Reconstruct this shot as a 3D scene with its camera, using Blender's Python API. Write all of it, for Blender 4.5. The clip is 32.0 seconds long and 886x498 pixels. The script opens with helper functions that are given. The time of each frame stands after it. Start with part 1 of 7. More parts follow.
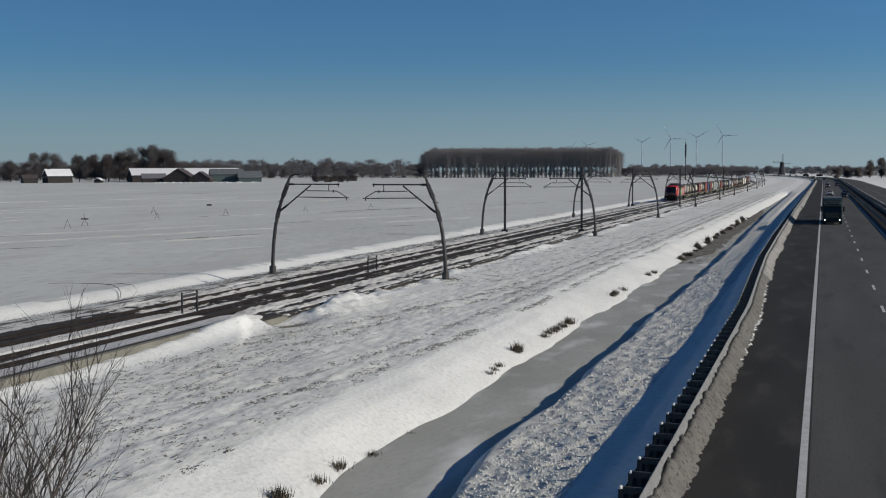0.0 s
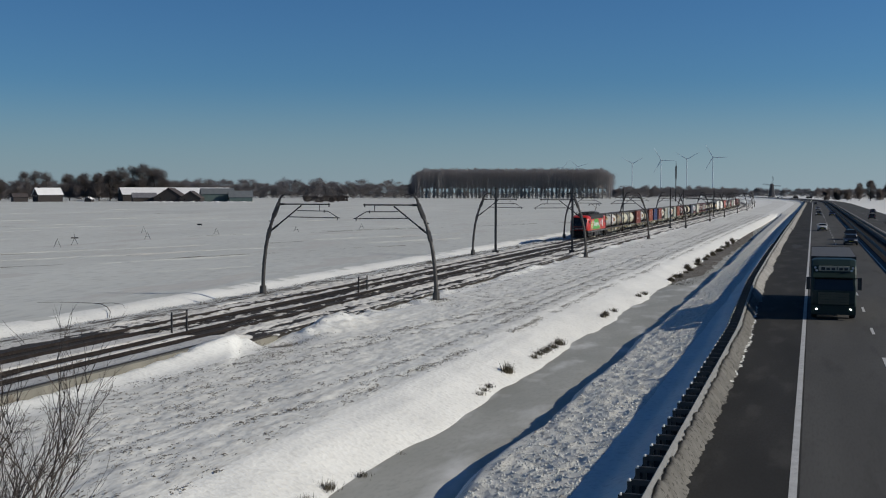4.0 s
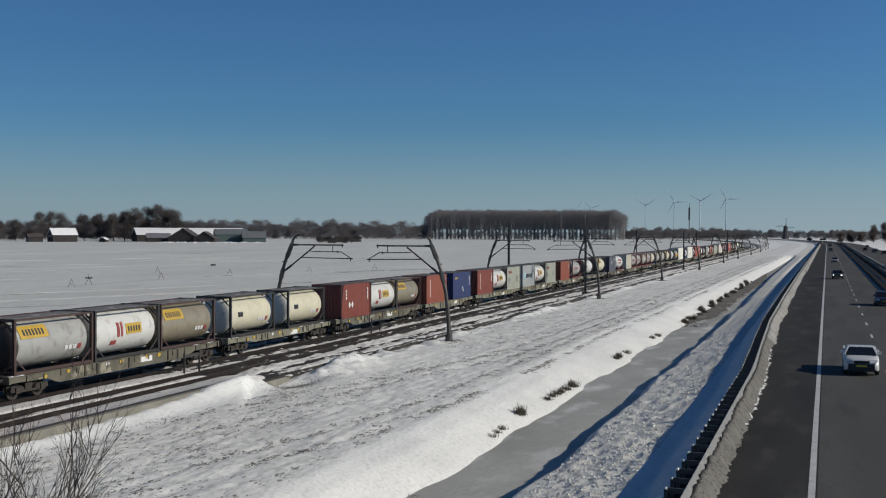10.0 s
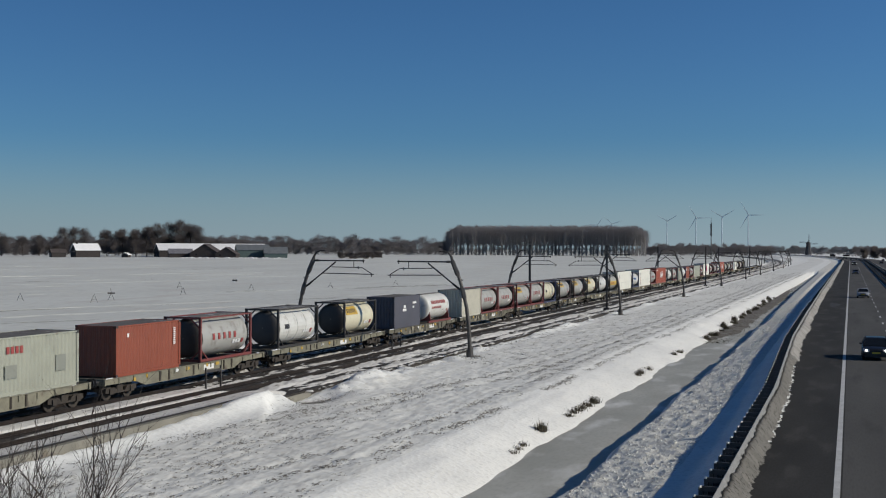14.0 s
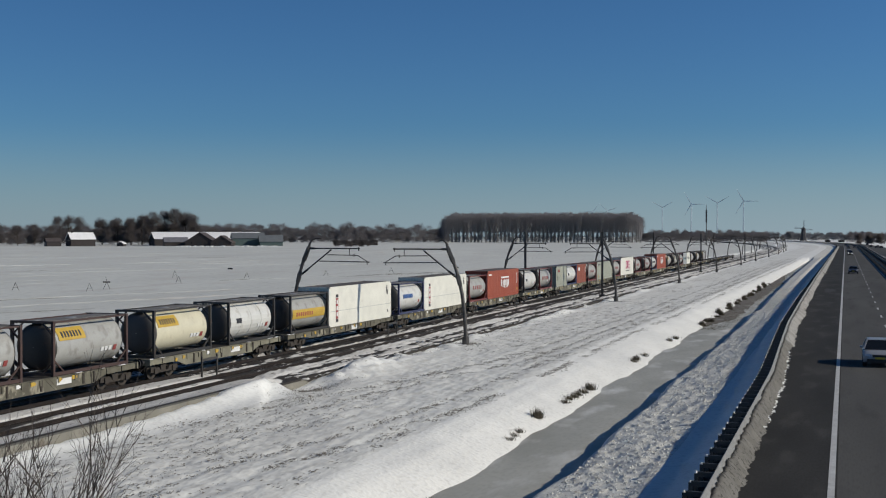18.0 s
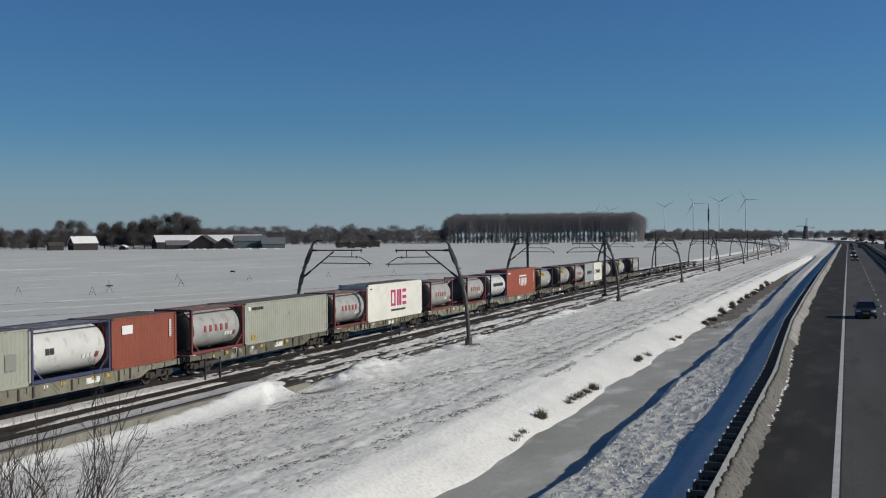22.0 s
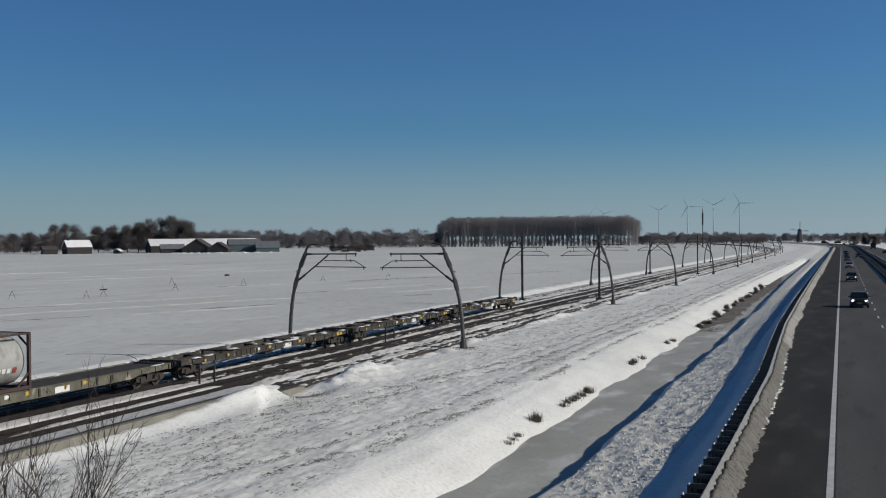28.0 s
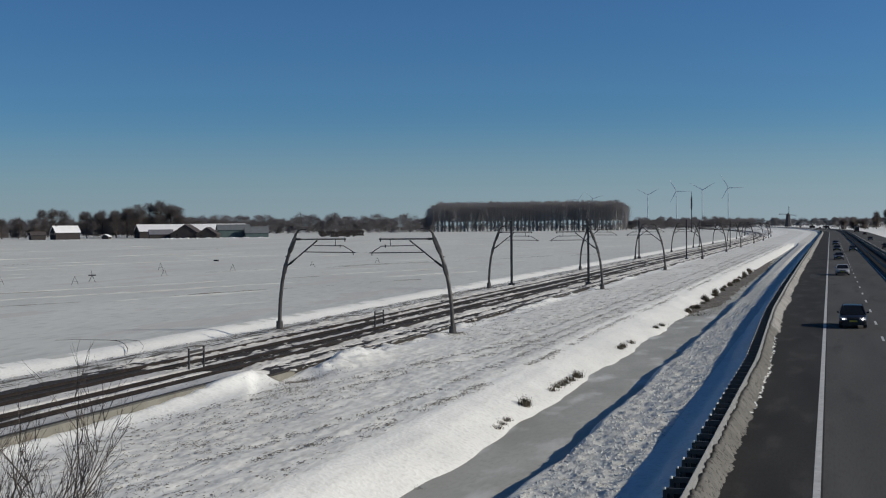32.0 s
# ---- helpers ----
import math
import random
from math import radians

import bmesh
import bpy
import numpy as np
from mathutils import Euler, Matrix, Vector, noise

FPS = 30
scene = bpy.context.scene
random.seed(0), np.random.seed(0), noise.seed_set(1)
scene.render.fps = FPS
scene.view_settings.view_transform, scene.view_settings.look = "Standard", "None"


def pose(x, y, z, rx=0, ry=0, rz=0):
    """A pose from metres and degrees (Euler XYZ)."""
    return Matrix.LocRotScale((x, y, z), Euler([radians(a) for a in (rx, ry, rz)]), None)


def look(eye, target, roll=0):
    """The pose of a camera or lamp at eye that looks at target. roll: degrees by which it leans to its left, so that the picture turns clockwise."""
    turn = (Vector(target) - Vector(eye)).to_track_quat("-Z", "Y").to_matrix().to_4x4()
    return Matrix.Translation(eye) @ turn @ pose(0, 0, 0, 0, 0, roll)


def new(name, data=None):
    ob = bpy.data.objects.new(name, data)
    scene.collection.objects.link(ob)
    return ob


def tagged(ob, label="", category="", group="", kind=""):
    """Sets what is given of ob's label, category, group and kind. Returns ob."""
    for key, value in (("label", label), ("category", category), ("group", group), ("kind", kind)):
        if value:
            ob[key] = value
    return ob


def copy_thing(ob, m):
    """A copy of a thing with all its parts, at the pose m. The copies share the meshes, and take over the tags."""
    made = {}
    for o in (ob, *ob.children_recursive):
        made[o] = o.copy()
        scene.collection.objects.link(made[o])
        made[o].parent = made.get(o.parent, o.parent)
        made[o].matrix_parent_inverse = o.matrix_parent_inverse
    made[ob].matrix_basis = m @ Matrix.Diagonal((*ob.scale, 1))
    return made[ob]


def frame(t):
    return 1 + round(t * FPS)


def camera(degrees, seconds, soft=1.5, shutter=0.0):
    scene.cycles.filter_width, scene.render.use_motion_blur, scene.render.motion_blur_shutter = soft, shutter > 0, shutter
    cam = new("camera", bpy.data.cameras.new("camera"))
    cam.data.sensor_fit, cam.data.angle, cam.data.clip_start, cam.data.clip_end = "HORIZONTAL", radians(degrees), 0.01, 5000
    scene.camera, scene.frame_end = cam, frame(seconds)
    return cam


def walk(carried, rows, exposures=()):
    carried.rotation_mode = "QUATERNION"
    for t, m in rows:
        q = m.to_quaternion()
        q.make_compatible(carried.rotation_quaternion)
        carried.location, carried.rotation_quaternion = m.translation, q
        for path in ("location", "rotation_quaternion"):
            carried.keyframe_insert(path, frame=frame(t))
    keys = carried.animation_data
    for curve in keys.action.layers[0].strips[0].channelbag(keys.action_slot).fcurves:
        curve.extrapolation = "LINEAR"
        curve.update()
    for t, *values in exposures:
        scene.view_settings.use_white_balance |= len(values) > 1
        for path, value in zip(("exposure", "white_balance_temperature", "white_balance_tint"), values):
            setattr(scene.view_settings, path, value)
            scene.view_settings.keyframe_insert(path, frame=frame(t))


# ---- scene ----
EYE = 7.4  # the eye's height over the motorway, which is z = 0
TURNS = [  # seconds, yaw to the left, pitch, roll
    (0, 17.83, -3.81, 0.14), (0.5, 17.85, -3.78, 0.17), (1, 17.73, -3.73, 0.10), (1.5, 17.65, -3.64, 0.09), (2, 17.57, -3.52, 0.11), (2.5, 17.56, -3.40,
    0.08), (3, 17.49, -3.22, 0.08), (3.5, 17.43, -3.02, -0.05), (5.5, 17.26, -2.20, -0.21), (6, 17.19, -1.96, -0.27), (6.5, 17.18, -1.66, -0.26), (7,
    17.28, -1.41, -0.27), (7.5, 17.46, -1.13, -0.31), (8, 17.68, -1.09, -0.34), (8.5, 17.76, -1.08, -0.28), (9, 17.86, -1.05, -0.30), (9.5, 18.01, -1.02,
    -0.23), (10, 18.01, -0.83, -0.25), (10.5, 18.06, -0.67, -0.24), (11, 18.13, -0.51, -0.29), (11.5, 18.22, -0.39, -0.27), (12, 18.38, -0.30, -0.24),
    (12.5, 18.52, -0.21, -0.24), (13, 18.71, -0.14, -0.25), (13.5, 18.88, -0.12, -0.30), (14, 19.03, -0.07, -0.30), (14.5, 19.09, -0.07, -0.27), (16.5,
    18.77, -0.59, -0.19), (17, 18.73, -0.61, -0.10), (17.5, 18.75, -0.61, -0.09), (18, 18.81, -0.68, -0.05), (18.5, 18.83, -0.76, 0.03), (19, 18.83,
    -0.83, 0.12), (19.5, 18.93, -0.83, 0.24), (20, 18.91, -0.79, 0.23), (20.5, 18.90, -0.76, 0.31), (21, 18.99, -0.74, 0.39), (21.5, 18.97, -0.69, 0.33),
    (22, 18.92, -0.63, 0.40), (22.5, 19.01, -0.61, 0.37), (23, 18.96, -0.57, 0.41), (23.5, 19.00, -0.47, 0.40), (24, 19.03, -0.38, 0.33), (24.5, 19.01,
    -0.32, 0.21), (25, 18.96, -0.30, 0.28), (25.5, 18.93, -0.29, 0.30), (27.5, 18.63, -0.52, 0.45), (28, 18.65, -0.46, 0.45), (28.5, 18.78, -0.37, 0.49),
    (29, 18.66, -0.36, 0.25), (29.5, 18.52, -0.40, 0.21), (30, 18.54, -0.59, 0.27), (30.5, 18.52, -0.79, 0.47), (31, 18.46, -0.96, 0.47), (31.5, 18.33,
    -1.10, 0.48), (32, 18.14, -1.19, 0.53)]


def aim(yaw, pitch, roll):
    return pose(0, 0, EYE, 90 + pitch, 0, yaw) @ pose(0, 0, 0, 0, 0, -roll)


cam = camera(41.1, 32.0, soft=1.14)
walk(cam, [(t, aim(*a)) for t, *a in TURNS], exposures=[(0.0, -0.07), (3.0, -0.07), (6.0, 0.0), (32.0, 0.0)])

# ---- world, sun, exposure ----
SUN_HIGH, SUN_TURN = 27.0, 82.0  # degrees; the turn is clockwise from the road's direction
world = bpy.data.worlds.new("winter_sky")
scene.world = world
world.use_nodes = True
wn = world.node_tree.nodes
sky = wn.new("ShaderNodeTexSky")
sky.sky_type, sky.sun_disc = "NISHITA", False
sky.sun_elevation, sky.sun_rotation = radians(SUN_HIGH), radians(SUN_TURN)
sky.altitude, sky.air_density, sky.dust_density, sky.ozone_density = 0, 1.0, 0.0, 6.0
wn["Background"].inputs["Strength"].default_value = 0.053
tint = wn.new("ShaderNodeMix")
tint.data_type, tint.blend_type = "RGBA", "MULTIPLY"
tint.inputs[0].default_value, tint.inputs[7].default_value = 1.0, (0.63, 0.965, 1.23, 1)
world.node_tree.links.new(sky.outputs[0], tint.inputs[6])
# pale haze low over the land
lie = wn.new("ShaderNodeTexCoord")
axes = wn.new("ShaderNodeSeparateXYZ")
low = wn.new("ShaderNodeMapRange")
low.interpolation_type = "SMOOTHSTEP"
low.inputs["From Min"].default_value, low.inputs["From Max"].default_value = -0.02, 0.098
low.inputs["To Min"].default_value, low.inputs["To Max"].default_value = 0.85, 0.0
haze = wn.new("ShaderNodeMix")
haze.data_type = "RGBA"
haze.inputs[7].default_value = (5.05, 6.5, 7.65, 1)
world.node_tree.links.new(lie.outputs["Generated"], axes.inputs[0])
world.node_tree.links.new(axes.outputs["Z"], low.inputs["Value"])
world.node_tree.links.new(low.outputs[0], haze.inputs[0])
world.node_tree.links.new(tint.outputs[2], haze.inputs[6])
# the sky grows brighter towards the sun's side
side = wn.new("ShaderNodeMapRange")
side.inputs["From Min"].default_value, side.inputs["From Max"].default_value = -0.65, 0.35
side.inputs["To Min"].default_value, side.inputs["To Max"].default_value = 0.91, 1.18
glowing = wn.new("ShaderNodeVectorMath")
glowing.operation = "SCALE"
world.node_tree.links.new(axes.outputs["X"], side.inputs["Value"])
world.node_tree.links.new(haze.outputs[2], glowing.inputs[0])
# and deepens overhead, as clear winter air does
over = wn.new("ShaderNodeMapRange")
over.interpolation_type = "SMOOTHSTEP"
over.inputs["From Min"].default_value, over.inputs["From Max"].default_value = 0.16, 0.95
over.inputs["To Min"].default_value, over.inputs["To Max"].default_value = 1.0, 0.45
both = wn.new("ShaderNodeMath")
both.operation = "MULTIPLY"
world.node_tree.links.new(axes.outputs["Z"], over.inputs["Value"])
world.node_tree.links.new(side.outputs[0], both.inputs[0])
world.node_tree.links.new(over.outputs[0], both.inputs[1])
world.node_tree.links.new(both.outputs[0], glowing.inputs["Scale"])
world.node_tree.links.new(glowing.outputs[0], wn["Background"].inputs["Color"])
sun = new("sun", bpy.data.lights.new("sun", "SUN"))
sun.data.energy, sun.data.angle, sun.data.color = 3.5, radians(0.53), (1.0, 0.93, 0.81)
a, e = radians(SUN_TURN), radians(SUN_HIGH)
sun.matrix_world = look((math.sin(a) * math.cos(e) * 90, math.cos(a) * math.cos(e) * 90, math.sin(e) * 90), (0, 0, 0))

# ---- mesh and material helpers ----
rnd = random.Random(7)


class Shape:
    """Collects vertices and faces of one mesh."""

    def __init__(self):
        self.v, self.f, self.smooth = [], [], False

    def add(self, verts, faces):
        n = len(self.v)
        self.v += [tuple(p) for p in verts]
        self.f += [tuple(i + n for i in q) for q in faces]
        return self

    def box(self, x0, x1, y0, y1, z0, z1):
        return self.add([(x0, y0, z0), (x1, y0, z0), (x1, y1, z0), (x0, y1, z0), (x0, y0, z1), (x1, y0, z1), (x1, y1, z1), (x0, y1, z1)],
                        [(3, 2, 1, 0), (4, 5, 6, 7), (0, 1, 5, 4), (1, 2, 6, 5), (2, 3, 7, 6), (3, 0, 4, 7)])

    def rings(self, rings, caps=True):
        n = len(rings[0])
        verts = [p for r in rings for p in r]
        faces = [(a * n + i, a * n + (i + 1) % n, (a + 1) * n + (i + 1) % n, (a + 1) * n + i) for a in range(len(rings) - 1) for i in range(n)]
        if caps:
            faces += [tuple(reversed(range(n))), tuple(range((len(rings) - 1) * n, len(rings) * n))]
        return self.add(verts, faces)

    def tube(self, points, radii, n=8, caps=True):
        pts = [Vector(p) for p in points]
        if not isinstance(radii, (list, tuple)):
            radii = [radii] * len(pts)
        rings = []
        for i, p in enumerate(pts):
            d = (pts[min(i + 1, len(pts) - 1)] - pts[max(i - 1, 0)]).normalized()
            u = d.cross(Vector((0, 0, 1)) if abs(d.z) < 0.9 else Vector((1, 0, 0))).normalized()
            w = d.cross(u)
            rings.append([p + (u * math.cos(k * math.tau / n) + w * math.sin(k * math.tau / n)) * radii[i] for k in range(n)])
        return self.rings(rings, caps)

    def prism(self, outline, x0, x1):
        """An outline of (y, z) points drawn out along x."""
        return self.rings([[(x0, y, z) for y, z in outline], [(x1, y, z) for y, z in outline]])

    def beam(self, p, q, w, h):
        """A square bar from p to q, w wide and h high."""
        p, q = Vector(p), Vector(q)
        d = (q - p).normalized()
        u = d.cross(Vector((0, 0, 1)) if abs(d.z) < 0.95 else Vector((0, 1, 0))).normalized() * (w / 2)
        k = u.cross(d).normalized() * (h / 2)
        return self.rings([[c - u - k, c + u - k, c + u + k, c - u + k] for c in (p, q)])

    def mesh(self, name, material):
        m = bpy.data.meshes.new(name)
        m.from_pydata(self.v, [], self.f)
        m.materials.append(material)
        if self.smooth:
            m.polygons.foreach_set("use_smooth", [True] * len(m.polygons))
        m.update()
        return m


def part(name, bm, material, parent, label=""):
    """One mesh object under a thing or under a part."""
    data = bm.mesh(name, material) if isinstance(bm, Shape) else bm
    ob = new(name, data)
    ob.parent = parent
    return tagged(ob, label)


def thing(name, label, category, group="", m=None, kind=""):
    ob = new(name)
    ob.empty_display_size = 0.3
    if m is not None:
        ob.matrix_basis = m
    return tagged(ob, label, category, group, kind)


def solid(name, bm, material, label, category, group="", kind="", m=None):
    ob = new(name, bm.mesh(name, material) if isinstance(bm, Shape) else bm)
    if m is not None:
        ob.matrix_basis = m
    return tagged(ob, label, category, group, kind)


def surface(name, first, second, scale=4.0, rough=0.6, metal=0.0, bump=0.0, fine=40.0, spots=None, spot_scale=1.5, spot_cut=0.6, stretch=(1, 1, 1), gloss=0.5, bump_far=0.02, spot_soft=0.06):
    """Two tones by coarse noise, fine grain in the tone and the relief, and stains with a shape of their own."""
    m = bpy.data.materials.new(name)
    m.use_nodes = True
    nt = m.node_tree
    N, L = nt.nodes, nt.links
    out = N["Principled BSDF"]
    co = N.new("ShaderNodeTexCoord")
    mp = N.new("ShaderNodeMapping")
    mp.inputs["Scale"].default_value = stretch
    L.new(co.outputs["Object"], mp.inputs["Vector"])

    def noise_of(s, detail=4):
        n = N.new("ShaderNodeTexNoise")
        n.inputs["Scale"].default_value, n.inputs["Detail"].default_value = s, detail
        L.new(mp.outputs[0], n.inputs["Vector"])
        return n.outputs["Fac"]

    def ramp(source, lo, hi):
        r = N.new("ShaderNodeMapRange")
        r.inputs["From Min"].default_value, r.inputs["From Max"].default_value = lo, hi
        L.new(source, r.inputs["Value"])
        return r.outputs[0]

    def mix(fac, c1, c2):
        x = N.new("ShaderNodeMix")
        x.data_type = "RGBA"
        for sock, c in ((x.inputs[0], fac), (x.inputs[6], c1), (x.inputs[7], c2)):
            if isinstance(c, (tuple, list)):
                sock.default_value = (*c, 1)
            elif isinstance(c, (float, int)):
                sock.default_value = c
            else:
                L.new(c, sock)
        return x.outputs[2]

    coarse, grain = noise_of(scale), noise_of(fine, 2)
    col = mix(ramp(coarse, 0.3, 0.7), first, second)
    dark = tuple(c * 0.72 for c in second)
    col = mix(ramp(grain, 0.5, 0.95), col, dark)
    if spots:
        col = mix(ramp(noise_of(spot_scale, 6), spot_cut, spot_cut + spot_soft), col, spots)
    L.new(col, out.inputs["Base Color"])
    rr = N.new("ShaderNodeMapRange")
    rr.inputs["To Min"].default_value, rr.inputs["To Max"].default_value = max(0.02, rough - 0.1), min(1, rough + 0.12)
    L.new(grain, rr.inputs["Value"])
    L.new(rr.outputs[0], out.inputs["Roughness"])
    out.inputs["Metallic"].default_value = metal
    out.inputs["Specular IOR Level"].default_value = gloss
    if bump:
        b = N.new("ShaderNodeBump")
        b.inputs["Strength"].default_value, b.inputs["Distance"].default_value = bump, bump_far
        add = N.new("ShaderNodeMath")
        add.operation = "ADD"
        L.new(coarse, add.inputs[0])
        L.new(grain, add.inputs[1])
        L.new(add.outputs[0], b.inputs["Height"])
        L.new(b.outputs[0], out.inputs["Normal"])
    return m


def thin(m, share=0.35):
    """Fine twigs: light passes through, and the crown is lit as one rounded mass."""
    N, L = m.node_tree.nodes, m.node_tree.links
    body, out = N["Principled BSDF"], N["Material Output"]
    lie_of = N.new("ShaderNodeCombineXYZ")
    for k, v in enumerate((0.42, -0.62, 0.66)):
        lie_of.inputs[k].default_value = v
    L.new(lie_of.outputs[0], body.inputs["Normal"])
    body.inputs["Specular IOR Level"].default_value = 0.05
    through_it, mixed = N.new("ShaderNodeBsdfTranslucent"), N.new("ShaderNodeMixShader")
    L.new(body.inputs["Base Color"].links[0].from_socket, through_it.inputs["Color"])
    mixed.inputs[0].default_value = share
    L.new(body.outputs[0], mixed.inputs[1])
    L.new(through_it.outputs[0], mixed.inputs[2])
    L.new(mixed.outputs[0], out.inputs["Surface"])
    return m


def glow(name, colour, strength):
    m = bpy.data.materials.new(name)
    m.use_nodes = True
    p = m.node_tree.nodes["Principled BSDF"]
    p.inputs["Base Color"].default_value = (*colour, 1)
    p.inputs["Emission Color"].default_value, p.inputs["Emission Strength"].default_value = (*colour, 1), strength
    return m


def glassy(name, colour=(0.012, 0.014, 0.016), rough=0.06):
    m = bpy.data.materials.new(name)
    m.use_nodes = True
    p = m.node_tree.nodes["Principled BSDF"]
    p.inputs["Base Color"].default_value, p.inputs["Roughness"].default_value = (*colour, 1), rough
    return m


SNOW = surface("snow", (0.88, 0.885, 0.845), (0.80, 0.805, 0.77), 0.35, 0.75, 0, 0.5, 5.0, bump_far=0.06)
FIELD = surface("thin_field_snow", (0.80, 0.805, 0.765), (0.70, 0.70, 0.66), 0.10, 0.8, 0, 0.7, 4.0, spots=(0.60, 0.59, 0.55), spot_scale=2.2, spot_cut=0.55, stretch=(1, 0.4, 1), bump_far=0.06, spot_soft=0.16)
TRACKSIDE = surface("trackside_snow_and_soil", (0.74, 0.745, 0.71), (0.60, 0.60, 0.56), 0.5, 0.85, 0, 0.7, 6.0, spots=(0.12, 0.105, 0.085), spot_scale=1.5, spot_cut=0.50, stretch=(1.4, 0.22, 1), bump_far=0.05)
FARFIELD = surface("far_field_snow", (0.67, 0.685, 0.645), (0.575, 0.585, 0.55), 0.035, 0.8, 0, 0.9, 1.2, spots=(0.57, 0.565, 0.53), spot_scale=0.16, spot_cut=0.58, stretch=(1, 0.3, 1), bump_far=0.08)
CLOD = surface("ploughed_snow", (0.77, 0.77, 0.72), (0.62, 0.62, 0.58), 2.0, 0.8, 0, 0.5, 14.0, spots=(0.38, 0.36, 0.32), spot_scale=6.0, spot_cut=0.6)
DIRTY = surface("gritty_snow", (0.115, 0.11, 0.096), (0.18, 0.172, 0.152), 1.6, 0.9, 0, 0.9, 11.0, spots=(0.065, 0.06, 0.052), spot_scale=7.0, spot_cut=0.56)
ICE = surface("ditch_ice", (0.34, 0.34, 0.30), (0.465, 0.465, 0.42), 0.30, 0.55, 0, 0.12, 5.0, spots=(0.68, 0.685, 0.66), spot_scale=0.45, spot_cut=0.53, stretch=(1.3, 0.5, 1), gloss=0.25, spot_soft=0.22)
ASPHALT = surface("asphalt", (0.072, 0.070, 0.066), (0.108, 0.106, 0.100), 0.35, 0.85, 0, 0.3, 14.0, spots=(0.058, 0.056, 0.052), spot_scale=0.9, spot_cut=0.55, spot_soft=0.2, stretch=(1, 0.12, 1), bump_far=0.006, gloss=0.15)
SHOULDER = surface("old_asphalt", (0.029, 0.028, 0.025), (0.050, 0.048, 0.044), 0.4, 0.85, 0, 0.3, 14.0, spots=(0.072, 0.069, 0.063), spot_scale=0.8, spot_cut=0.55, spot_soft=0.22, stretch=(1, 0.25, 1), bump_far=0.006, gloss=0.15)
PAINT = surface("road_paint", (0.62, 0.62, 0.60), (0.48, 0.48, 0.46), 2.0, 0.6, 0, 0, 30.0, spots=(0.22, 0.22, 0.22), spot_scale=4.0, spot_cut=0.66)
BALLAST = surface("ballast", (0.022, 0.019, 0.017), (0.048, 0.042, 0.037), 3.0, 0.9, 0, 0.9, 22.0, bump_far=0.05)
RAIL = surface("rail_steel", (0.035, 0.027, 0.022), (0.06, 0.047, 0.04), 3.0, 0.5, 0.6, 0.1, 30.0)
CONCRETE = surface("concrete", (0.17, 0.163, 0.135), (0.24, 0.228, 0.19), 0.9, 0.85, 0, 0.3, 25.0, spots=(0.16, 0.14, 0.11), spot_scale=1.2, spot_cut=0.62)
ZINC = surface("galvanised_steel", (0.34, 0.34, 0.34), (0.45, 0.45, 0.45), 1.5, 0.5, 0.5, 0.05, 20.0)
MASTS = surface("mast_steel", (0.062, 0.058, 0.054), (0.098, 0.093, 0.088), 2.0, 0.55, 0.4, 0.05, 20.0)
BARK = surface("bark", (0.075, 0.06, 0.05), (0.11, 0.09, 0.075), 3.0, 0.9, 0, 0.3, 25.0)
TWIG = thin(surface("twigs", (0.185, 0.166, 0.162), (0.22, 0.20, 0.195), 0.05, 0.9, 0, 0, 0.4))
# far trees: distance haze is put into this paler, greyer twig tone
FARTWIG = thin(surface("haze_toned_twigs", (0.225, 0.213, 0.222), (0.26, 0.247, 0.257), 0.02, 0.95, 0, 0, 0.2))
BLACK = surface("black_steel", (0.02, 0.02, 0.021), (0.035, 0.034, 0.034), 2.0, 0.55, 0.2, 0.05, 30.0)
GLASS = glassy("dark_glass")
RUBBER = surface("rubber", (0.02, 0.02, 0.02), (0.03, 0.03, 0.03), 5.0, 0.85)
LAMP = glow("lit_headlamp", (1.0, 0.97, 0.9), 6.0)
REED = surface("dry_reed", (0.05, 0.045, 0.03), (0.13, 0.11, 0.075), 1.0, 0.9, 0, 0, 9.0)

# ---- the lie of the land: x across, y along the motorway and the railway, which bend left far off ----
BEND_FROM, BEND_RADIUS = 750.0, 4800.0  # motorway
RAIL_FROM, RAIL_RADIUS = 490.0, 4200.0


def bend(y):
    """How far the whole corridor has swung to the left at y."""
    k = max(0.0, y - BEND_FROM)
    return -k * k / (2 * BEND_RADIUS)


def verge_bend(y):
    """The hard shoulder's outer edge: it draws away from the lanes past the nearest stretch."""
    return bend(y) + float(np.interp(y, (60, 80, 95, 130, 200, 500), (0, -0.45, -0.75, -0.95, -1.1, -1.1)))


def rail_bend(y):
    k = max(0.0, y - RAIL_FROM)
    return -k * k / (2 * RAIL_RADIUS)


def beside_rail(x, y, z=0.0):
    return (x + rail_bend(y), y, z)


def along(x, y, z=0.0):
    return (x + bend(y), y, z)


def smooth_noise(x, y, seed=0):
    """Value noise over arrays, about -1 to 1."""
    xi, yi = np.floor(x).astype(np.int64), np.floor(y).astype(np.int64)
    fx, fy = x - xi, y - yi
    fx, fy = fx * fx * (3 - 2 * fx), fy * fy * (3 - 2 * fy)

    def h(i, j):
        n = (i * 374761393 + j * 668265263 + seed * 1442695041) & 0x7FFFFFFF
        n = ((n ^ (n >> 13)) * 1274126177) & 0x7FFFFFFF
        return ((n ^ (n >> 16)) & 0xFFFF) / 32767.5 - 1

    return (h(xi, yi) * (1 - fx) + h(xi + 1, yi) * fx) * (1 - fy) + (h(xi, yi + 1) * (1 - fx) + h(xi + 1, yi + 1) * fx) * fy


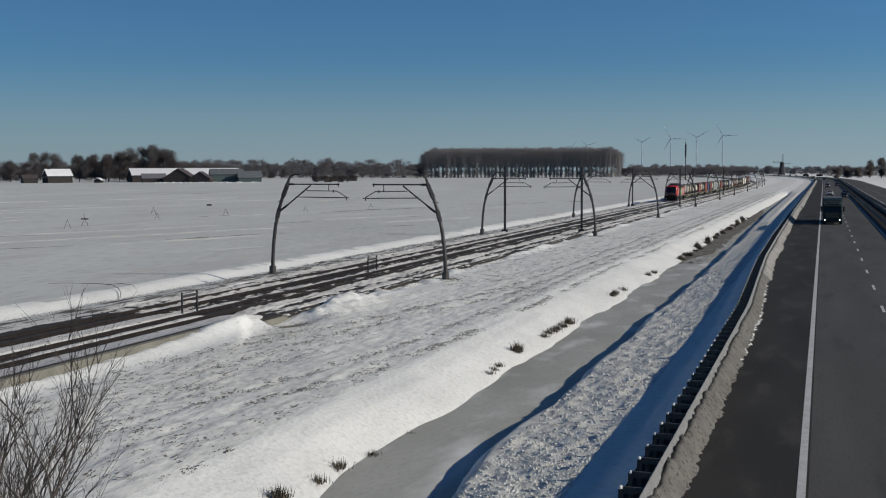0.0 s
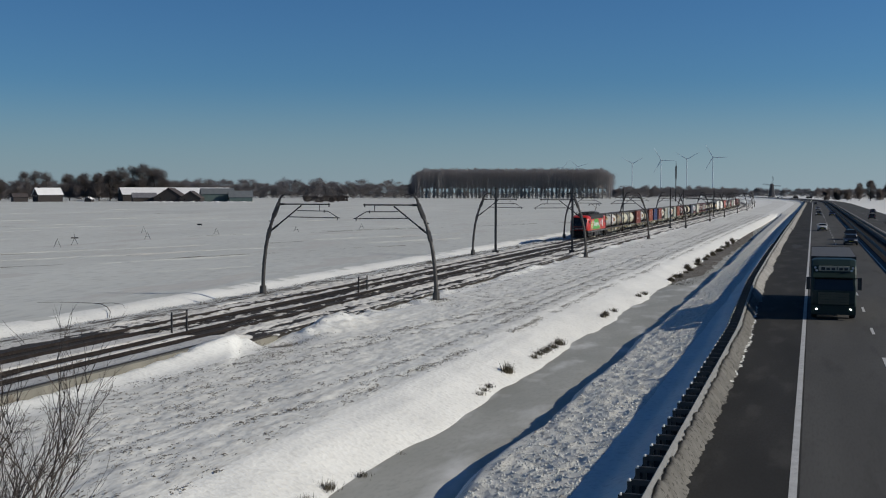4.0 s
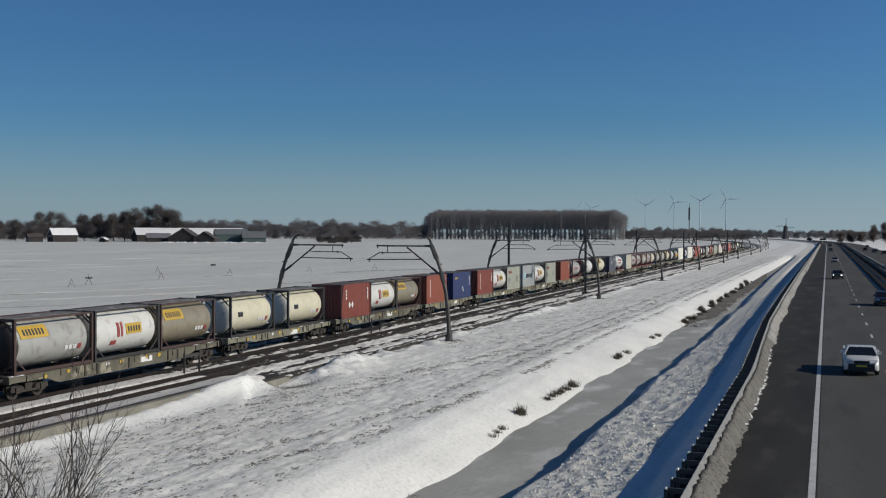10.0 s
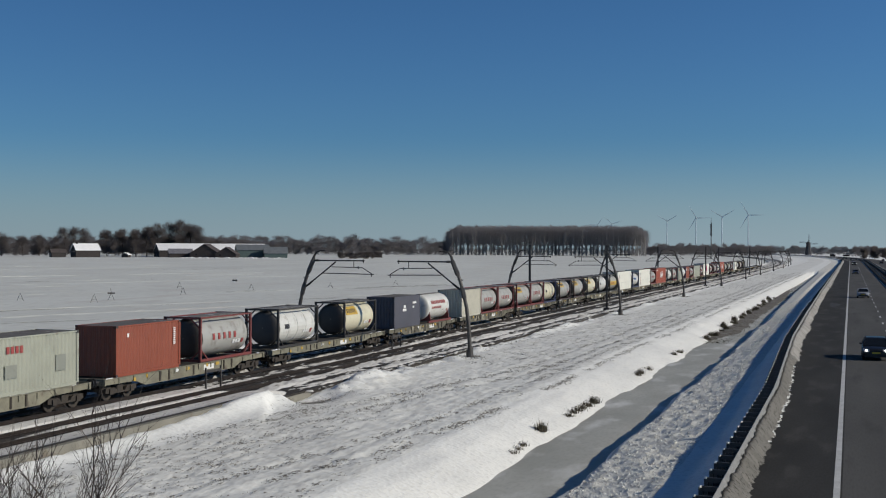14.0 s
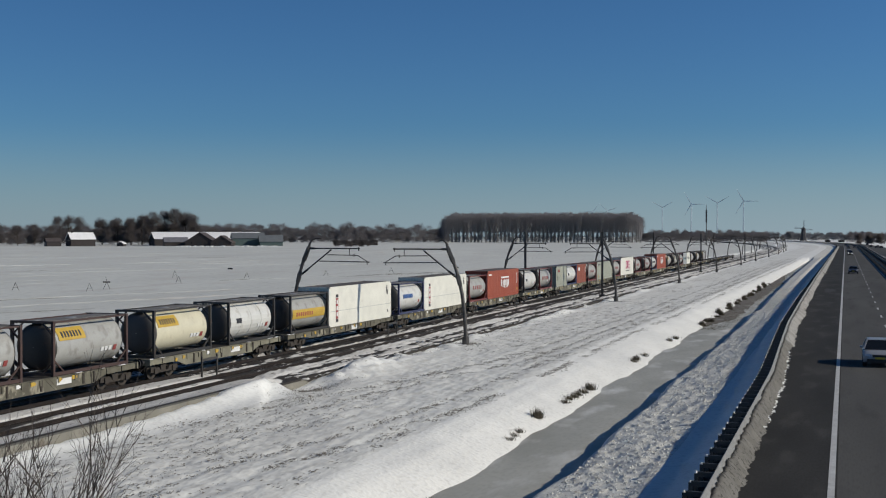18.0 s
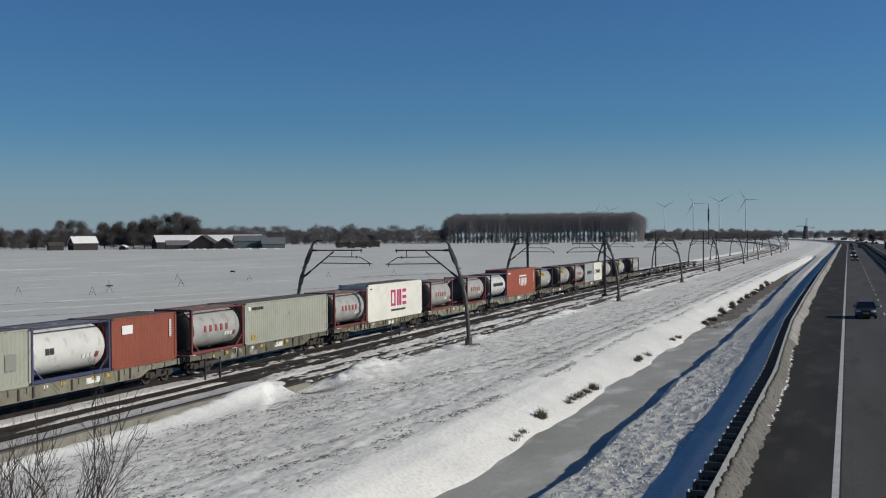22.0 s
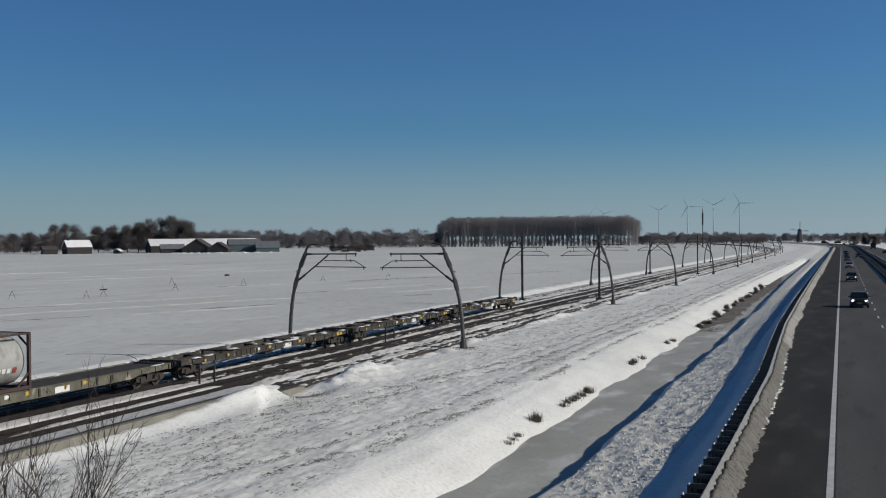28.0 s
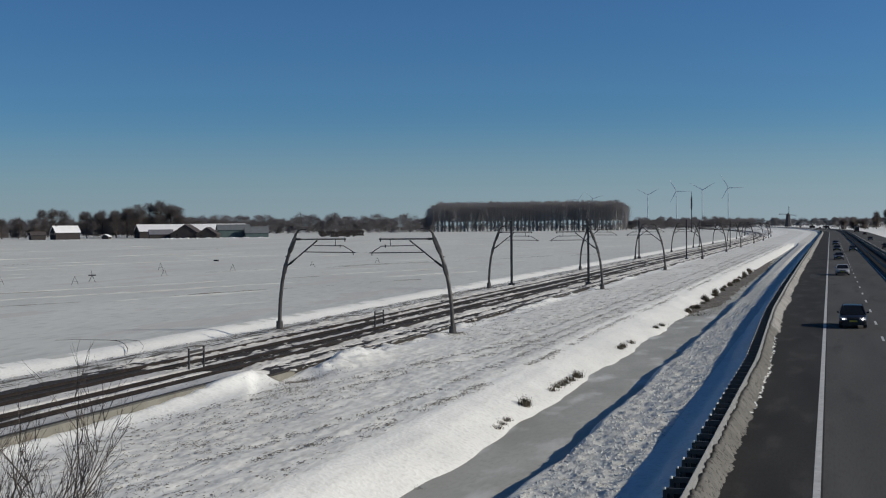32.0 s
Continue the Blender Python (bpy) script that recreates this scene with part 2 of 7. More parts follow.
ACROSS = [(-4000, -1.0), (-60, -1.0), (-50, -0.95), (-47.4, -0.85), (-45.7, -1.32), (-44.7, -1.38), (-43.5, -0.92), (-41, -0.78), (-39.3, -0.74), (-38.6, -0.9),
          (-28.6, -0.9), (-28.3, -0.78), (-26, -0.74), (-22, -0.8), (-17.2, -0.82), (-16.4, -0.90), (-15.4, -1.16), (-14.4, -1.54), (-13.7, -1.83), (-13.5, -1.93), (-13.3, -2.05), (-10.05, -2.05),
          (-9.85, -1.65), (-9.35, -1.2), (-8.2, -1.0), (-5.95, -0.56), (-5.2, -0.5), (-4.6, -0.26), (-4.2, -0.10), (-2.95, -0.03), (-2.6, -0.09), (7.0, -0.09), (7.3, -0.16), (9.0, -0.22),
          (11.2, -0.10), (11.6, -0.09), (23.0, -0.09), (23.5, -0.05), (27, -0.35), (34, -0.7), (60, -0.9), (4000, -1.0)]
PX, PZ = np.array([p[0] for p in ACROSS], float), np.array([p[1] for p in ACROSS], float)


RUTS = (((30, 39, 45, 53, 71, 91, 122, 293, 440), (-19.8, -18.9, -17.6, -17.2, -16.9, -17.3, -16.9, -15.9, -14.9), 1.0), ((30, 39, 45, 53, 71, 91, 122, 293, 440), (-21.4, -20.6, -19.5, -18.9, -18.4, -18.6, -18.1, -17.1, -16.2), 0.7),
        ((56, 60, 76, 102, 160, 420), (-23.2, -22.6, -19.9, -19.5, -19.0, -18.4), 0.8), ((56, 60, 76, 102, 160, 420), (-24.6, -24.0, -21.4, -20.9, -20.6, -20.0), 0.6), ((33, 40, 52, 70), (-25.6, -24.4, -23.4, -22.6), 0.5))


WIDER = ((35, 60, 90, 120, 200, 300, 400), (0, 0.3, 1.2, 0.9, 0.3, 0.1, -0.6))  # how much wider the bank is along the way


def ground_z(x, y):
    """Height of the snow over x (before the bend) and y."""
    x, y = np.asarray(x, float), np.asarray(y, float)
    wob = smooth_noise(y * 0.11, y * 0 + 3.0, 5) * 0.28 + smooth_noise(y * 0.45, y * 0 + 9.0, 6) * 0.12
    wob = wob * np.clip((260 - y) / 120, 0, 1)
    bankish = np.clip((x + 16) / 2, 0, 1) * np.clip((-8.0 - x) / 1.2, 0, 1)
    widen = np.interp(y, WIDER[0], WIDER[1])
    gentle = np.where(x < -13.5, -13.5 + (x + 13.5) * 3.7 / (3.7 + widen), x)
    upper = np.clip((x + 27) / 3, 0, 1)
    u = x * (1 - upper) + gentle * upper + wob * bankish
    # the ditch narrows far off, and the shoulder's slope keeps to the shoulder's edge
    u = u - np.interp(y, (200, 290, 450), (0, 0.5, 1.6)) * np.clip((x + 22) / 4, 0, 1) * np.clip((-11.8 - x) / 1.2, 0, 1)
    u = u - np.interp(y, (150, 245, 450), (0, -1.1, -1.6)) * np.clip((x + 12.6) / 1.4, 0, 1) * np.clip((-5.5 - x) / 2.5, 0, 1)
    u = u - np.interp(y, (60, 80, 95, 130, 200, 500), (0, -0.45, -0.75, -0.95, -1.1, -1.1)) * np.clip((x + 8.8) / 2, 0, 1) * np.clip((2 - x) / 2, 0, 1)
    z = np.interp(u, PX, PZ)
    lee = np.clip((x + 8.7) / 0.9, 0, 1) * np.clip((-5.3 - x) / 1.2, 0, 1)
    z = z - lee * np.clip((y - 140) / 120, 0, 1) * 0.35
    # the ditch ends at a culvert
    fill = np.clip((y - 440) / 14, 0, 1) * np.clip((x + 30) / 6, 0, 1) * np.clip((-4.9 - x) / 1.5, 0, 1)
    z = z + fill * (-0.62 - z)
    soil = np.clip((-39.4 - x) / 0.8, 0, 1) + np.clip((x + 28.6) / 1.0, 0, 1) * np.clip((-3.4 - x) / 1.0, 0, 1) + np.clip((x - 24) / 4, 0, 1)
    near = np.clip(1.6 - y / 260, 0.0, 1)
    z = z + soil * (0.05 * smooth_noise(x * 0.35, y * 0.22, 1) + 0.03 * smooth_noise(x * 1.1, y * 0.6, 2)) * near
    rows = np.clip((x + 27) / 2, 0, 1) * np.clip((-16.6 - widen - x) / 1.0, 0, 1)
    z = z + rows * near * (0.007 * np.sin(x * 8.4 + smooth_noise(x * 0.3, y * 0.06, 8) * 1.5) + 0.018 * smooth_noise(x * 2.2, y * 0.7, 3) + 0.024 * smooth_noise(x * 4.0, y * 1.6, 13) + 0.032 * smooth_noise(x * 6.0, y * 4.2, 43))
    far_rows = np.clip((-62 - x) / 15, 0, 1)
    z = z + far_rows * 0.022 * np.sin(x * 0.55 + smooth_noise(x * 0.05, y * 0.01, 11))
    clods = np.clip((x + 9.6) / 0.5, 0, 1) * np.clip((-5.8 - x) / 0.6, 0, 1)
    z = z + clods * (0.06 * smooth_noise(x * 2.3, y * 1.7, 4) + 0.035 * smooth_noise(x * 6.3, y * 5.9, 12)) * np.clip(1.6 - y / 220, 0.35, 1)
    for ry, rx, deep in RUTS:
        z = z - deep * 0.06 * np.exp(-((x - np.interp(y, ry, rx)) / 0.26) ** 2) * np.clip((y - ry[0]) / 4, 0, 1) * np.clip((ry[-1] - y) / 20, 0, 1) * (0.6 + 0.4 * smooth_noise(y * 0.5, x * 0, 29))
    # drifts heaped along the railway's near edge, and the drift at the end of the concrete edge
    heap = np.exp(-((x + 27.9) / 0.75) ** 2) * np.clip((y - 60) / 2, 0, 1)
    z = z + heap * (0.10 + 0.34 * np.clip(smooth_noise(x * 0.6, y * 0.30, 14), -0.5, 1) + 0.14 * smooth_noise(x * 1.7, y * 1.1, 15)) * np.clip(1.3 - y / 300, 0.3, 1)
    mound = np.exp(-((x + 27.2) / 1.2) ** 2) * np.clip((y - 60.3) / 1.2, 0, 1) * np.clip((76 - y) / 9, 0, 1)
    z = z + mound * (0.34 + 0.22 * smooth_noise(x * 1.1, y * 0.8, 41) + 0.12 * smooth_noise(x * 2.6, y * 2.2, 42))
    wall = np.clip((56.4 - y) / 0.4, 0, 1) * np.exp(-((x + 28.6) / 0.9) ** 2) * np.clip((x + 29.3) / 0.15, 0, 1)
    z = z + wall * (np.interp(y, [20, 40, 45, 49, 51.5, 54, 57.5], [0.26, 0.28, 0.32, 0.42, 0.53, 0.56, 0.46]) + 0.10 * np.abs(smooth_noise(y * 1.5, y * 0 + 5.0, 44)) - 0.03)
    # the drift behind the concrete edge breaks off in a steep face turned to the sun
    past = (x + 28.7) * 0.908 + (y - 55.6) * 0.418
    side = (x + 28.7) * 0.418 - (y - 55.6) * 0.908
    z = z + 0.34 * np.clip(1 - side / 9, 0, 1) * np.clip((side + 0.6) / 0.6, 0, 1) * np.clip((past + 5) / 5, 0, 1) * np.clip((0.12 + 0.1 * smooth_noise(side * 0.9, side * 0, 17) - past) / 0.22, 0, 1) * np.clip((x + 29.2) / 0.2, 0, 1)
    dip = np.exp(-((y - 58.5) / 2.0) ** 2) * np.exp(-((x + 27.6) / 1.3) ** 2)
    return z - dip * 0.35


def spread(*stops):
    """Grid lines: (from, to, step) stretches, joined."""
    out = []
    for lo, hi, step in stops:
        n = max(1, int(round((hi - lo) / step)))
        out += [lo + (hi - lo) * i / n for i in range(n)]
    return np.array(out + [stops[-1][1]])


GX = spread((-4000, -1000, 600), (-1000, -300, 100), (-300, -100, 12), (-100, -60, 3), (-60, -47, 1), (-47, -39, 0.4), (-39, -28.8, 1.0), (-28.8, -15.5, 0.17), (-15.5, -9.3, 0.13),
            (-9.3, -5.8, 0.10), (-5.8, -4.2, 0.2), (-4.2, -2.5, 0.15), (-2.5, 7, 2), (7, 12, 0.5), (12, 24, 3), (24, 40, 1.5), (40, 100, 10), (100, 1000, 100), (1000, 4000, 600))
GY = spread((-60, 24, 6), (24, 46, 0.15), (46, 75, 0.22), (75, 120, 0.4), (120, 200, 0.9), (200, 400, 2.2), (400, 900, 8), (900, 1800, 40), (1800, 4900, 300))
gx, gy = np.meshgrid(GX, GY)
gz = ground_z(gx, gy)
gb = np.array([bend(float(v)) for v in GY])[:, None]
nx, ny = len(GX), len(GY)
idx = np.arange(nx * ny).reshape(ny, nx)
quads = np.stack([idx[:-1, :-1], idx[:-1, 1:], idx[1:, 1:], idx[1:, :-1]], -1).reshape(-1, 4)
gm = bpy.data.meshes.new("ground")
gm.vertices.add(nx * ny)
gm.vertices.foreach_set("co", np.stack([gx + gb, gy, gz], -1).ravel())
gm.loops.add(quads.size)
gm.loops.foreach_set("vertex_index", quads.ravel())
gm.polygons.add(len(quads))
gm.polygons.foreach_set("loop_start", np.arange(0, quads.size, 4))
gm.polygons.foreach_set("use_smooth", np.ones(len(quads), bool))
gm.materials.append(SNOW)
gm.materials.append(CLOD)
gm.materials.append(FIELD)
gm.materials.append(TRACKSIDE)
gm.materials.append(FARFIELD)
cx = (gx[:-1, :-1] + gx[1:, 1:]) / 2
cy = (gy[:-1, :-1] + gy[1:, 1:]) / 2 + 14 * smooth_noise(cx * 1.5, gy[:-1, :-1] * 0.5, 19)
swing_c = np.interp(cy, (150, 245, 450), (0, -1.1, -1.6))
kind = ((cx > -9.75 + swing_c) & (cx < -5.9)) * 1 + (((cx > -26.5) & (cx < -16.7 - np.interp(cy, WIDER[0], WIDER[1])))) * 2
kind = kind + ((cx > -43.2 + 0.4 * smooth_noise(cx * 0, cy * 0.2, 23)) & (cx < -38)) * 3 + (cx < -47.9 + 0.6 * smooth_noise(cx * 0, cy * 0.15, 24)) * 4
gm.polygons.foreach_set("material_index", kind.astype(np.int32).ravel())
gm.update()
gm.validate()
solid("ground", gm, None, "flat snow-covered polder land with a ditch and ploughed verges", "snow", kind="structure")


def ribbon(x0, x1, z, y0, y1, step=12.0, thick=0.08, swing=bend, swing_left=None):
    """A slab that follows the bend; its left edge may follow another one."""
    s = Shape()
    n = max(1, int((y1 - y0) / step))
    for i in range(n + 1):
        y = y0 + (y1 - y0) * i / n
        b = swing(y)
        a = swing_left(y) if swing_left else b
        s.v += [(x0 + a, y, z - thick), (x1 + b, y, z - thick), (x1 + b, y, z), (x0 + a, y, z)]
    for i in range(n):
        a = i * 4
        for k in range(4):
            s.f.append((a + k, a + (k + 1) % 4, a + 4 + (k + 1) % 4, a + 4 + k))
    s.f += [(3, 2, 1, 0), tuple(n * 4 + k for k in range(4))]
    return s


LANE = 3.48
EDGE = -0.36  # the solid line at the hard shoulder
road = solid("road", ribbon(-0.2, 7.25, 0.0, -50, 2600, 20), ASPHALT, "dry grey asphalt carriageway of a motorway with two lanes", "road", kind="structure")
solid("road_shoulder", ribbon(-2.95, -0.2, 0.0, -50, 2600, 12, swing_left=verge_bend), SHOULDER, "dark asphalt hard shoulder beside the carriageway", "road", kind="structure")
solid("road_opposite", ribbon(11.6, 22.8, 0.0, -50, 2600, 20), ASPHALT, "grey asphalt carriageway for the opposite direction", "road", kind="structure")
solid("marking_edge", ribbon(EDGE - 0.1, EDGE + 0.1, 0.008, -20, 1500, 20, 0.004), PAINT, "worn white solid edge line on the asphalt", "road marking", kind="structure")
solid("marking_inner", ribbon(6.55, 6.7, 0.008, -20, 1500, 20, 0.004), PAINT, "worn white solid edge line beside the median", "road marking", kind="structure")
solid("marking_opposite", ribbon(12.5, 12.65, 0.008, 100, 1500, 20, 0.004), PAINT, "white edge line of the opposite carriageway", "road marking", kind="structure")
solid("ice", ribbon(-14.2, -9.3, -1.86, -50, 447, 6, 0.1, swing_left=lambda y: float(np.interp(y, (200, 290, 450), (0, 0.4, 1.4)))), ICE, "grey frozen ditch water with snowy patches", "ice", kind="structure")
dash = Shape().box(-0.075, 0.075, 0, 3.0, 0.004, 0.008)
dash_mesh = dash.mesh("lane_dash", PAINT)
dashes = thing("lane_dashes", "white broken lane line on grey asphalt", "road marking", kind="structure")
for i in range(44):
    y = 4.5 + 12.1 * i
    part("lane_dash", dash_mesh, PAINT, dashes).matrix_basis = pose(*along(EDGE + LANE, y))
for i in range(30):
    y = 150.0 + 12.05 * i
    part("lane_dash", dash_mesh, PAINT, dashes).matrix_basis = pose(*along(16.4, y))

# ---- railway: bed, rails, sleepers ----
FAR_TRACK, NEAR_TRACK, HEAD = -36.2, -32.35, -0.4
solid("track_bed", ribbon(-39.2, -28.7, HEAD - 0.22, -50, 1500, 8, 0.5, rail_bend), BALLAST, "dark ballast bed under two tracks, streaked with snow", "ballast", kind="structure")


def rail(x):
    s = Shape()
    for lo, hi, z0, z1 in ((-0.035, 0.035, HEAD - 0.04, HEAD), (-0.01, 0.01, HEAD - 0.14, HEAD - 0.04), (-0.07, 0.07, HEAD - 0.17, HEAD - 0.14)):
        r = ribbon(x + lo, x + hi, z1, -50, 1500, 16, z1 - z0, rail_bend)
        s.add(r.v, r.f)
    return s


for centre in (FAR_TRACK, NEAR_TRACK):
    for side in (-0.75, 0.75):
        solid("rail", rail(centre + side), RAIL, "rusty brown steel rail on snowy ballast", "rail", "rails of the railway", kind="structure")

# ---- the goods train ----
SPEED = 27.3
NOSE_AT_9 = 52.9  # where the engine's front corner stands at 9 s
MOVERS = []  # (thing, its distance behind the engine's front corner, height)
DECK = 1.155


def on_track(u, t, z=HEAD):
    y = NOSE_AT_9 + u - SPEED * (t - 9)
    slope = (rail_bend(y + 3) - rail_bend(y - 3)) / 6
    return pose(FAR_TRACK + rail_bend(y), y, z, 0, 0, -math.degrees(math.atan(slope)))


def mover(ob, u, z=HEAD):
    MOVERS.append((ob, u, z))
    return ob


def paint(name, c, rough=0.45, rust=(0.13, 0.06, 0.035), cut=0.68, metal=0.0):
    return surface(name, c, tuple(v * 0.86 for v in c), 1.1, rough, metal, 0.04, 26.0, spots=rust, spot_scale=1.7, spot_cut=cut - 0.05, spot_soft=0.2)


P_RED = paint("oxide_red_paint", (0.21, 0.048, 0.03))
P_ORANGE = paint("orange_brown_paint", (0.27, 0.07, 0.038))
P_RUST = paint("rust_orange_paint", (0.33, 0.072, 0.036), cut=0.70)
P_BLUE = paint("dark_blue_paint", (0.025, 0.04, 0.13))
P_SLATE = paint("slate_paint", (0.075, 0.072, 0.070))
P_SLATEBOX = paint("slate_blue_paint", (0.085, 0.085, 0.105))
P_CREAMBOX = paint("dull_cream_paint", (0.52, 0.50, 0.41))
P_ROOFGRIME = surface("grimy_roof_steel", (0.12, 0.112, 0.105), (0.18, 0.168, 0.158), 0.8, 0.85, 0, 0.05, 20.0, spots=(0.5, 0.5, 0.49), spot_scale=0.9, spot_cut=0.66, spot_soft=0.08)
P_GREY = paint("light_grey_paint", (0.36, 0.38, 0.38))
P_DULLSAGE = paint("faded_notice_paint", (0.25, 0.262, 0.225))
P_SAGE = paint("sage_grey_paint", (0.36, 0.372, 0.305))
P_WHITE = paint("cream_white_paint", (0.78, 0.77, 0.68), rust=(0.4, 0.36, 0.28), cut=0.72)
P_TANKWHITE = paint("white_tank_cladding", (0.66, 0.66, 0.62), 0.4, (0.36, 0.33, 0.28), 0.62)
P_TANKCREAM = paint("cream_tank_cladding", (0.66, 0.62, 0.46), 0.4, (0.34, 0.28, 0.18), 0.66)
P_TANKGREY = paint("grey_tank_cladding", (0.40, 0.40, 0.375), 0.5, (0.22, 0.205, 0.18), 0.58, 0.05)
P_TANKBROWN = paint("stained_steel_cladding", (0.34, 0.30, 0.22), 0.4, (0.2, 0.17, 0.12), 0.6, 0.3)
# own colour on frames; on tank ends it stands in for their shade
P_FRAMEDARK = paint("dark_frame_and_end_shade", (0.045, 0.042, 0.039))
P_FRAMERED = paint("red_frame_paint", (0.20, 0.05, 0.045))
P_FRAMEBROWN = paint("brown_frame_paint", (0.075, 0.045, 0.038))
P_FRAMEBLUE = paint("blue_frame_paint", (0.05, 0.06, 0.13))
P_WAGON = surface("dusty_wagon_steel", (0.15, 0.142, 0.105), (0.085, 0.078, 0.058), 1.4, 0.85, 0, 0.2, 20.0, spots=(0.27, 0.25, 0.19), spot_scale=1.3, spot_cut=0.60)
P_OLDWAGON = surface("sooty_wagon_steel", (0.062, 0.054, 0.040), (0.036, 0.031, 0.025), 1.4, 0.9, 0, 0.2, 20.0, spots=(0.27, 0.25, 0.2), spot_scale=1.6, spot_cut=0.58, spot_soft=0.1)
P_PALEWAGON = surface("pale_wagon_steel", (0.235, 0.225, 0.165), (0.15, 0.142, 0.105), 1.4, 0.75, 0, 0.1, 20.0, spots=(0.13, 0.11, 0.08), spot_scale=1.6, spot_cut=0.6)
P_BOGIE = surface("brake_dust_steel", (0.032, 0.027, 0.023), (0.052, 0.043, 0.034), 2.0, 0.9, 0, 0.2, 24.0)
M_WHITE = surface("white_lettering", (0.78, 0.78, 0.76), (0.70, 0.70, 0.68), 3.0, 0.5)
M_RED = surface("red_lettering", (0.34, 0.06, 0.055), (0.27, 0.06, 0.055), 3.0, 0.5)
M_MAGENTA = surface("magenta_lettering", (0.48, 0.02, 0.13), (0.42, 0.02, 0.11), 3.0, 0.5)
M_YELLOW = surface("yellow_sign_foil", (0.54, 0.36, 0.05), (0.46, 0.30, 0.05), 2.0, 0.5)
M_BLACK = surface("black_lettering", (0.03, 0.03, 0.035), (0.045, 0.045, 0.05), 3.0, 0.5)
M_CYAN = surface("pale_blue_sign_foil", (0.22, 0.55, 0.66), (0.20, 0.50, 0.60), 3.0, 0.5)
M_BLUE = surface("blue_lettering", (0.06, 0.13, 0.32), (0.05, 0.11, 0.28), 3.0, 0.5)

CASTING = Shape().box(-0.085, 0.085, -0.09, 0.09, -0.06, 0.06).mesh("corner_casting", P_FRAMEDARK)


def castings(t, length, high):
    for x in (-1.135, 1.135):
        for y in (0.09, length - 0.09):
            for z in (0.06, high - 0.06):
                part("corner_casting", CASTING, None, t).location = (x, y, z)


def bars(t, material, rects, x=1.235, name="lettering", label=""):
    """Flat plates on the near side: each (y, z, wide, high), from its lower corner; letters singly, small print joined."""
    if name == "lettering":
        for y, z, w, h in rects:
            part("letter_bar", Shape().box(x - 0.012, x, y, y + w, z, z + h), material, t, label)
        return
    s = Shape()
    for y, z, w, h in rects:
        s.box(x - 0.012, x, y, y + w, z, z + h)
    ob = part(name, s, material, t, label)
    if name == "small_print":
        tagged(ob, label, kind="stuff")


def word(y, z, n, high, gap=0.22, wide=0.72, up=False):
    """A row or a column of n letter-sized bars."""
    out = []
    for i in range(n):
        if up:
            out.append((y, z - i * high * (1 + gap), high * wide, high))
        else:
            out.append((y + i * high * (wide + gap), z, high * wide, high))
    return out


def corrugated(length, z0, z1, x, out, pitch=0.278, deep=0.036):
    """A side wall with upright folds, standing at x and facing out (+1 or -1)."""
    s = Shape()
    y, k = 0.16, 0
    ys = []
    while y < length - 0.16:
        ys.append((y, deep if k % 4 in (1, 2) else 0.0))
        y += pitch / 4
        k += 1
    ys.append((length - 0.16, 0.0))
    for yy, d in ys:
        s.v += [(x - out * d, yy, z0), (x - out * d, yy, z1)]
    for i in range(len(ys) - 1):
        q = (2 * i, 2 * i + 2, 2 * i + 3, 2 * i + 1)
        s.f.append(q if out > 0 else tuple(reversed(q)))
    return s


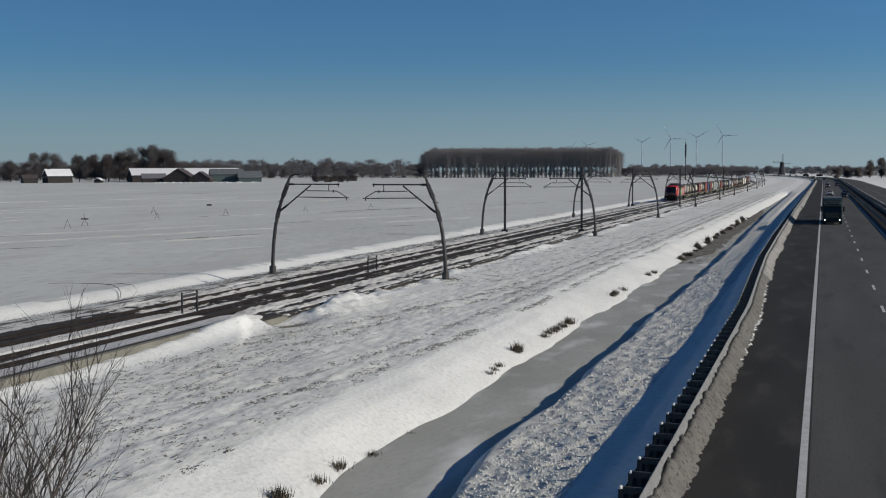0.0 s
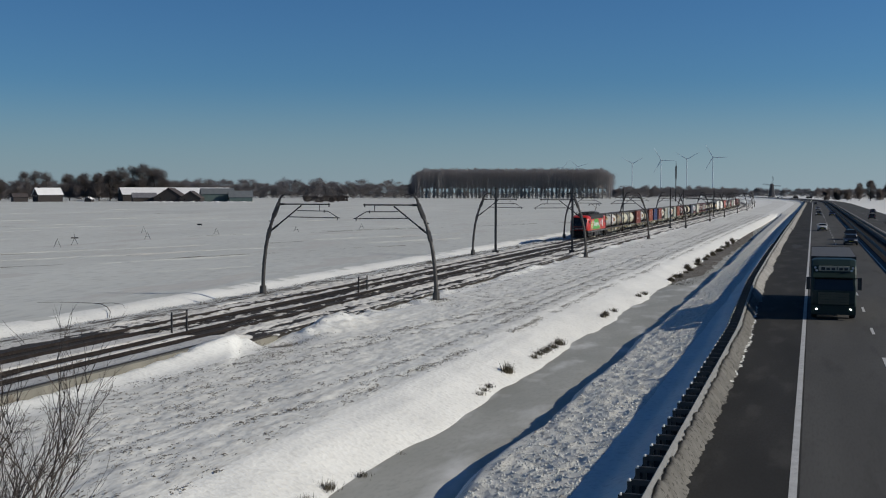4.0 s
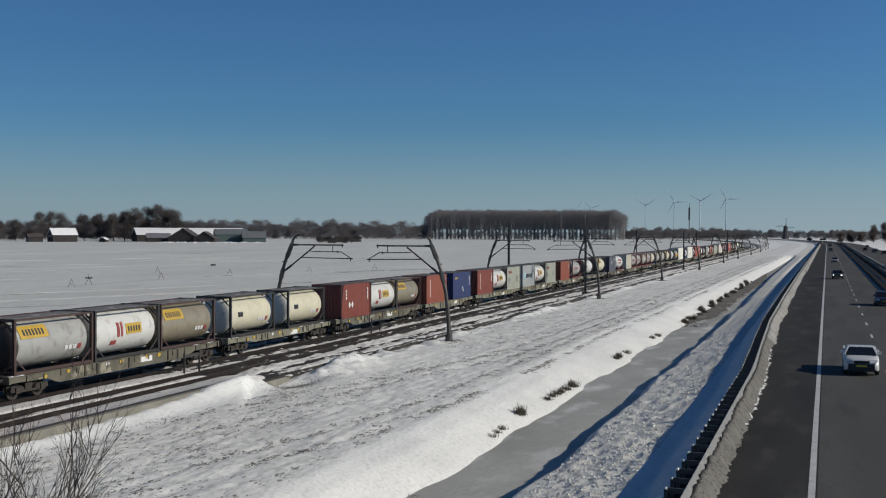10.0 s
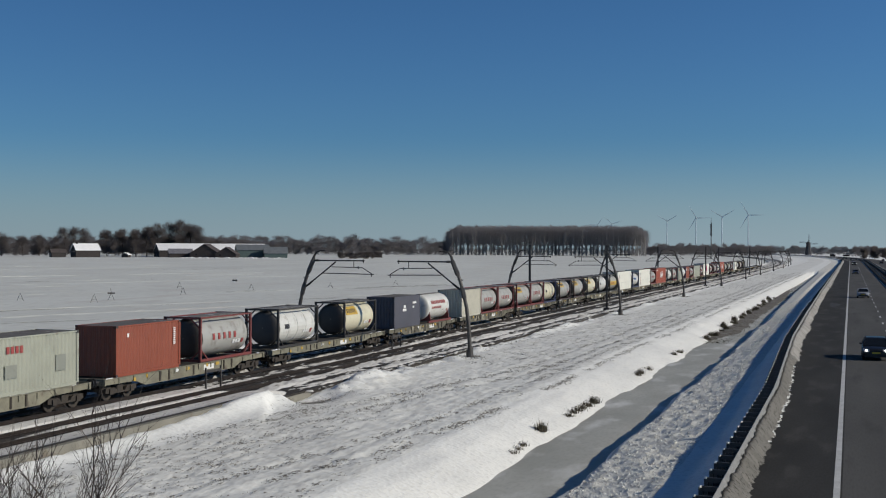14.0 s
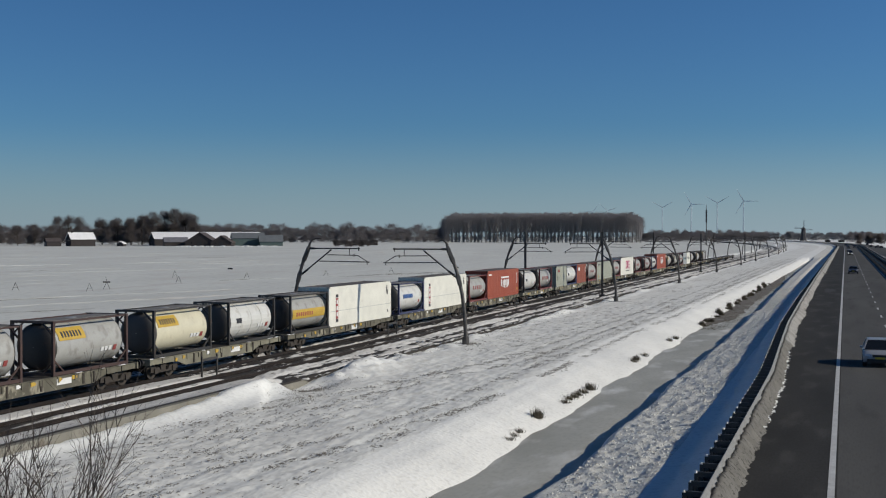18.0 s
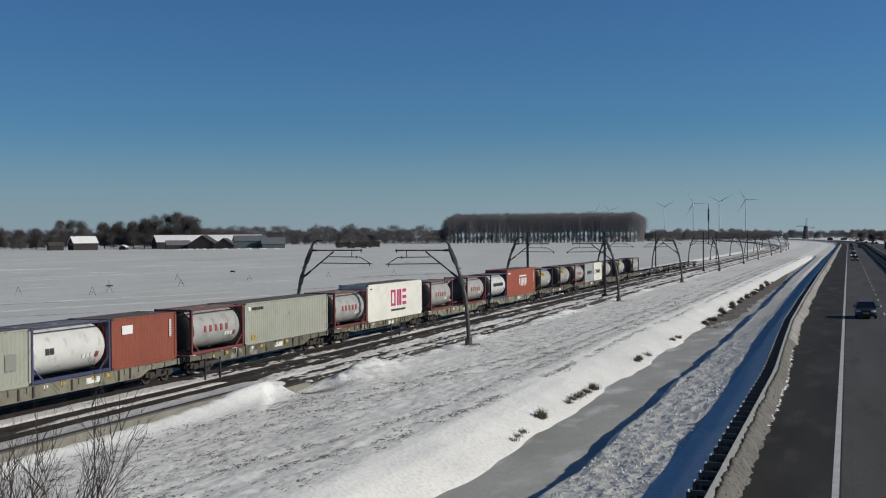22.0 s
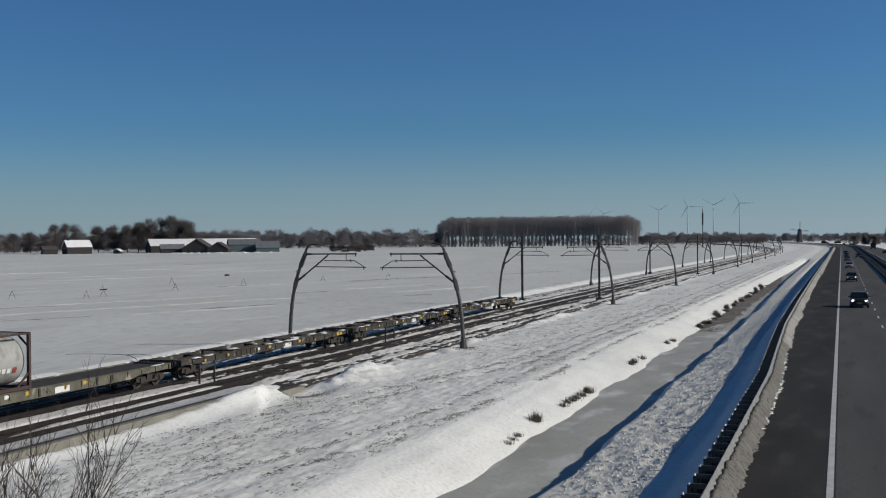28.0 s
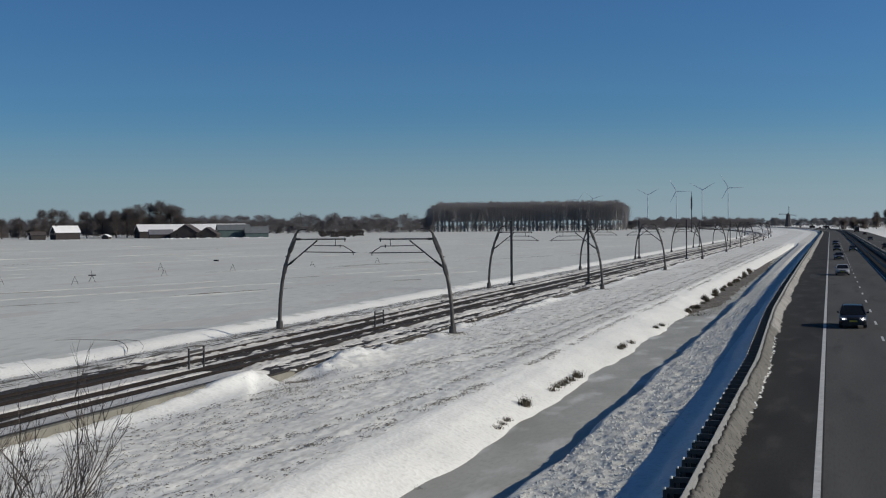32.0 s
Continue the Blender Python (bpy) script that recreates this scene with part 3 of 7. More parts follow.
def box_container(length, high, skin, label, flat=False):
    t = thing("shipping_container", label, "container", "containers on the goods train")
    f = Shape()
    for x0, x1 in ((-1.219, -1.06), (1.06, 1.219)):
        for y0 in (0.0, length - 0.14):
            f.box(x0, x1, y0, y0 + 0.14, 0.0, high)
        f.box(x0 + (0.09 if x0 > 0 else 0), x1 - (0 if x0 > 0 else 0.09), 0.14, length - 0.14, 0.0, 0.16)
        f.box(x0 + (0.09 if x0 > 0 else 0), x1 - (0 if x0 > 0 else 0.09), 0.14, length - 0.14, high - 0.08, high - 0.005)
    for y0 in (0.0, length - 0.12):
        f.box(-1.06, 1.06, y0, y0 + 0.12, 0, 0.15)
        f.box(-1.06, 1.06, y0, y0 + 0.12, high - 0.12, high - 0.005)
    part("frame", f, skin, t)
    for sx in (-1, 1):
        if flat:
            part("side_panel", Shape().box(sx * 1.2 - 0.012, sx * 1.2 + 0.012, 0.14, length - 0.14, 0.16, high - 0.08), skin, t)
        else:
            part("side_panel", corrugated(length, 0.16, high - 0.08, sx * 1.2, sx), skin, t)
    n = int(length / 0.42)
    low, top = high - 0.03, high - 0.012
    fold = [(0.12, low)]
    for i in range(n):
        y = 0.2 + (length - 0.4) * i / n
        fold += [(y, low), (y + 0.03, top), (y + 0.16, top), (y + 0.19, low)]
    fold += [(length - 0.12, low), (length - 0.12, high - 0.05), (0.12, high - 0.05)]
    r = Shape().prism(fold, -1.14, 1.14)
    part("roof", r, P_ROOFGRIME, t, "grimy dark roof")
    e = Shape()
    fold = [(-1.06, 0.06)] + [(-1.04 + i * 0.26 + dx, yy) for i in range(8) for dx, yy in ((0, 0.06), (0.04, 0.03), (0.16, 0.03), (0.20, 0.06))] + [(1.06, 0.06)]
    rim = fold + [(1.06, 0.08), (-1.06, 0.08)]
    e.rings([[(x, y, 0.15) for x, y in rim], [(x, y, high - 0.12) for x, y in rim]])
    part("end_wall", e, skin, t)
    for x0 in (-1.05, 0.01):
        d = part("door", Shape().box(x0, x0 + 1.04, length - 0.07, length - 0.03, 0.15, high - 0.12), skin, t)
        part("locking_bar", Shape().tube([(x0 + 0.35, length - 0.005, 0.12), (x0 + 0.35, length - 0.005, high - 0.1)], 0.018, 6).tube([(x0 + 0.7, length - 0.005, 0.12), (x0 + 0.7, length - 0.005, high - 0.1)], 0.018, 6), ZINC, d)
    castings(t, length, high)
    return t


# grubby grating; the weaker light on tank tops also darkens its colour
P_WALKWAY = surface("grubby_dimmed_walkway_grating", (0.13, 0.125, 0.12), (0.20, 0.195, 0.185), 1.2, 0.85, 0.1, 0.2, 30.0, spots=(0.6, 0.6, 0.58), spot_scale=1.4, spot_cut=0.62)
TANK_CACHE = {}


def tank_container(skin, frame_paint, end_paint, label, bands=0):
    length, high = 6.058, 2.591
    t = thing("tank_container", label, "tank container", "containers on the goods train")
    key = (frame_paint.name,)
    if key not in TANK_CACHE:
        f = Shape()
        for x in (-1.15, 1.15):
            for y in (0.07, length - 0.07):
                f.box(x - 0.07, x + 0.07, y - 0.07, y + 0.07, 0, high)
            f.box(x - 0.06, x + 0.06, 0.14, length - 0.14, 0.02, 0.17)
            f.box(x - 0.035, x + 0.035, 0.14, length - 0.14, high - 0.10, high - 0.02)
        for y in (0.07, length - 0.07):
            f.box(-1.08, 1.08, y - 0.06, y + 0.06, 0.02, 0.16)
            f.box(-1.08, 1.08, y - 0.06, y + 0.06, high - 0.12, high)
        ends, sides = [], []
        for sx in (-1, 1):
            ends.append(Shape().beam((sx * 1.08, 0, 0.62), (sx * 0.55, 0, 0.14), 0.09, 0.06).mesh("corner_brace", frame_paint))
            ends.append(Shape().beam((sx * 1.08, 0, high - 0.62), (sx * 0.55, 0, high - 0.12), 0.09, 0.06).mesh("corner_brace", frame_paint))
            sides.append((0.12 if sx > 0 else length - 0.12, Shape().beam((0, 0, 0.75), (0, sx * 0.75, 0.15), 0.06, 0.07).mesh("side_brace", frame_paint)))
        walk_way = Shape()
        walk_way.box(-0.70, 0.66, 0.15, length - 0.15, high - 0.06, high - 0.03)
        bar = Shape().box(-1.12, 1.12, 0, 0.05, high - 0.1, high - 0.065)
        TANK_CACHE[key] = (f.mesh("frame", frame_paint), ends, sides, walk_way.mesh("walkway", P_WALKWAY), bar.mesh("cross_bar", frame_paint))
    f, ends, sides, way, bar = TANK_CACHE[key]
    for y in (0.8, 2.2, 3.8, 5.2):
        part("cross_bar", bar, None, t).location = (0, y, 0)
    part("frame", f, None, t)
    for brace in ends:
        for y in (0.07, length - 0.07):
            part("corner_brace", brace, None, t).location = (0, y, 0)
    for y, brace in sides:
        for x in (-1.15, 1.15):
            part("side_brace", brace, None, t).location = (x, y, 0)
    part("walkway", way, None, t)
    key = (skin.name, bands)
    if key not in TANK_CACHE:
        n, cz, r = 28, 1.33, 1.13
        prof = [(0.42, r), (length - 0.42, r)]
        if bands:
            prof = [(0.42, r)]
            for i in range(bands):
                y = 0.42 + (length - 0.84) * (i + 1) / (bands + 1)
                prof += [(y - 0.05, r), (y - 0.045, r + 0.018), (y + 0.045, r + 0.018), (y + 0.05, r)]
            prof += [(length - 0.42, r)]
        b = Shape()
        b.rings([[(rr * math.sin(k * math.tau / n), y, cz + rr * math.cos(k * math.tau / n)) for k in range(n)] for y, rr in prof], caps=False)
        b.smooth = not bands
        TANK_CACHE[key] = b.mesh("tank_barrel", skin)
    part("tank_barrel", TANK_CACHE[key], None, t)
    # dark end paints hold the shade that lies on the near tank ends
    key = (end_paint.name, "end")
    if key not in TANK_CACHE:
        n, cz, r = 28, 1.33, 1.13
        for side, name in ((0, "front"), (1, "back")):
            e = Shape()
            rr = []
            for y, q in ((0.42, r), (0.34, r * 0.985), (0.26, r * 0.92), (0.20, r * 0.8), (0.15, r * 0.55), (0.13, r * 0.25), (0.125, 0.02)):
                y = y if side == 0 else length - y
                ring = [(q * math.sin(k * math.tau / n), y, cz + q * math.cos(k * math.tau / n)) for k in range(n)]
                rr.append(ring if side else ring[::-1])
            e.rings(rr, caps=False)
            e.smooth = True
            TANK_CACHE[key + (side,)] = e.mesh("tank_end", end_paint)
        TANK_CACHE[key] = True
    for side in (0, 1):
        part("tank_end", TANK_CACHE[key + (side,)], None, t)
    part("manhole", Shape().tube([(0.0, 3.0, 2.4), (0.0, 3.0, 2.57)], 0.28, 12), ZINC, t)
    part("valve", Shape().tube([(0.25, length - 0.3, 0.35), (0.25, length - 0.02, 0.35)], 0.09, 8), ZINC, t)
    castings(t, length, high)
    return t


def curved_sign(t, material, y0, w, z0, h, label="", name="sign"):
    """A sign that lies on the barrel's near flank."""
    cz, r = 1.33, 1.158
    s = Shape()
    a0, a1 = math.asin((z0 - cz) / r), math.asin((z0 + h - cz) / r)
    pts = [a0 + (a1 - a0) * i / 4 for i in range(5)]
    s.rings([[(r * math.cos(a), y, cz + r * math.sin(a)) for a in pts] + [((r - 0.02) * math.cos(a), y, cz + (r - 0.02) * math.sin(a)) for a in reversed(pts)] for y in (y0, y0 + w)])
    return part(name, s, material, t, label)


def curved_word(t, material, y, z, n, high, pitch, wide=0.7):
    cz, r = 1.33, 1.165
    a0, a1 = math.asin((z - cz) / r), math.asin((z + high - cz) / r)
    pts = [a0, (a0 + a1) / 2, a1]
    s = Shape()
    s.rings([[(r * math.cos(a), yy, cz + r * math.sin(a)) for a in pts] + [((r - 0.025) * math.cos(a), yy, cz + (r - 0.025) * math.sin(a)) for a in reversed(pts)] for yy in (0, high * wide)])
    bar = s.mesh("letter_bar", material)
    for i in range(n):
        part("letter_bar", bar, None, t).location = (0, y + i * pitch, 0)


def small_marks(t):
    curved_word(t, M_WHITE, 3.9, 0.85, 3, 0.2, 0.32, 1.2)
    curved_sign(t, M_RED, 4.95, 0.26, 0.82, 0.26, "small red hazard sign")


# tank kinds: each gives a tank with its signs
def tank_yellow_sign(skin=None, frame_paint=None, end=None, bands=0, label="grey tank container with a yellow name plate in a dark frame"):
    t = tank_container(skin or P_TANKGREY, frame_paint or P_FRAMEBROWN, end or P_FRAMEDARK, label, bands)
    curved_sign(t, M_YELLOW, 0.6, 2.05, 1.62, 0.58, "yellow name plate")
    curved_word(t, M_BLACK, 0.85, 1.76, 7, 0.28, 0.23, 0.45)
    small_marks(t)
    return t


def tank_red_word(skin=None, bands=0, label="grey tank container with red lettering in a red frame", z=1.35):
    t = tank_container(skin or P_TANKGREY, P_FRAMERED, P_FRAMEDARK, label, bands)
    curved_word(t, M_RED, 1.5, z - 0.16, 5, 0.38, 0.62, 0.62)
    small_marks(t)
    return t


def tank_red_yellow(skin=None, end=None):
    t = tank_container(skin or P_TANKWHITE, P_FRAMEDARK, end or P_TANKWHITE, "white tank container with a red and yellow emblem", 0)
    curved_sign(t, M_YELLOW, 2.9, 1.45, 1.2, 0.55, "yellow name plate")
    curved_word(t, M_BLACK, 3.05, 1.32, 5, 0.28, 0.25, 0.5)
    curved_sign(t, M_RED, 2.1, 0.22, 1.1, 0.75, "red emblem")
    curved_sign(t, M_RED, 2.45, 0.16, 1.1, 0.75, "red emblem")
    curved_sign(t, M_RED, 1.6, 0.5, 0.72, 0.22, "red name bar")
    return t


def tank_plain(skin, frame_paint, end, label, bands=2, mark=M_BLACK):
    t = tank_container(skin, frame_paint, end, label, bands)
    curved_word(t, mark, 1.1, 1.25, 2, 0.3, 0.34, 0.9)
    small_marks(t)
    return t


def tank_word(mark, n, label, frame_paint=None, bands=3):
    t = tank_container(P_TANKWHITE, frame_paint or P_FRAMEBLUE, P_SLATE, label, bands)
    curved_word(t, mark, 1.2, 1.3, n, 0.34, 0.33)
    small_marks(t)
    return t


def tank_yellow_band():
    t = tank_container(P_TANKGREY, P_FRAMEDARK, P_FRAMEDARK, "dark-ended steel tank container with a broad yellow band", 0)
    curved_sign(t, M_YELLOW, 0.45, 5.1, 0.95, 0.62, "yellow band")
    curved_word(t, M_RED, 1.0, 1.12, 8, 0.26, 0.34)
    return t


def column_marked(length, high, skin, label, n=6):
    t = box_container(length, high, skin, label)
    bars(t, M_WHITE, [(0.9, 1.72, 0.95, 0.45)] if n == 2 else word(0.95, high - 0.62, n, 0.19, 0.42, 0.85, True))
    bars(t, M_WHITE, word(length - 0.75, high - 0.45, 9, 0.07, 0.5, 3.0, True), name="small_print")
    if n == 3:
        for y in (1.7, 2.25):
            d = Shape()
            d.rings([[(x, y, 0.72), (x, y + 0.2, 0.98), (x, y, 1.24), (x, y - 0.2, 0.98)] for x in (1.212, 1.235)])
            part("hazard_sign", d, M_WHITE, t, "white diamond hazard sign")
    return t


def box_blue():
    t = box_container(6.058, 2.591, P_BLUE, "dark blue corrugated shipping container with a white emblem")
    bars(t, M_YELLOW, [(0.6 + i * 0.3, 1.97, 0.24, 0.15) for i in range(3)], name="name_bar", label="yellow name bar")
    bars(t, M_WHITE, [(3.1, 0.78, 0.2, 0.36), (2.95, 0.98, 0.34, 0.14), (3.25, 0.66, 0.2, 0.18)], name="emblem")
    bars(t, M_WHITE, word(5.3, 2.1, 9, 0.07, 0.5, 3.0, True), name="small_print")
    return t


def box_sage(red_z=1.85):
    t = box_container(6.058, 2.591, P_SAGE, "sage-grey corrugated shipping container with a small red name")
    bars(t, M_RED, word(0.9, red_z, 4, 0.32, 0.32, 0.62))
    bars(t, P_DULLSAGE, [(0.8, 0.75, 0.8, 0.6)], name="notice_plate", label="faded grey notice panel")
    bars(t, P_DULLSAGE, [(4.3, 0.8, 0.75, 0.75)], name="notice_plate", label="faded grey notice panel")
    return t


def box_grey_word(skin=None, mark=None):
    t = box_container(6.058, 2.591, skin or P_GREY, "pale corrugated shipping container with dark lettering and an emblem")
    bars(t, M_CYAN if skin is None else M_BLACK, [(0.75, 1.0, 0.62, 0.62)], name="emblem", label="square emblem")
    if skin is not None:
        bars(t, skin, [(0.83, 1.08, 0.46, 0.46)], x=1.245, name="emblem_core")
    else:
        bars(t, M_WHITE, [(0.9, 1.22, 0.32, 0.18), (0.97, 1.14, 0.18, 0.34)], x=1.245, name="star")
    bars(t, M_BLACK, word(1.75, 1.08, 6, 0.46, 0.62, 0.52))
    bars(t, M_BLACK, word(5.4, 2.2, 7, 0.06, 0.6, 3.0, True), name="small_print")
    return t


def box_rust_emblem():
    t = box_container(12.192, 2.896, P_RUST, "rust-orange corrugated high container with a white block emblem")
    bars(t, M_WHITE, [(5.0, 2.0, 3.1, 0.16), (5.0, 1.15, 0.3, 0.72), (5.65, 1.0, 0.3, 0.8), (6.2, 0.95, 0.3, 0.9), (6.55, 1.25, 0.2, 0.5), (6.85, 0.95, 0.3, 0.9), (7.4, 1.0, 0.3, 0.8), (7.8, 1.15, 0.3, 0.72)], name="emblem", label="white block emblem")
    bars(t, M_WHITE, [(0.4, 2.4, 1.0, 0.16)], name="name_bar")
    bars(t, M_WHITE, word(11.3, 2.4, 10, 0.08, 0.6, 2.4, True), name="small_print")
    bars(t, M_YELLOW, [(11.3, 0.5, 0.22, 0.3)], name="warning_sign")
    return t


def box_magenta_word():
    t = box_container(12.192, 2.896, P_WHITE, "white high container with large magenta lettering", flat=True)
    big = []
    big += [(4.9, 1.0, 0.24, 1.3), (5.65, 1.0, 0.24, 1.3), (5.14, 1.0, 0.51, 0.2), (5.14, 2.1, 0.51, 0.2)]
    big += [(6.25, 1.0, 0.28, 1.3), (6.62, 1.0, 0.2, 1.3), (6.92, 1.0, 0.28, 1.3)]
    big += [(7.5, 1.0, 0.84, 0.26), (7.5, 1.5, 0.84, 0.26), (7.5, 2.04, 0.84, 0.26)]
    bars(t, M_MAGENTA, big, name="big_lettering", label="large magenta lettering")
    bars(t, M_BLACK, word(4.9, 0.58, 20, 0.16, 0.2, 0.82), name="small_print")
    bars(t, M_BLACK, word(0.5, 2.5, 4, 0.1, 0.3, 0.8), name="name_bar")
    return t


def box_white_long():
    t = box_container(12.192, 2.896, P_WHITE, "long cream-white high container with a red upright name panel", flat=True)
    bars(t, M_RED, [(1.2, 0.55, 0.42, 1.5)], name="name_panel", label="red upright name panel")
    bars(t, M_WHITE, word(1.28, 1.62, 3, 0.3, 0.5, 0.85, True), x=1.245)
    bars(t, M_BLACK, [(1.2, 2.1, 0.42, 0.22), (1.2, 0.3, 0.42, 0.22)], name="panel_end")
    bars(t, P_GREY, [(0.2, 1.1, 11.8, 0.025)], x=1.222, name="seam")
    bars(t, M_BLACK, word(11.1, 2.5, 4, 0.08, 0.6, 3.0, True) + [(11.3, 0.45, 0.18, 0.2)], name="small_print")
    bars(t, M_BLACK, [(11.2, 1.9, 0.25, 0.35)], name="notice")
    return t


def box_sage_long():
    t = box_container(12.192, 2.591, P_SAGE, "long sage-grey corrugated shipping container")
    bars(t, M_BLACK, word(0.95, 2.12, 10, 0.17, 0.3, 0.6))
    bars(t, M_WHITE, [(0.45, 2.1, 0.3, 0.24)], name="emblem")
    bars(t, M_YELLOW, [(0.9, 0.28, 0.26, 0.3), (1.28, 0.28, 0.2, 0.3)], name="mark", label="yellow marks low on the side")
    return t


def box_slate():
    t = box_container(6.058, 2.591, P_SLATEBOX, "slate-grey shipping container with a small white emblem", flat=True)
    bars(t, M_WHITE, [(1.9, 1.35, 0.8, 0.2), (2.1, 1.6, 0.45, 0.25), (4.2, 1.9, 0.9, 0.16), (4.2, 1.55, 0.35, 0.16)], name="emblem")
    return t


def box_cream():
    t = box_container(6.058, 2.591, P_CREAMBOX, "cream corrugated shipping container with a small red name")
    bars(t, M_RED, word(0.5, 1.95, 4, 0.2, 0.1, 0.85))
    return t


def tank_open():
    """A tank on low red cradles with no cage round it."""
    length = 6.058
    t = thing("tank_container", "white uncaged tank container with red lettering on red cradles", "tank container", "containers on the goods train")
    n, cz, r = 28, 1.33, 1.13
    b = Shape()
    b.rings([[(r * math.sin(k * math.tau / n), y, cz + r * math.cos(k * math.tau / n)) for k in range(n)] for y in (0.42, length - 0.42)], caps=False)
    b.smooth = True
    part("tank_barrel", b, P_TANKWHITE, t)
    for side in (0, 1):
        e = Shape()
        rings = []
        for y, q in ((0.42, r), (0.34, r * 0.985), (0.26, r * 0.92), (0.20, r * 0.8), (0.15, r * 0.55), (0.125, 0.02)):
            ring = [(q * math.sin(k * math.tau / n), length - y if side else y, cz + q * math.cos(k * math.tau / n)) for k in range(n)]
            rings.append(ring if side else ring[::-1])
        e.rings(rings, caps=False)
        e.smooth = True
        part("tank_end", e, P_TANKWHITE, t)
    for x in (-1.12, 1.12):
        part("bottom_rail", Shape().box(x - 0.07, x + 0.07, 0.0, length, 0.0, 0.16), P_FRAMERED, t)
    for y in (0.55, length - 0.55):
        part("cradle", Shape().rings([[(-1.18, yy, 0.16), (1.18, yy, 0.16), (1.05, yy, 0.95), (0.55, yy, 0.42), (-0.55, yy, 0.42), (-1.05, yy, 0.95)] for yy in (y - 0.06, y + 0.06)]), P_FRAMERED, t)
    part("walkway", Shape().box(-0.25, 0.25, 0.6, length - 0.6, 2.45, 2.5), P_WALKWAY, t)
    curved_word(t, M_RED, 1.0, 1.62, 9, 0.28, 0.42, 0.9)
    curved_word(t, M_RED, 1.0, 1.2, 6, 0.2, 0.42, 1.3)
    small_marks(t)
    return t


T20 = 6.058
# loads in their order: (distance behind the engine's front, builder)
LOADS = [
    (19.25, lambda: tank_yellow_sign()), (25.45, lambda: tank_red_yellow()), (31.65, lambda: tank_yellow_sign(P_TANKBROWN, P_FRAMEBROWN, P_TANKBROWN, label="stained brown steel tank container with a yellow name plate")),
    (39.7, lambda: tank_plain(P_TANKCREAM, P_FRAMEDARK, P_TANKWHITE, "cream tank container with white dished ends", 0)), (47.9, lambda: tank_plain(P_TANKCREAM, P_FRAMEDARK, P_TANKWHITE, "cream tank container with white dished ends", 0)),
    (57.05, lambda: column_marked(T20, 2.591, P_RED, "oxide-red corrugated shipping container with white marks", 3)), (63.2, lambda: tank_red_yellow()),
    (69.35, lambda: tank_yellow_sign(P_TANKBROWN, P_FRAMEBROWN, P_TANKBROWN, label="stained brown steel tank container with a yellow name plate")),
    (77.2, lambda: column_marked(T20, 2.591, P_ORANGE, "orange-brown corrugated shipping container with upright white lettering")), (85.3, box_blue),
    (93.8, lambda: column_marked(T20, 2.591, P_RED, "oxide-red corrugated shipping container with upright white lettering")), (99.9, lambda: tank_red_yellow()), (105.9, box_sage),
    (113.2, box_grey_word), (119.35, lambda: tank_red_yellow()), (125.45, box_sage),
    (134.55, lambda: column_marked(T20, 2.591, P_ORANGE, "plain faded red-brown corrugated shipping container", 1)), (142.75, tank_red_word),
    (152.45, lambda: tank_plain(P_TANKWHITE, P_FRAMEDARK, P_SLATE, "white banded tank container with a slate end", 3)), (163.05, lambda: tank_yellow_sign(P_TANKCREAM, P_FRAMEDARK)),
    (173.0, box_slate), (181.4, tank_open),
    (190.6, box_cream), (196.8, lambda: tank_red_word(P_TANKGREY)), (203.0, tank_red_word),
    (210.3, lambda: tank_yellow_sign(frame_paint=P_FRAMERED)), (216.45, tank_red_word), (222.6, lambda: tank_plain(P_TANKCREAM, P_FRAMEBLUE, P_SLATE, "cream banded tank container in a blue frame", 3)),
    (230.85, tank_yellow_sign), (239.1, tank_yellow_sign),
    (247.6, lambda: tank_yellow_sign(P_TANKCREAM, P_FRAMEDARK, P_SLATE, 0, "cream tank container with faded yellow lettering")), (255.7, lambda: tank_plain(P_TANKWHITE, P_FRAMEDARK, P_SLATE, "white banded tank container with a slate end", 3)),
    (264.05, tank_yellow_band), (270.2, box_white_long),
    (284.25, lambda: tank_word(M_BLUE, 7, "white tank container with blue lettering in a blue frame", bands=0)), (290.4, box_white_long),
    (303.6, tank_red_word), (309.8, box_rust_emblem),
    (324.5, lambda: tank_plain(P_TANKWHITE, P_FRAMEDARK, P_FRAMEDARK, "white tank container with a dark end", 2)), (331.9, tank_red_word),
    (340.4, box_sage), (346.5, lambda: tank_plain(P_TANKWHITE, P_FRAMEBLUE, P_TANKWHITE, "white tank container in a dark blue frame", 0)), (352.65, lambda: column_marked(T20, 2.591, P_ORANGE, "orange-brown corrugated shipping container with a white notice", 2)),
    (360.3, tank_red_word), (366.5, box_sage_long),
    (379.9, tank_red_word), (386.1, box_magenta_word),
    (400.7, tank_red_word), (411.3, tank_red_word),
    (419.3, lambda: tank_word(M_BLACK, 11, "white banded tank container with dark lettering in a blue frame")), (425.4, box_rust_emblem),
    (440.2, tank_yellow_sign), (450.5, lambda: tank_yellow_sign(bands=1)),
    (459.3, tank_red_word), (465.4, box_grey_word), (471.6, lambda: box_grey_word(P_WHITE)),
    (479.3, lambda: tank_yellow_sign(bands=1)), (491.2, tank_yellow_sign), (504.65, tank_yellow_sign),
]
MADE = {}
for u, build in LOADS:
    key = build
    if key in MADE:
        ob = copy_thing(MADE[key], pose(0, 0, 0))
    else:
        ob = build()
        MADE[key] = ob
    mover(ob, u, HEAD + DECK)


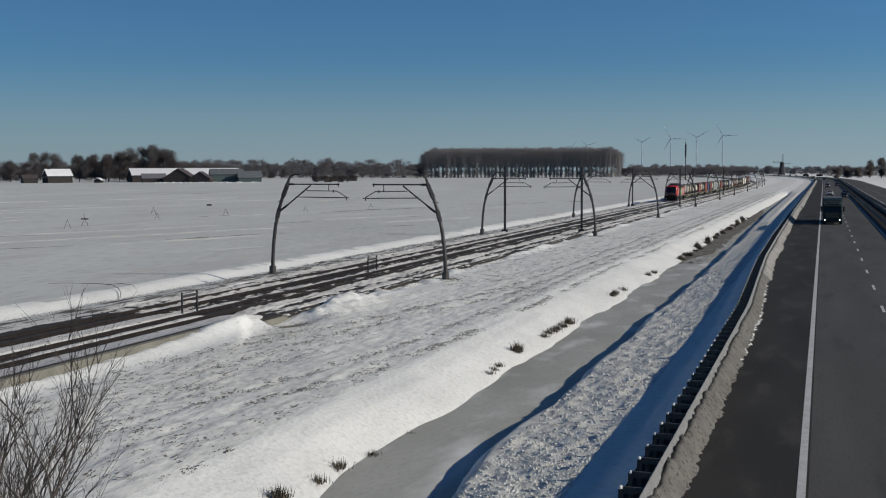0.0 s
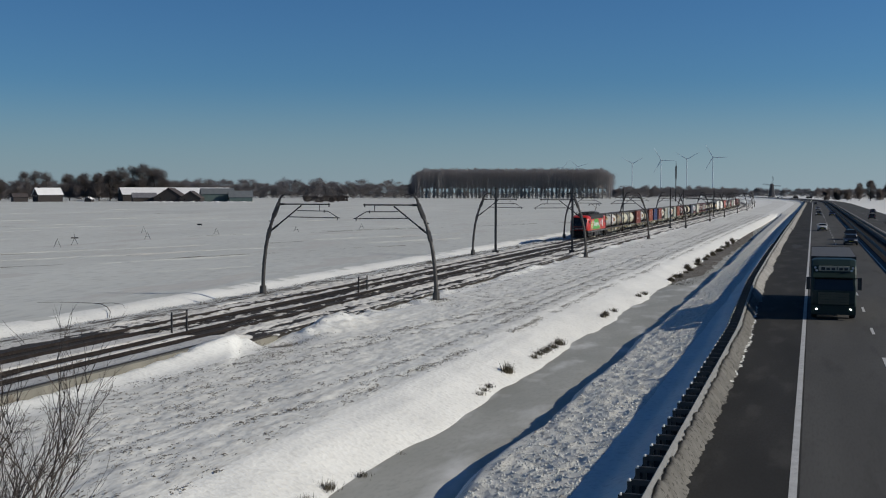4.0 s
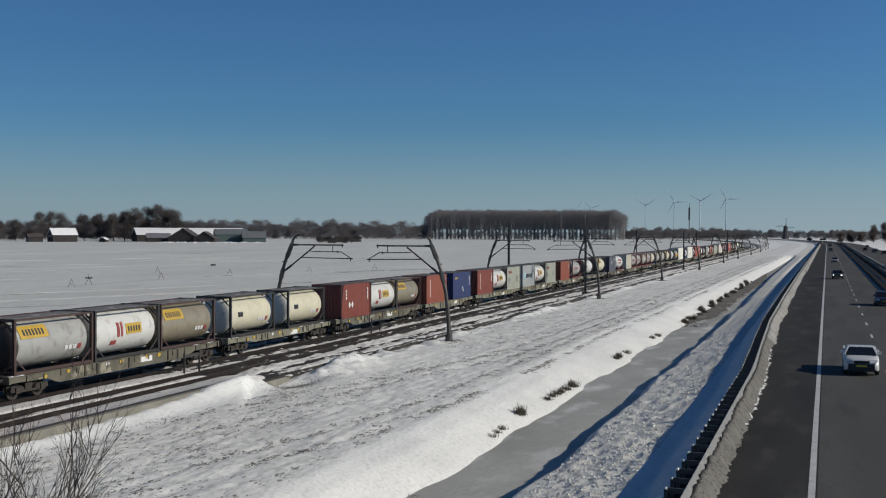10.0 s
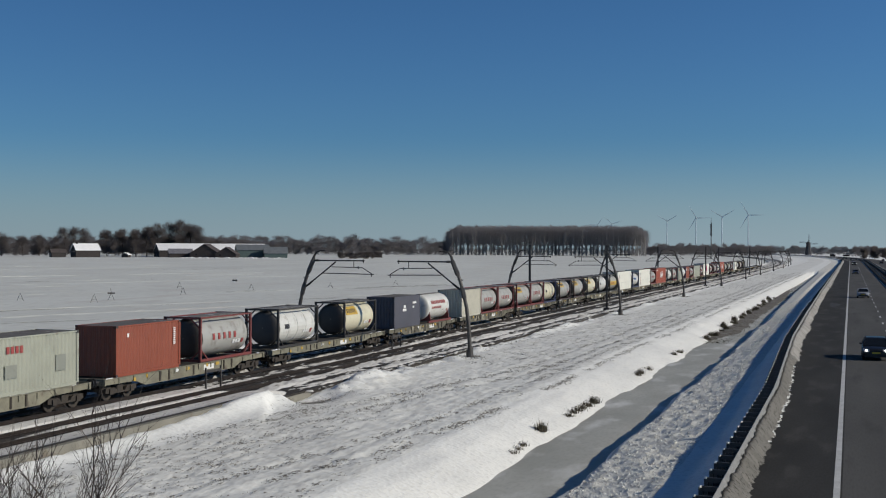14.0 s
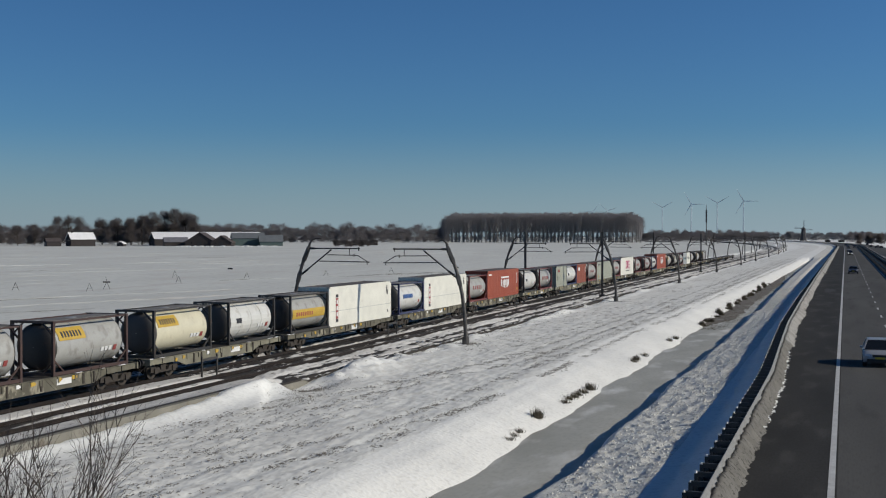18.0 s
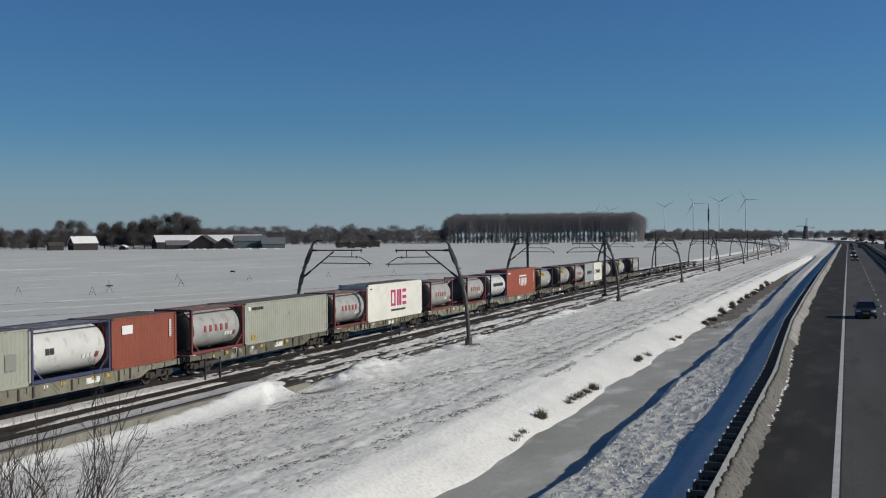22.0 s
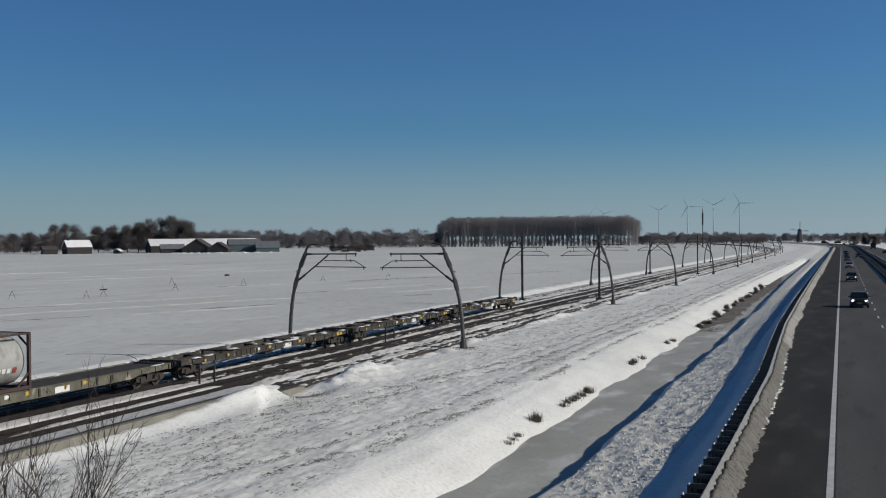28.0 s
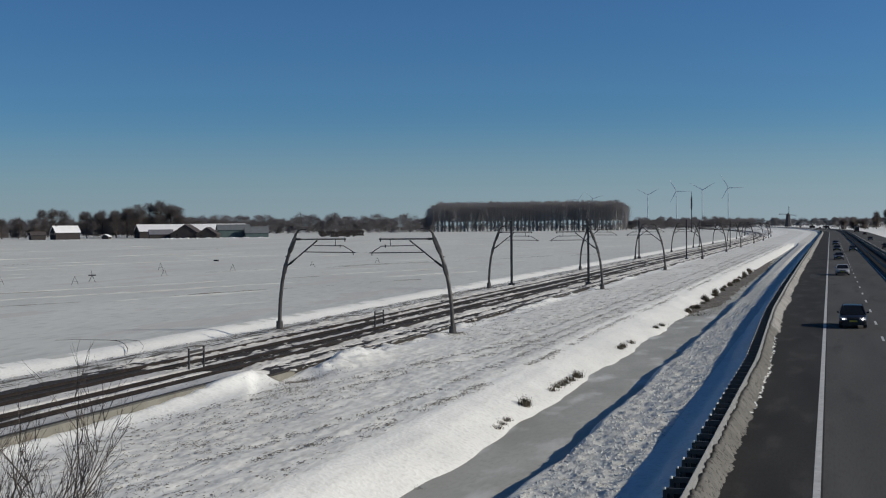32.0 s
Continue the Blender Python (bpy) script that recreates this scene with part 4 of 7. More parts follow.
# ---- flat wagons ----
def bogie_meshes():
    f = Shape()
    for x in (-1.0, 1.0):
        f.prism([(-1.35, 0.42), (-1.3, 0.66), (-0.5, 0.62), (-0.35, 0.42), (0.35, 0.42), (0.5, 0.62), (1.3, 0.66), (1.35, 0.42), (0.9, 0.34), (-0.9, 0.34)], x - 0.06, x + 0.06)
        for y in (-0.9, 0.9):
            f.box(x - 0.13, x + 0.13, y - 0.15, y + 0.15, 0.32, 0.6)
            for dy in (-0.26, 0.26):
                f.tube([(x, y + dy, 0.4), (x, y + dy, 0.66)], 0.07, 8)
    f.box(-1.0, 1.0, -0.25, 0.25, 0.42, 0.72)
    w = Shape()
    for x in (-0.75, 0.75):
        s = 1 if x > 0 else -1
        w.tube([(x - 0.06, 0, 0), (x + 0.06, 0, 0)], 0.46, 20)
        w.tube([(x - s * 0.08, 0, 0), (x - s * 0.055, 0, 0)], 0.49, 20)
    w.tube([(-1.05, 0, 0), (1.05, 0, 0)], 0.08, 8)
    b = Shape().tube([(0, 0, 0), (0, 0.42, 0)], 0.09, 8).tube([(0, -0.06, 0), (0, 0.0, 0)], 0.24, 14)
    return f.mesh("bogie", P_BOGIE), w.mesh("wheelset", P_BOGIE), b.mesh("buffer", BLACK)


BOGIE, WHEELSET, BUFFER = bogie_meshes()
P_SNOWCAP = surface("thin_snow", (0.82, 0.83, 0.85), (0.74, 0.75, 0.77), 2.0, 0.8, 0, 0.4, 12.0)


def wagon(length, pale, belly, empty=False):
    steel = P_OLDWAGON if empty else P_PALEWAGON if pale else P_WAGON
    t = thing("flat_wagon", ("pale grey" if pale else "dusty brown") + (" empty container wagon dusted with snow on the rails" if empty else " steel container wagon on two bogies"), "wagon", "wagons of the goods train")
    a, b = 0.62, length - 0.62
    low = 0.74 if empty else 0.50 if belly else 0.66
    for x in (-1.12, 1.12):
        part("side_sill", Shape().prism([(a, 1.10), (a, 0.84), (3.4, 0.80), (4.3, low), (length - 4.3, low), (length - 3.4, 0.80), (b, 0.84), (b, 1.10)], x - 0.045, x + 0.045), steel, t)
        lip = Shape()
        lip.box(x - 0.09, x + 0.09, a, b, 1.10, 1.135)
        n = int((b - a) / 1.25)
        for i in range(1, n):
            y = a + (b - a) * i / n
            s = 1 if x > 0 else -1
            lip.box(x + s * 0.045 - 0.02, x + s * 0.045 + 0.05 * s if s > 0 else x + 0.0, y - 0.05, y + 0.05, 0.82, 1.10) if s > 0 else lip.box(x - 0.09, x - 0.045, y - 0.05, y + 0.05, 0.82, 1.10)
        part("sill_flange", lip, steel, t)
        if x > 0:
            for y in (length * 0.31, length * 0.36, length * 0.5, length * 0.69, length * 0.74):
                part("stake_pocket", Shape().box(x + 0.045, x + 0.085, y, y + 0.13, low + 0.06, 1.09), P_BOGIE, t, "dark upright stake pocket")
    c = Shape().box(-0.22, 0.22, a, b, 0.72, 1.05)
    part("centre_sill", c, steel, t)
    cross = Shape().box(-1.07, 1.07, -0.09, 0.09, 0.86, 1.07).mesh("cross_bearer", steel)
    n = 7
    for i in range(n):
        part("cross_bearer", cross, None, t).location = (0, a + 0.3 + (b - a - 0.6) * i / (n - 1), 0)
    for y in (a, b):
        part("headstock", Shape().box(-1.25, 1.25, y - 0.07, y + 0.07, 0.82, 1.16), steel, t)
    for y, turn in ((a - 0.07, 180), (b + 0.07, 0)):
        for x in (-0.87, 0.87):
            part("buffer", BUFFER, None, t).matrix_basis = pose(x, y + (0.40 if turn == 0 else -0.40), 1.0, 0, 0, 180 if turn == 0 else 0)
        part("coupling", Shape().box(-0.08, 0.08, y - 0.05, y + (0.5 if turn == 0 else -0.5), 0.86, 0.98), BLACK, t)
    for y in (2.25, length - 2.25):
        g = part("bogie", BOGIE, None, t)
        g.location = (0, y, 0)
        for dy in (-0.9, 0.9):
            part("wheelset", WHEELSET, None, g).location = (0, dy, 0.46)
    m = length / 2
    part("brake_unit", Shape().box(0.3, 0.9, m - 0.9, m - 0.2, 0.5, 0.82).tube([(0.0, m + 0.5, 0.62), (0.0, m + 1.6, 0.62)], 0.19, 12), P_BOGIE, t)
    part("notice_plate", Shape().box(1.17, 1.19, m + 1.2, m + 2.3, 0.72, 1.0), M_WHITE, t, "whitish notice plate on the sill")
    for k, (y, w) in enumerate(((length * 0.24, 0.16), (length * 0.40, 0.2), (length * 0.46, 0.26), (length * 0.58, 0.16), (length * 0.64, 0.3))):
        part("load_lever", Shape().box(1.165, 1.20, y, y + w, 0.88, 1.06).box(1.165, 1.19, y + w, y + w + 0.1, 0.92, 1.02), M_YELLOW if k != 1 else M_WHITE, t, "yellow load lever plate" if k != 1 else "pale plate on the sill")
    part("brake_wheel", Shape().tube([(1.2, 3.2, 0.9), (1.24, 3.2, 0.9)], 0.11, 12), M_YELLOW, t, "yellow hand wheel")
    if empty:
        s = Shape()
        r = random.Random(int(length * 10))
        for i in range(26):
            y = r.uniform(a, b - 0.6)
            x = r.choice((-1.12, -0.1, 0.05, 1.1)) + r.uniform(-0.08, 0.08)
            z = 1.137 if abs(x) > 0.9 else 1.052
            w, d = r.uniform(0.10, 0.22), r.uniform(0.25, 0.9)
            s.rings([[(x - w, y, z), (x + w, y, z), (x + w, y + d, z), (x - w, y + d, z)], [(x - w * 0.5, y + 0.06, z + 0.05), (x + w * 0.5, y + 0.06, z + 0.05), (x + w * 0.4, y + d * 0.8, z + 0.05), (x - w * 0.5, y + d * 0.9, z + 0.05)]])
        part("snow_patch", s, P_SNOWCAP, t, "thin snow patches on the deck")
        part("end_board", Shape().box(1.172, 1.192, length - 2.4, length - 1.5, 0.84, 1.06), M_YELLOW, t, "yellow board on the sill")
        for y in (length * 0.28, length * 0.62):
            part("container_latch", Shape().box(-1.18, 1.18, y - 0.16, y + 0.16, 1.10, 1.18), P_BOGIE, t)
    else:
        part("brake_rigging", Shape().tube([(-0.6, 3.2, 0.55), (-0.6, length - 3.2, 0.55)], 0.05, 6).tube([(0.65, 3.2, 0.5), (0.65, length - 3.2, 0.5)], 0.05, 6).box(-0.9, -0.3, m + 0.4, m + 1.9, 0.4, 0.85), P_BOGIE, t)
        s = Shape()
        r = random.Random(int(length * 7))
        for i in range(14):
            y = r.choice((r.uniform(a, a + 1.1), r.uniform(b - 1.6, b - 0.5), r.uniform(a, b - 0.5)))
            x, w, d = r.choice((-1.13, 1.13, 1.13)), r.uniform(0.04, 0.09), r.uniform(0.15, 0.5)
            s.rings([[(x - w, y, 1.137), (x + w, y, 1.137), (x + w, y + d, 1.137), (x - w, y + d, 1.137)], [(x - w * 0.5, y + 0.05, 1.17), (x + w * 0.5, y + 0.05, 1.165), (x + w * 0.4, y + d * 0.8, 1.17), (x - w * 0.5, y + d * 0.9, 1.165)]])
        tagged(part("snow_patch", s, P_SNOWCAP, t, "thin snow on the sill"), kind="stuff")
        part("load_floor", Shape().box(-1.05, 1.05, a + 0.3, b - 0.3, 1.06, 1.09), P_BOGIE, t)
    return t


CUTS = [18.3, 38.7, 55.5, 76.3, 92.6, 112.5, 133.0, 151.0, 171.3, 189.5, 209.6, 229.8, 246.6, 263.0, 283.3, 303.0, 323.2, 339.3, 359.5, 379.2, 399.4, 418.4, 438.9, 458.3, 478.5, 499.5, 523.0, 547.5, 572.0, 596.2]
for i in range(len(CUTS) - 1):
    w = wagon(CUTS[i + 1] - CUTS[i], i in (1, 3, 4, 5, 6, 7, 12, 16, 17, 20, 21), i % 3 != 1, i >= 26)
    mover(w, CUTS[i])

# ---- the electric engine ----
L_RED = surface("engine_red_paint", (0.60, 0.036, 0.022), (0.54, 0.03, 0.02), 0.6, 0.3, 0, 0.01, 30.0, spots=(0.36, 0.03, 0.025), spot_scale=0.9, spot_cut=0.7)
# low front parts turned from the sun: their shade is in this near-black
L_FRONT = surface("shade_dark_front_steel", (0.009, 0.008, 0.008), (0.016, 0.014, 0.013), 1.2, 0.75, 0, 0.05, 25.0, gloss=0.2)
# the body's red again, with the nose's shade put into it
L_DARKRED = surface("shaded_red_paint", (0.06, 0.006, 0.006), (0.05, 0.006, 0.006), 0.8, 0.35)
L_GREEN = surface("green_foil", (0.06, 0.33, 0.05), (0.10, 0.42, 0.07), 0.5, 0.35, 0, 0, 30.0)
L_LEAF = surface("leaf_green_foil", (0.38, 0.55, 0.08), (0.52, 0.62, 0.14), 4.0, 0.4, stretch=(1, 1, 5))
L_GREY = surface("roof_grey_paint", (0.020, 0.020, 0.021), (0.032, 0.032, 0.032), 0.8, 0.85, 0, 0.03, 25.0)
L_SKIRT = surface("underframe_grey", (0.05, 0.05, 0.049), (0.035, 0.034, 0.032), 1.2, 0.7, 0, 0.08, 25.0, spots=(0.10, 0.09, 0.08), spot_scale=2.0, spot_cut=0.62)


def text_mesh(body, size, material):
    c = bpy.data.curves.new("slogan", "FONT")
    c.body, c.size, c.extrude, c.resolution_u, c.offset = body, size, 0.006, 3, 0.022 * size
    c.space_character = 0.92
    tmp = bpy.data.objects.new("slogan_tmp", c)
    m = bpy.data.meshes.new_from_object(tmp)
    bpy.data.objects.remove(tmp)
    m.materials.clear()
    m.materials.append(material)
    return m


def engine():
    t = thing("locomotive", "red electric locomotive with green advertising foil and dark windscreen", "locomotive")
    end = 17.5
    # outline of the body along its length, drawn at several widths: edges draw in and sink towards the flanks
    base = [(0.05, 1.36), (-0.14, 1.50), (-0.16, 1.80), (-0.10, 2.10), (0.08, 2.70), (0.34, 3.32), (0.50, 3.58), (0.85, 3.77), (1.5, 3.85), (2.6, 3.86)]
    full = base + [(end - y, z) for y, z in reversed(base)]
    ACROSS_NOSE = ((0.0, 0.0, 0.0), (0.5, 0.02, 0.0), (0.9, 0.09, 0.03), (1.15, 0.19, 0.08), (1.33, 0.32, 0.17), (1.44, 0.47, 0.28), (1.485, 0.60, 0.36), (1.5, 0.72, 0.42))

    def slice_at(x, inset, drop):
        pts = []
        for y, z in full:
            k = 1 if y < end / 2 else -1
            high = max(0.0, (z - 2.6) / 1.26)
            pts.append((x, y + k * inset * (1 - 0.2 * high), z - drop * high))
        return pts

    def nose_y(x, z):
        """How far back the nose lies at x and z."""
        x = abs(x)
        xs = [q[0] for q in ACROSS_NOSE]
        inset, drop = float(np.interp(x, xs, [q[1] for q in ACROSS_NOSE])), float(np.interp(x, xs, [q[2] for q in ACROSS_NOSE]))
        zs = [zz - drop * max(0.0, (zz - 2.6) / 1.26) for yy, zz in base]
        ys = [yy + inset * (1 - 0.2 * max(0.0, (zz - 2.6) / 1.26)) for yy, zz in base]
        return float(np.interp(z, zs, ys))

    def nose_sheet(x0, z0, z1, off, narrow_top=1.0):
        """A sheet lying on the nose between two heights, with a little depth."""
        q = Shape()
        cols, rows = 13, 9
        for lay in (off, -0.03):
            for j in range(rows):
                z = z0 + (z1 - z0) * j / (rows - 1)
                w = x0 * (1 + (narrow_top - 1) * j / (rows - 1))
                for i in range(cols):
                    x = -w + 2 * w * i / (cols - 1)
                    q.v.append((x, nose_y(x, z) - lay, z))
        n = cols * rows
        for j in range(rows - 1):
            for i in range(cols - 1):
                k = j * cols + i
                q.f += [(k, k + 1, k + cols + 1, k + cols), (n + k + cols, n + k + cols + 1, n + k + 1, n + k)]
        rim = list(range(cols)) + [j * cols + cols - 1 for j in range(1, rows)] + [n - 2 - i for i in range(cols - 1)] + [j * cols for j in range(rows - 2, 0, -1)]
        for i in range(len(rim)):
            u, v = rim[i], rim[(i + 1) % len(rim)]
            q.f.append((v, u, u + n, v + n))
        q.smooth = True
        return q

    s = Shape()
    s.rings([slice_at(-x, i, d) for x, i, d in reversed(ACROSS_NOSE[1:])] + [slice_at(x, i, d) for x, i, d in ACROSS_NOSE])
    shell = s.mesh("body", L_RED)
    shell.polygons.foreach_set("use_smooth", [True] * len(shell.polygons))
    shell.set_sharp_from_angle(angle=radians(32))
    body = part("body", shell, None, t, "glossy red body shell")
    # windscreens with their black surrounds, lower front band in red darkened for shade
    for k, turn in ((0, 0), (1, 180)):
        hold = pose(0, end if k else 0, 0, 0, 0, turn)
        part("windscreen", nose_sheet(1.43, 2.04, 3.52, 0.014, 0.93), GLASS, t, "dark curved glass windscreen").matrix_basis = hold
        part("front_band", nose_sheet(1.42, 1.38, 2.02, 0.012), L_DARKRED, t, "red front band with the nose's shade in its colour").matrix_basis = hold
        for x in (-0.95, 0.95):
            lamp = part("headlight", Shape().box(x - 0.26, x + 0.26, nose_y(0.75, 1.6) - 0.03, nose_y(1.2, 1.6), 1.50, 1.72), BLACK, t, "black headlight cluster")
            lamp.matrix_basis = hold
            part("lens", Shape().tube([(x * 1.12, -0.12, 1.61), (x * 1.12, -0.06, 1.61)], 0.075, 10).tube([(x * 0.9, -0.14, 1.61), (x * 0.9, -0.09, 1.61)], 0.06, 10), ZINC, lamp)
        part("grille", Shape().box(-0.66, -0.08, -0.20, -0.12, 1.74, 1.78).box(0.08, 0.66, -0.20, -0.12, 1.74, 1.78).box(-0.62, -0.08, -0.195, -0.12, 1.62, 1.65).box(0.08, 0.62, -0.195, -0.12, 1.62, 1.65), ZINC, t, "bright trim strips on the front").matrix_basis = hold
        part("buffer_beam", Shape().prism([(0.1, 1.34), (-0.24, 1.3), (-0.28, 0.72), (-0.1, 0.62), (0.3, 0.62), (0.3, 1.34)], -1.30, 1.30), L_FRONT, t).matrix_basis = hold
        part("snow_plough", Shape().prism([(-0.15, 0.6), (-0.3, 0.2), (-0.2, 0.18), (0.1, 0.6)], -1.15, 1.15), L_FRONT, t).matrix_basis = hold
        for x in (-0.88, 0.88):
            part("buffer", Shape().tube([(x, -0.25, 1.03), (x, -0.70, 1.03)], 0.11, 10).box(x - 0.28, x + 0.28, -0.76, -0.70, 0.86, 1.2), L_FRONT, t).matrix_basis = hold
        part("coupling_hook", Shape().box(-0.09, 0.09, -0.6, -0.24, 0.86, 1.06), L_FRONT, t).matrix_basis = hold
        part("wiper", Shape().beam((-0.2, -0.15, 2.06), (-0.7, 0.06, 2.55), 0.025, 0.025).beam((0.2, -0.15, 2.06), (0.7, 0.06, 2.55), 0.025, 0.025), BLACK, t).matrix_basis = hold
    for sx in (1, -1):
        X = 1.5 * sx

        def plate(name, y0, y1, z0, z1, material, proud=0.008, label=""):
            a, b = sorted((X + sx * proud, X - sx * 0.03))
            return part(name, Shape().box(a, b, y0, y1, z0, z1), material, t, label)

        for y0 in (1.62, end - 2.38):
            d = plate("cab_door", y0, y0 + 0.76, 1.42, 3.36, L_RED, 0.022)
            a, b = sorted((X + sx * 0.03, X))
            part("door_window", Shape().box(a, b, y0 + 0.17, y0 + 0.6, 2.42, 3.08), GLASS, d, "small dark door window")
            part("handrail", Shape().tube([(X + sx * 0.07, y0 - 0.07, 1.5), (X + sx * 0.07, y0 - 0.07, 2.6)], 0.02, 6).tube([(X + sx * 0.07, y0 + 0.83, 1.5), (X + sx * 0.07, y0 + 0.83, 2.6)], 0.02, 6), ZINC, d)
            plate("step_recess", y0 + 0.1, y0 + 0.66, 0.98, 1.26, BLACK, 0.03)
        # grey roof flank with its vents
        a = Shape()
        a.rings([[(X * 1.006, y, 3.20), (X * 1.012, y, 3.44), (X * 0.985, y, 3.60), (X * 0.92, y, 3.76), (X * 0.72, y, 3.90), (X * 0.70, y, 3.80), (X * 0.9, y, 3.3)][::sx] for y in (2.75, end - 2.75)])
        part("roof_flank", a, L_GREY, t, "dull grey roof flank")
        for y0 in (2.9, 12.6):
            v = Shape()
            for i in range(9):
                v.box(*sorted((X * 1.006, X * 0.99)), y0 + i * 0.22, y0 + i * 0.22 + 0.15, 3.21, 3.35)
            part("vent", v, BLACK, t)
        # the foil: green field with slanting ends, leaf, poster, print bars
        g = Shape()
        o = [(4.15, 1.46), (11.35, 1.46), (9.35, 3.17), (5.75, 3.17)]
        if sx < 0:
            o = o[::-1]
        g.rings([[(X + sx * 0.008, y, z) for y, z in o], [(X - sx * 0.03, y, z) for y, z in o]])
        part("green_field", g, L_GREEN, t, "green advertising foil")
        for fold in ([(4.15, 1.46), (4.72, 1.9), (5.05, 2.25), (4.4, 1.95)], [(11.35, 1.46), (11.25, 1.95), (10.45, 2.22), (10.85, 1.88)]):
            f = Shape()
            f.rings([[(X + sx * 0.016, y, z) for y, z in (fold if sx > 0 else fold[::-1])], [(X, y, z) for y, z in (fold if sx > 0 else fold[::-1])]])
            part("foil_fold", f, M_WHITE, t, "pale turned corner of the foil")
        leaf = [(2.98, 2.1), (3.1, 1.62), (3.6, 1.5), (3.95, 1.75), (4.15, 2.3), (4.2, 2.95), (3.6, 2.85), (3.15, 2.6)]
        f = Shape()
        f.rings([[(X + sx * 0.012, y, z) for y, z in (leaf if sx > 0 else leaf[::-1])], [(X, y, z) for y, z in (leaf if sx > 0 else leaf[::-1])]])
        part("leaf_emblem", f, L_LEAF, t, "yellow-green leaf emblem")
        stripes = Shape()
        for z0, ya, yb in ((1.72, 3.2, 3.75), (1.92, 3.15, 3.95), (2.12, 3.15, 4.02), (2.32, 3.2, 4.05), (2.52, 3.3, 4.08)):
            stripes.box(*sorted((X + sx * 0.016, X)), ya, yb, z0, z0 + 0.075)
        part("leaf_print", stripes, M_WHITE, t, "pale stripes printed on the leaf")
        plate("square_emblem", 4.55, 5.05, 2.55, 2.95, M_WHITE, 0.012)
        plate("emblem_core", 4.62, 4.98, 2.62, 2.88, L_RED, 0.016)
        plate("number_bar", 0.95, 1.35, 2.62, 2.74, M_WHITE, 0.012)
        plate("poster", 13.15, 14.05, 1.75, 3.12, M_WHITE, 0.012, "white poster with green edges")
        plate("poster_edge", 13.15, 14.05, 2.95, 3.12, L_GREEN, 0.016)
        plate("poster_edge", 13.15, 14.05, 1.75, 1.85, L_GREEN, 0.016)
        pr = Shape()
        for y0, z0, w in ((11.75, 2.78, 1.2), (11.4, 2.54, 1.5)):
            n = int(w / 0.15)
            for i in range(n):
                pr.box(*sorted((X + sx * 0.012, X)), y0 + i * 0.15, y0 + i * 0.15 + 0.11, z0, z0 + 0.11)
        part("print_bars", pr, M_WHITE, t)
        closing = part("slogan", text_mesh("Die Lokführer.", 0.30, M_WHITE), None, t, "small white lettering")
        closing.matrix_basis = Matrix.Translation((X + sx * 0.012, 11.3 if sx > 0 else 13.0, 2.24)) @ Matrix(((0, 0, sx, 0), (sx, 0, 0, 0), (0, 1, 0, 0), (0, 0, 0, 1)))
        slogan = part("slogan", text_mesh("Das ist grün.", 1.0, M_WHITE), None, t, "white slogan lettering")
        slogan.matrix_basis = Matrix.Translation((X + sx * 0.012, 5.45 if sx > 0 else 10.3, 2.05)) @ Matrix(((0, 0, sx, 0), (sx, 0, 0, 0), (0, 1, 0, 0), (0, 0, 0, 1)))
        # underframe skirt with boxes and pipes
        part("skirt", Shape().prism([(0.25, 1.36), (end - 0.25, 1.36), (end - 0.3, 1.02), (0.3, 1.02)], *sorted((X * 0.99, X * 0.90))), L_SKIRT, t)
        for y0, w in ((6.4, 1.5), (8.1, 1.9), (10.2, 1.0)):
            part("equipment_box", Shape().box(*sorted((X * 0.97, X * 0.45)), y0, y0 + w, 0.45, 1.02), L_SKIRT, t)
        pr = Shape()
        for i in range(14):
            y0 = 1.0 + i * 1.15
            pr.box(*sorted((X * 1.0, X * 0.985)), y0, y0 + 0.3 + 0.2 * (i % 3), 1.12, 1.24)
        part("notice_plates", pr, ZINC, t)
        part("mirror", Shape().box(*sorted((X * 1.01, X * 1.08)), 1.2, 1.35, 2.6, 2.95), BLACK, t)
    # bogies
    for y in (3.95, 13.5):
        b = Shape()
        for x in (-1.12, 1.12):
            b.prism([(-2.1, 0.5), (-2.05, 0.82), (-0.9, 0.86), (-0.5, 0.62), (0.5, 0.62), (0.9, 0.86), (2.05, 0.82), (2.1, 0.5), (1.5, 0.42), (-1.5, 0.42)], x - 0.09, x + 0.09)
            for dy in (-1.3, 1.3):
                b.box(x - 0.16, x + 0.16, dy - 0.22, dy + 0.22, 0.42, 0.82)
                b.tube([(x, dy - 0.38, 0.5), (x, dy - 0.38, 0.98)], 0.11, 10)
                b.tube([(x, dy + 0.38, 0.5), (x, dy + 0.38, 0.98)], 0.11, 10)
            b.tube([(x * 1.05, -0.3, 0.95), (x * 1.05, 0.3, 0.6)], 0.07, 8)
        b.box(-1.1, 1.1, -0.4, 0.4, 0.5, 0.95)
        g = part("bogie", b, L_SKIRT, t)
        g.location = (0, y, 0)
        for dy in (-1.3, 1.3):
            w = Shape()
            for x in (-0.75, 0.75):
                w.tube([(x - 0.07, 0, 0), (x + 0.07, 0, 0)], 0.625, 24)
            w.tube([(-1.1, 0, 0), (1.1, 0, 0)], 0.11, 8)
            part("wheelset", w, P_BOGIE, g).location = (0, dy, 0.625)
    # roof: deck, cabinets, insulators, bus bars, two pantographs
    part("roof_deck", Shape().box(-1.08, 1.08, 2.5, end - 2.5, 3.80, 3.94), L_GREY, t)
    cab = Shape()
    for y0, w, h in ((5.6, 1.3, 0.22), (7.4, 0.8, 0.3), (9.0, 1.4, 0.2), (11.2, 0.9, 0.28)):
        cab.box(-0.55, 0.6, y0, y0 + w, 3.94, 3.94 + h)
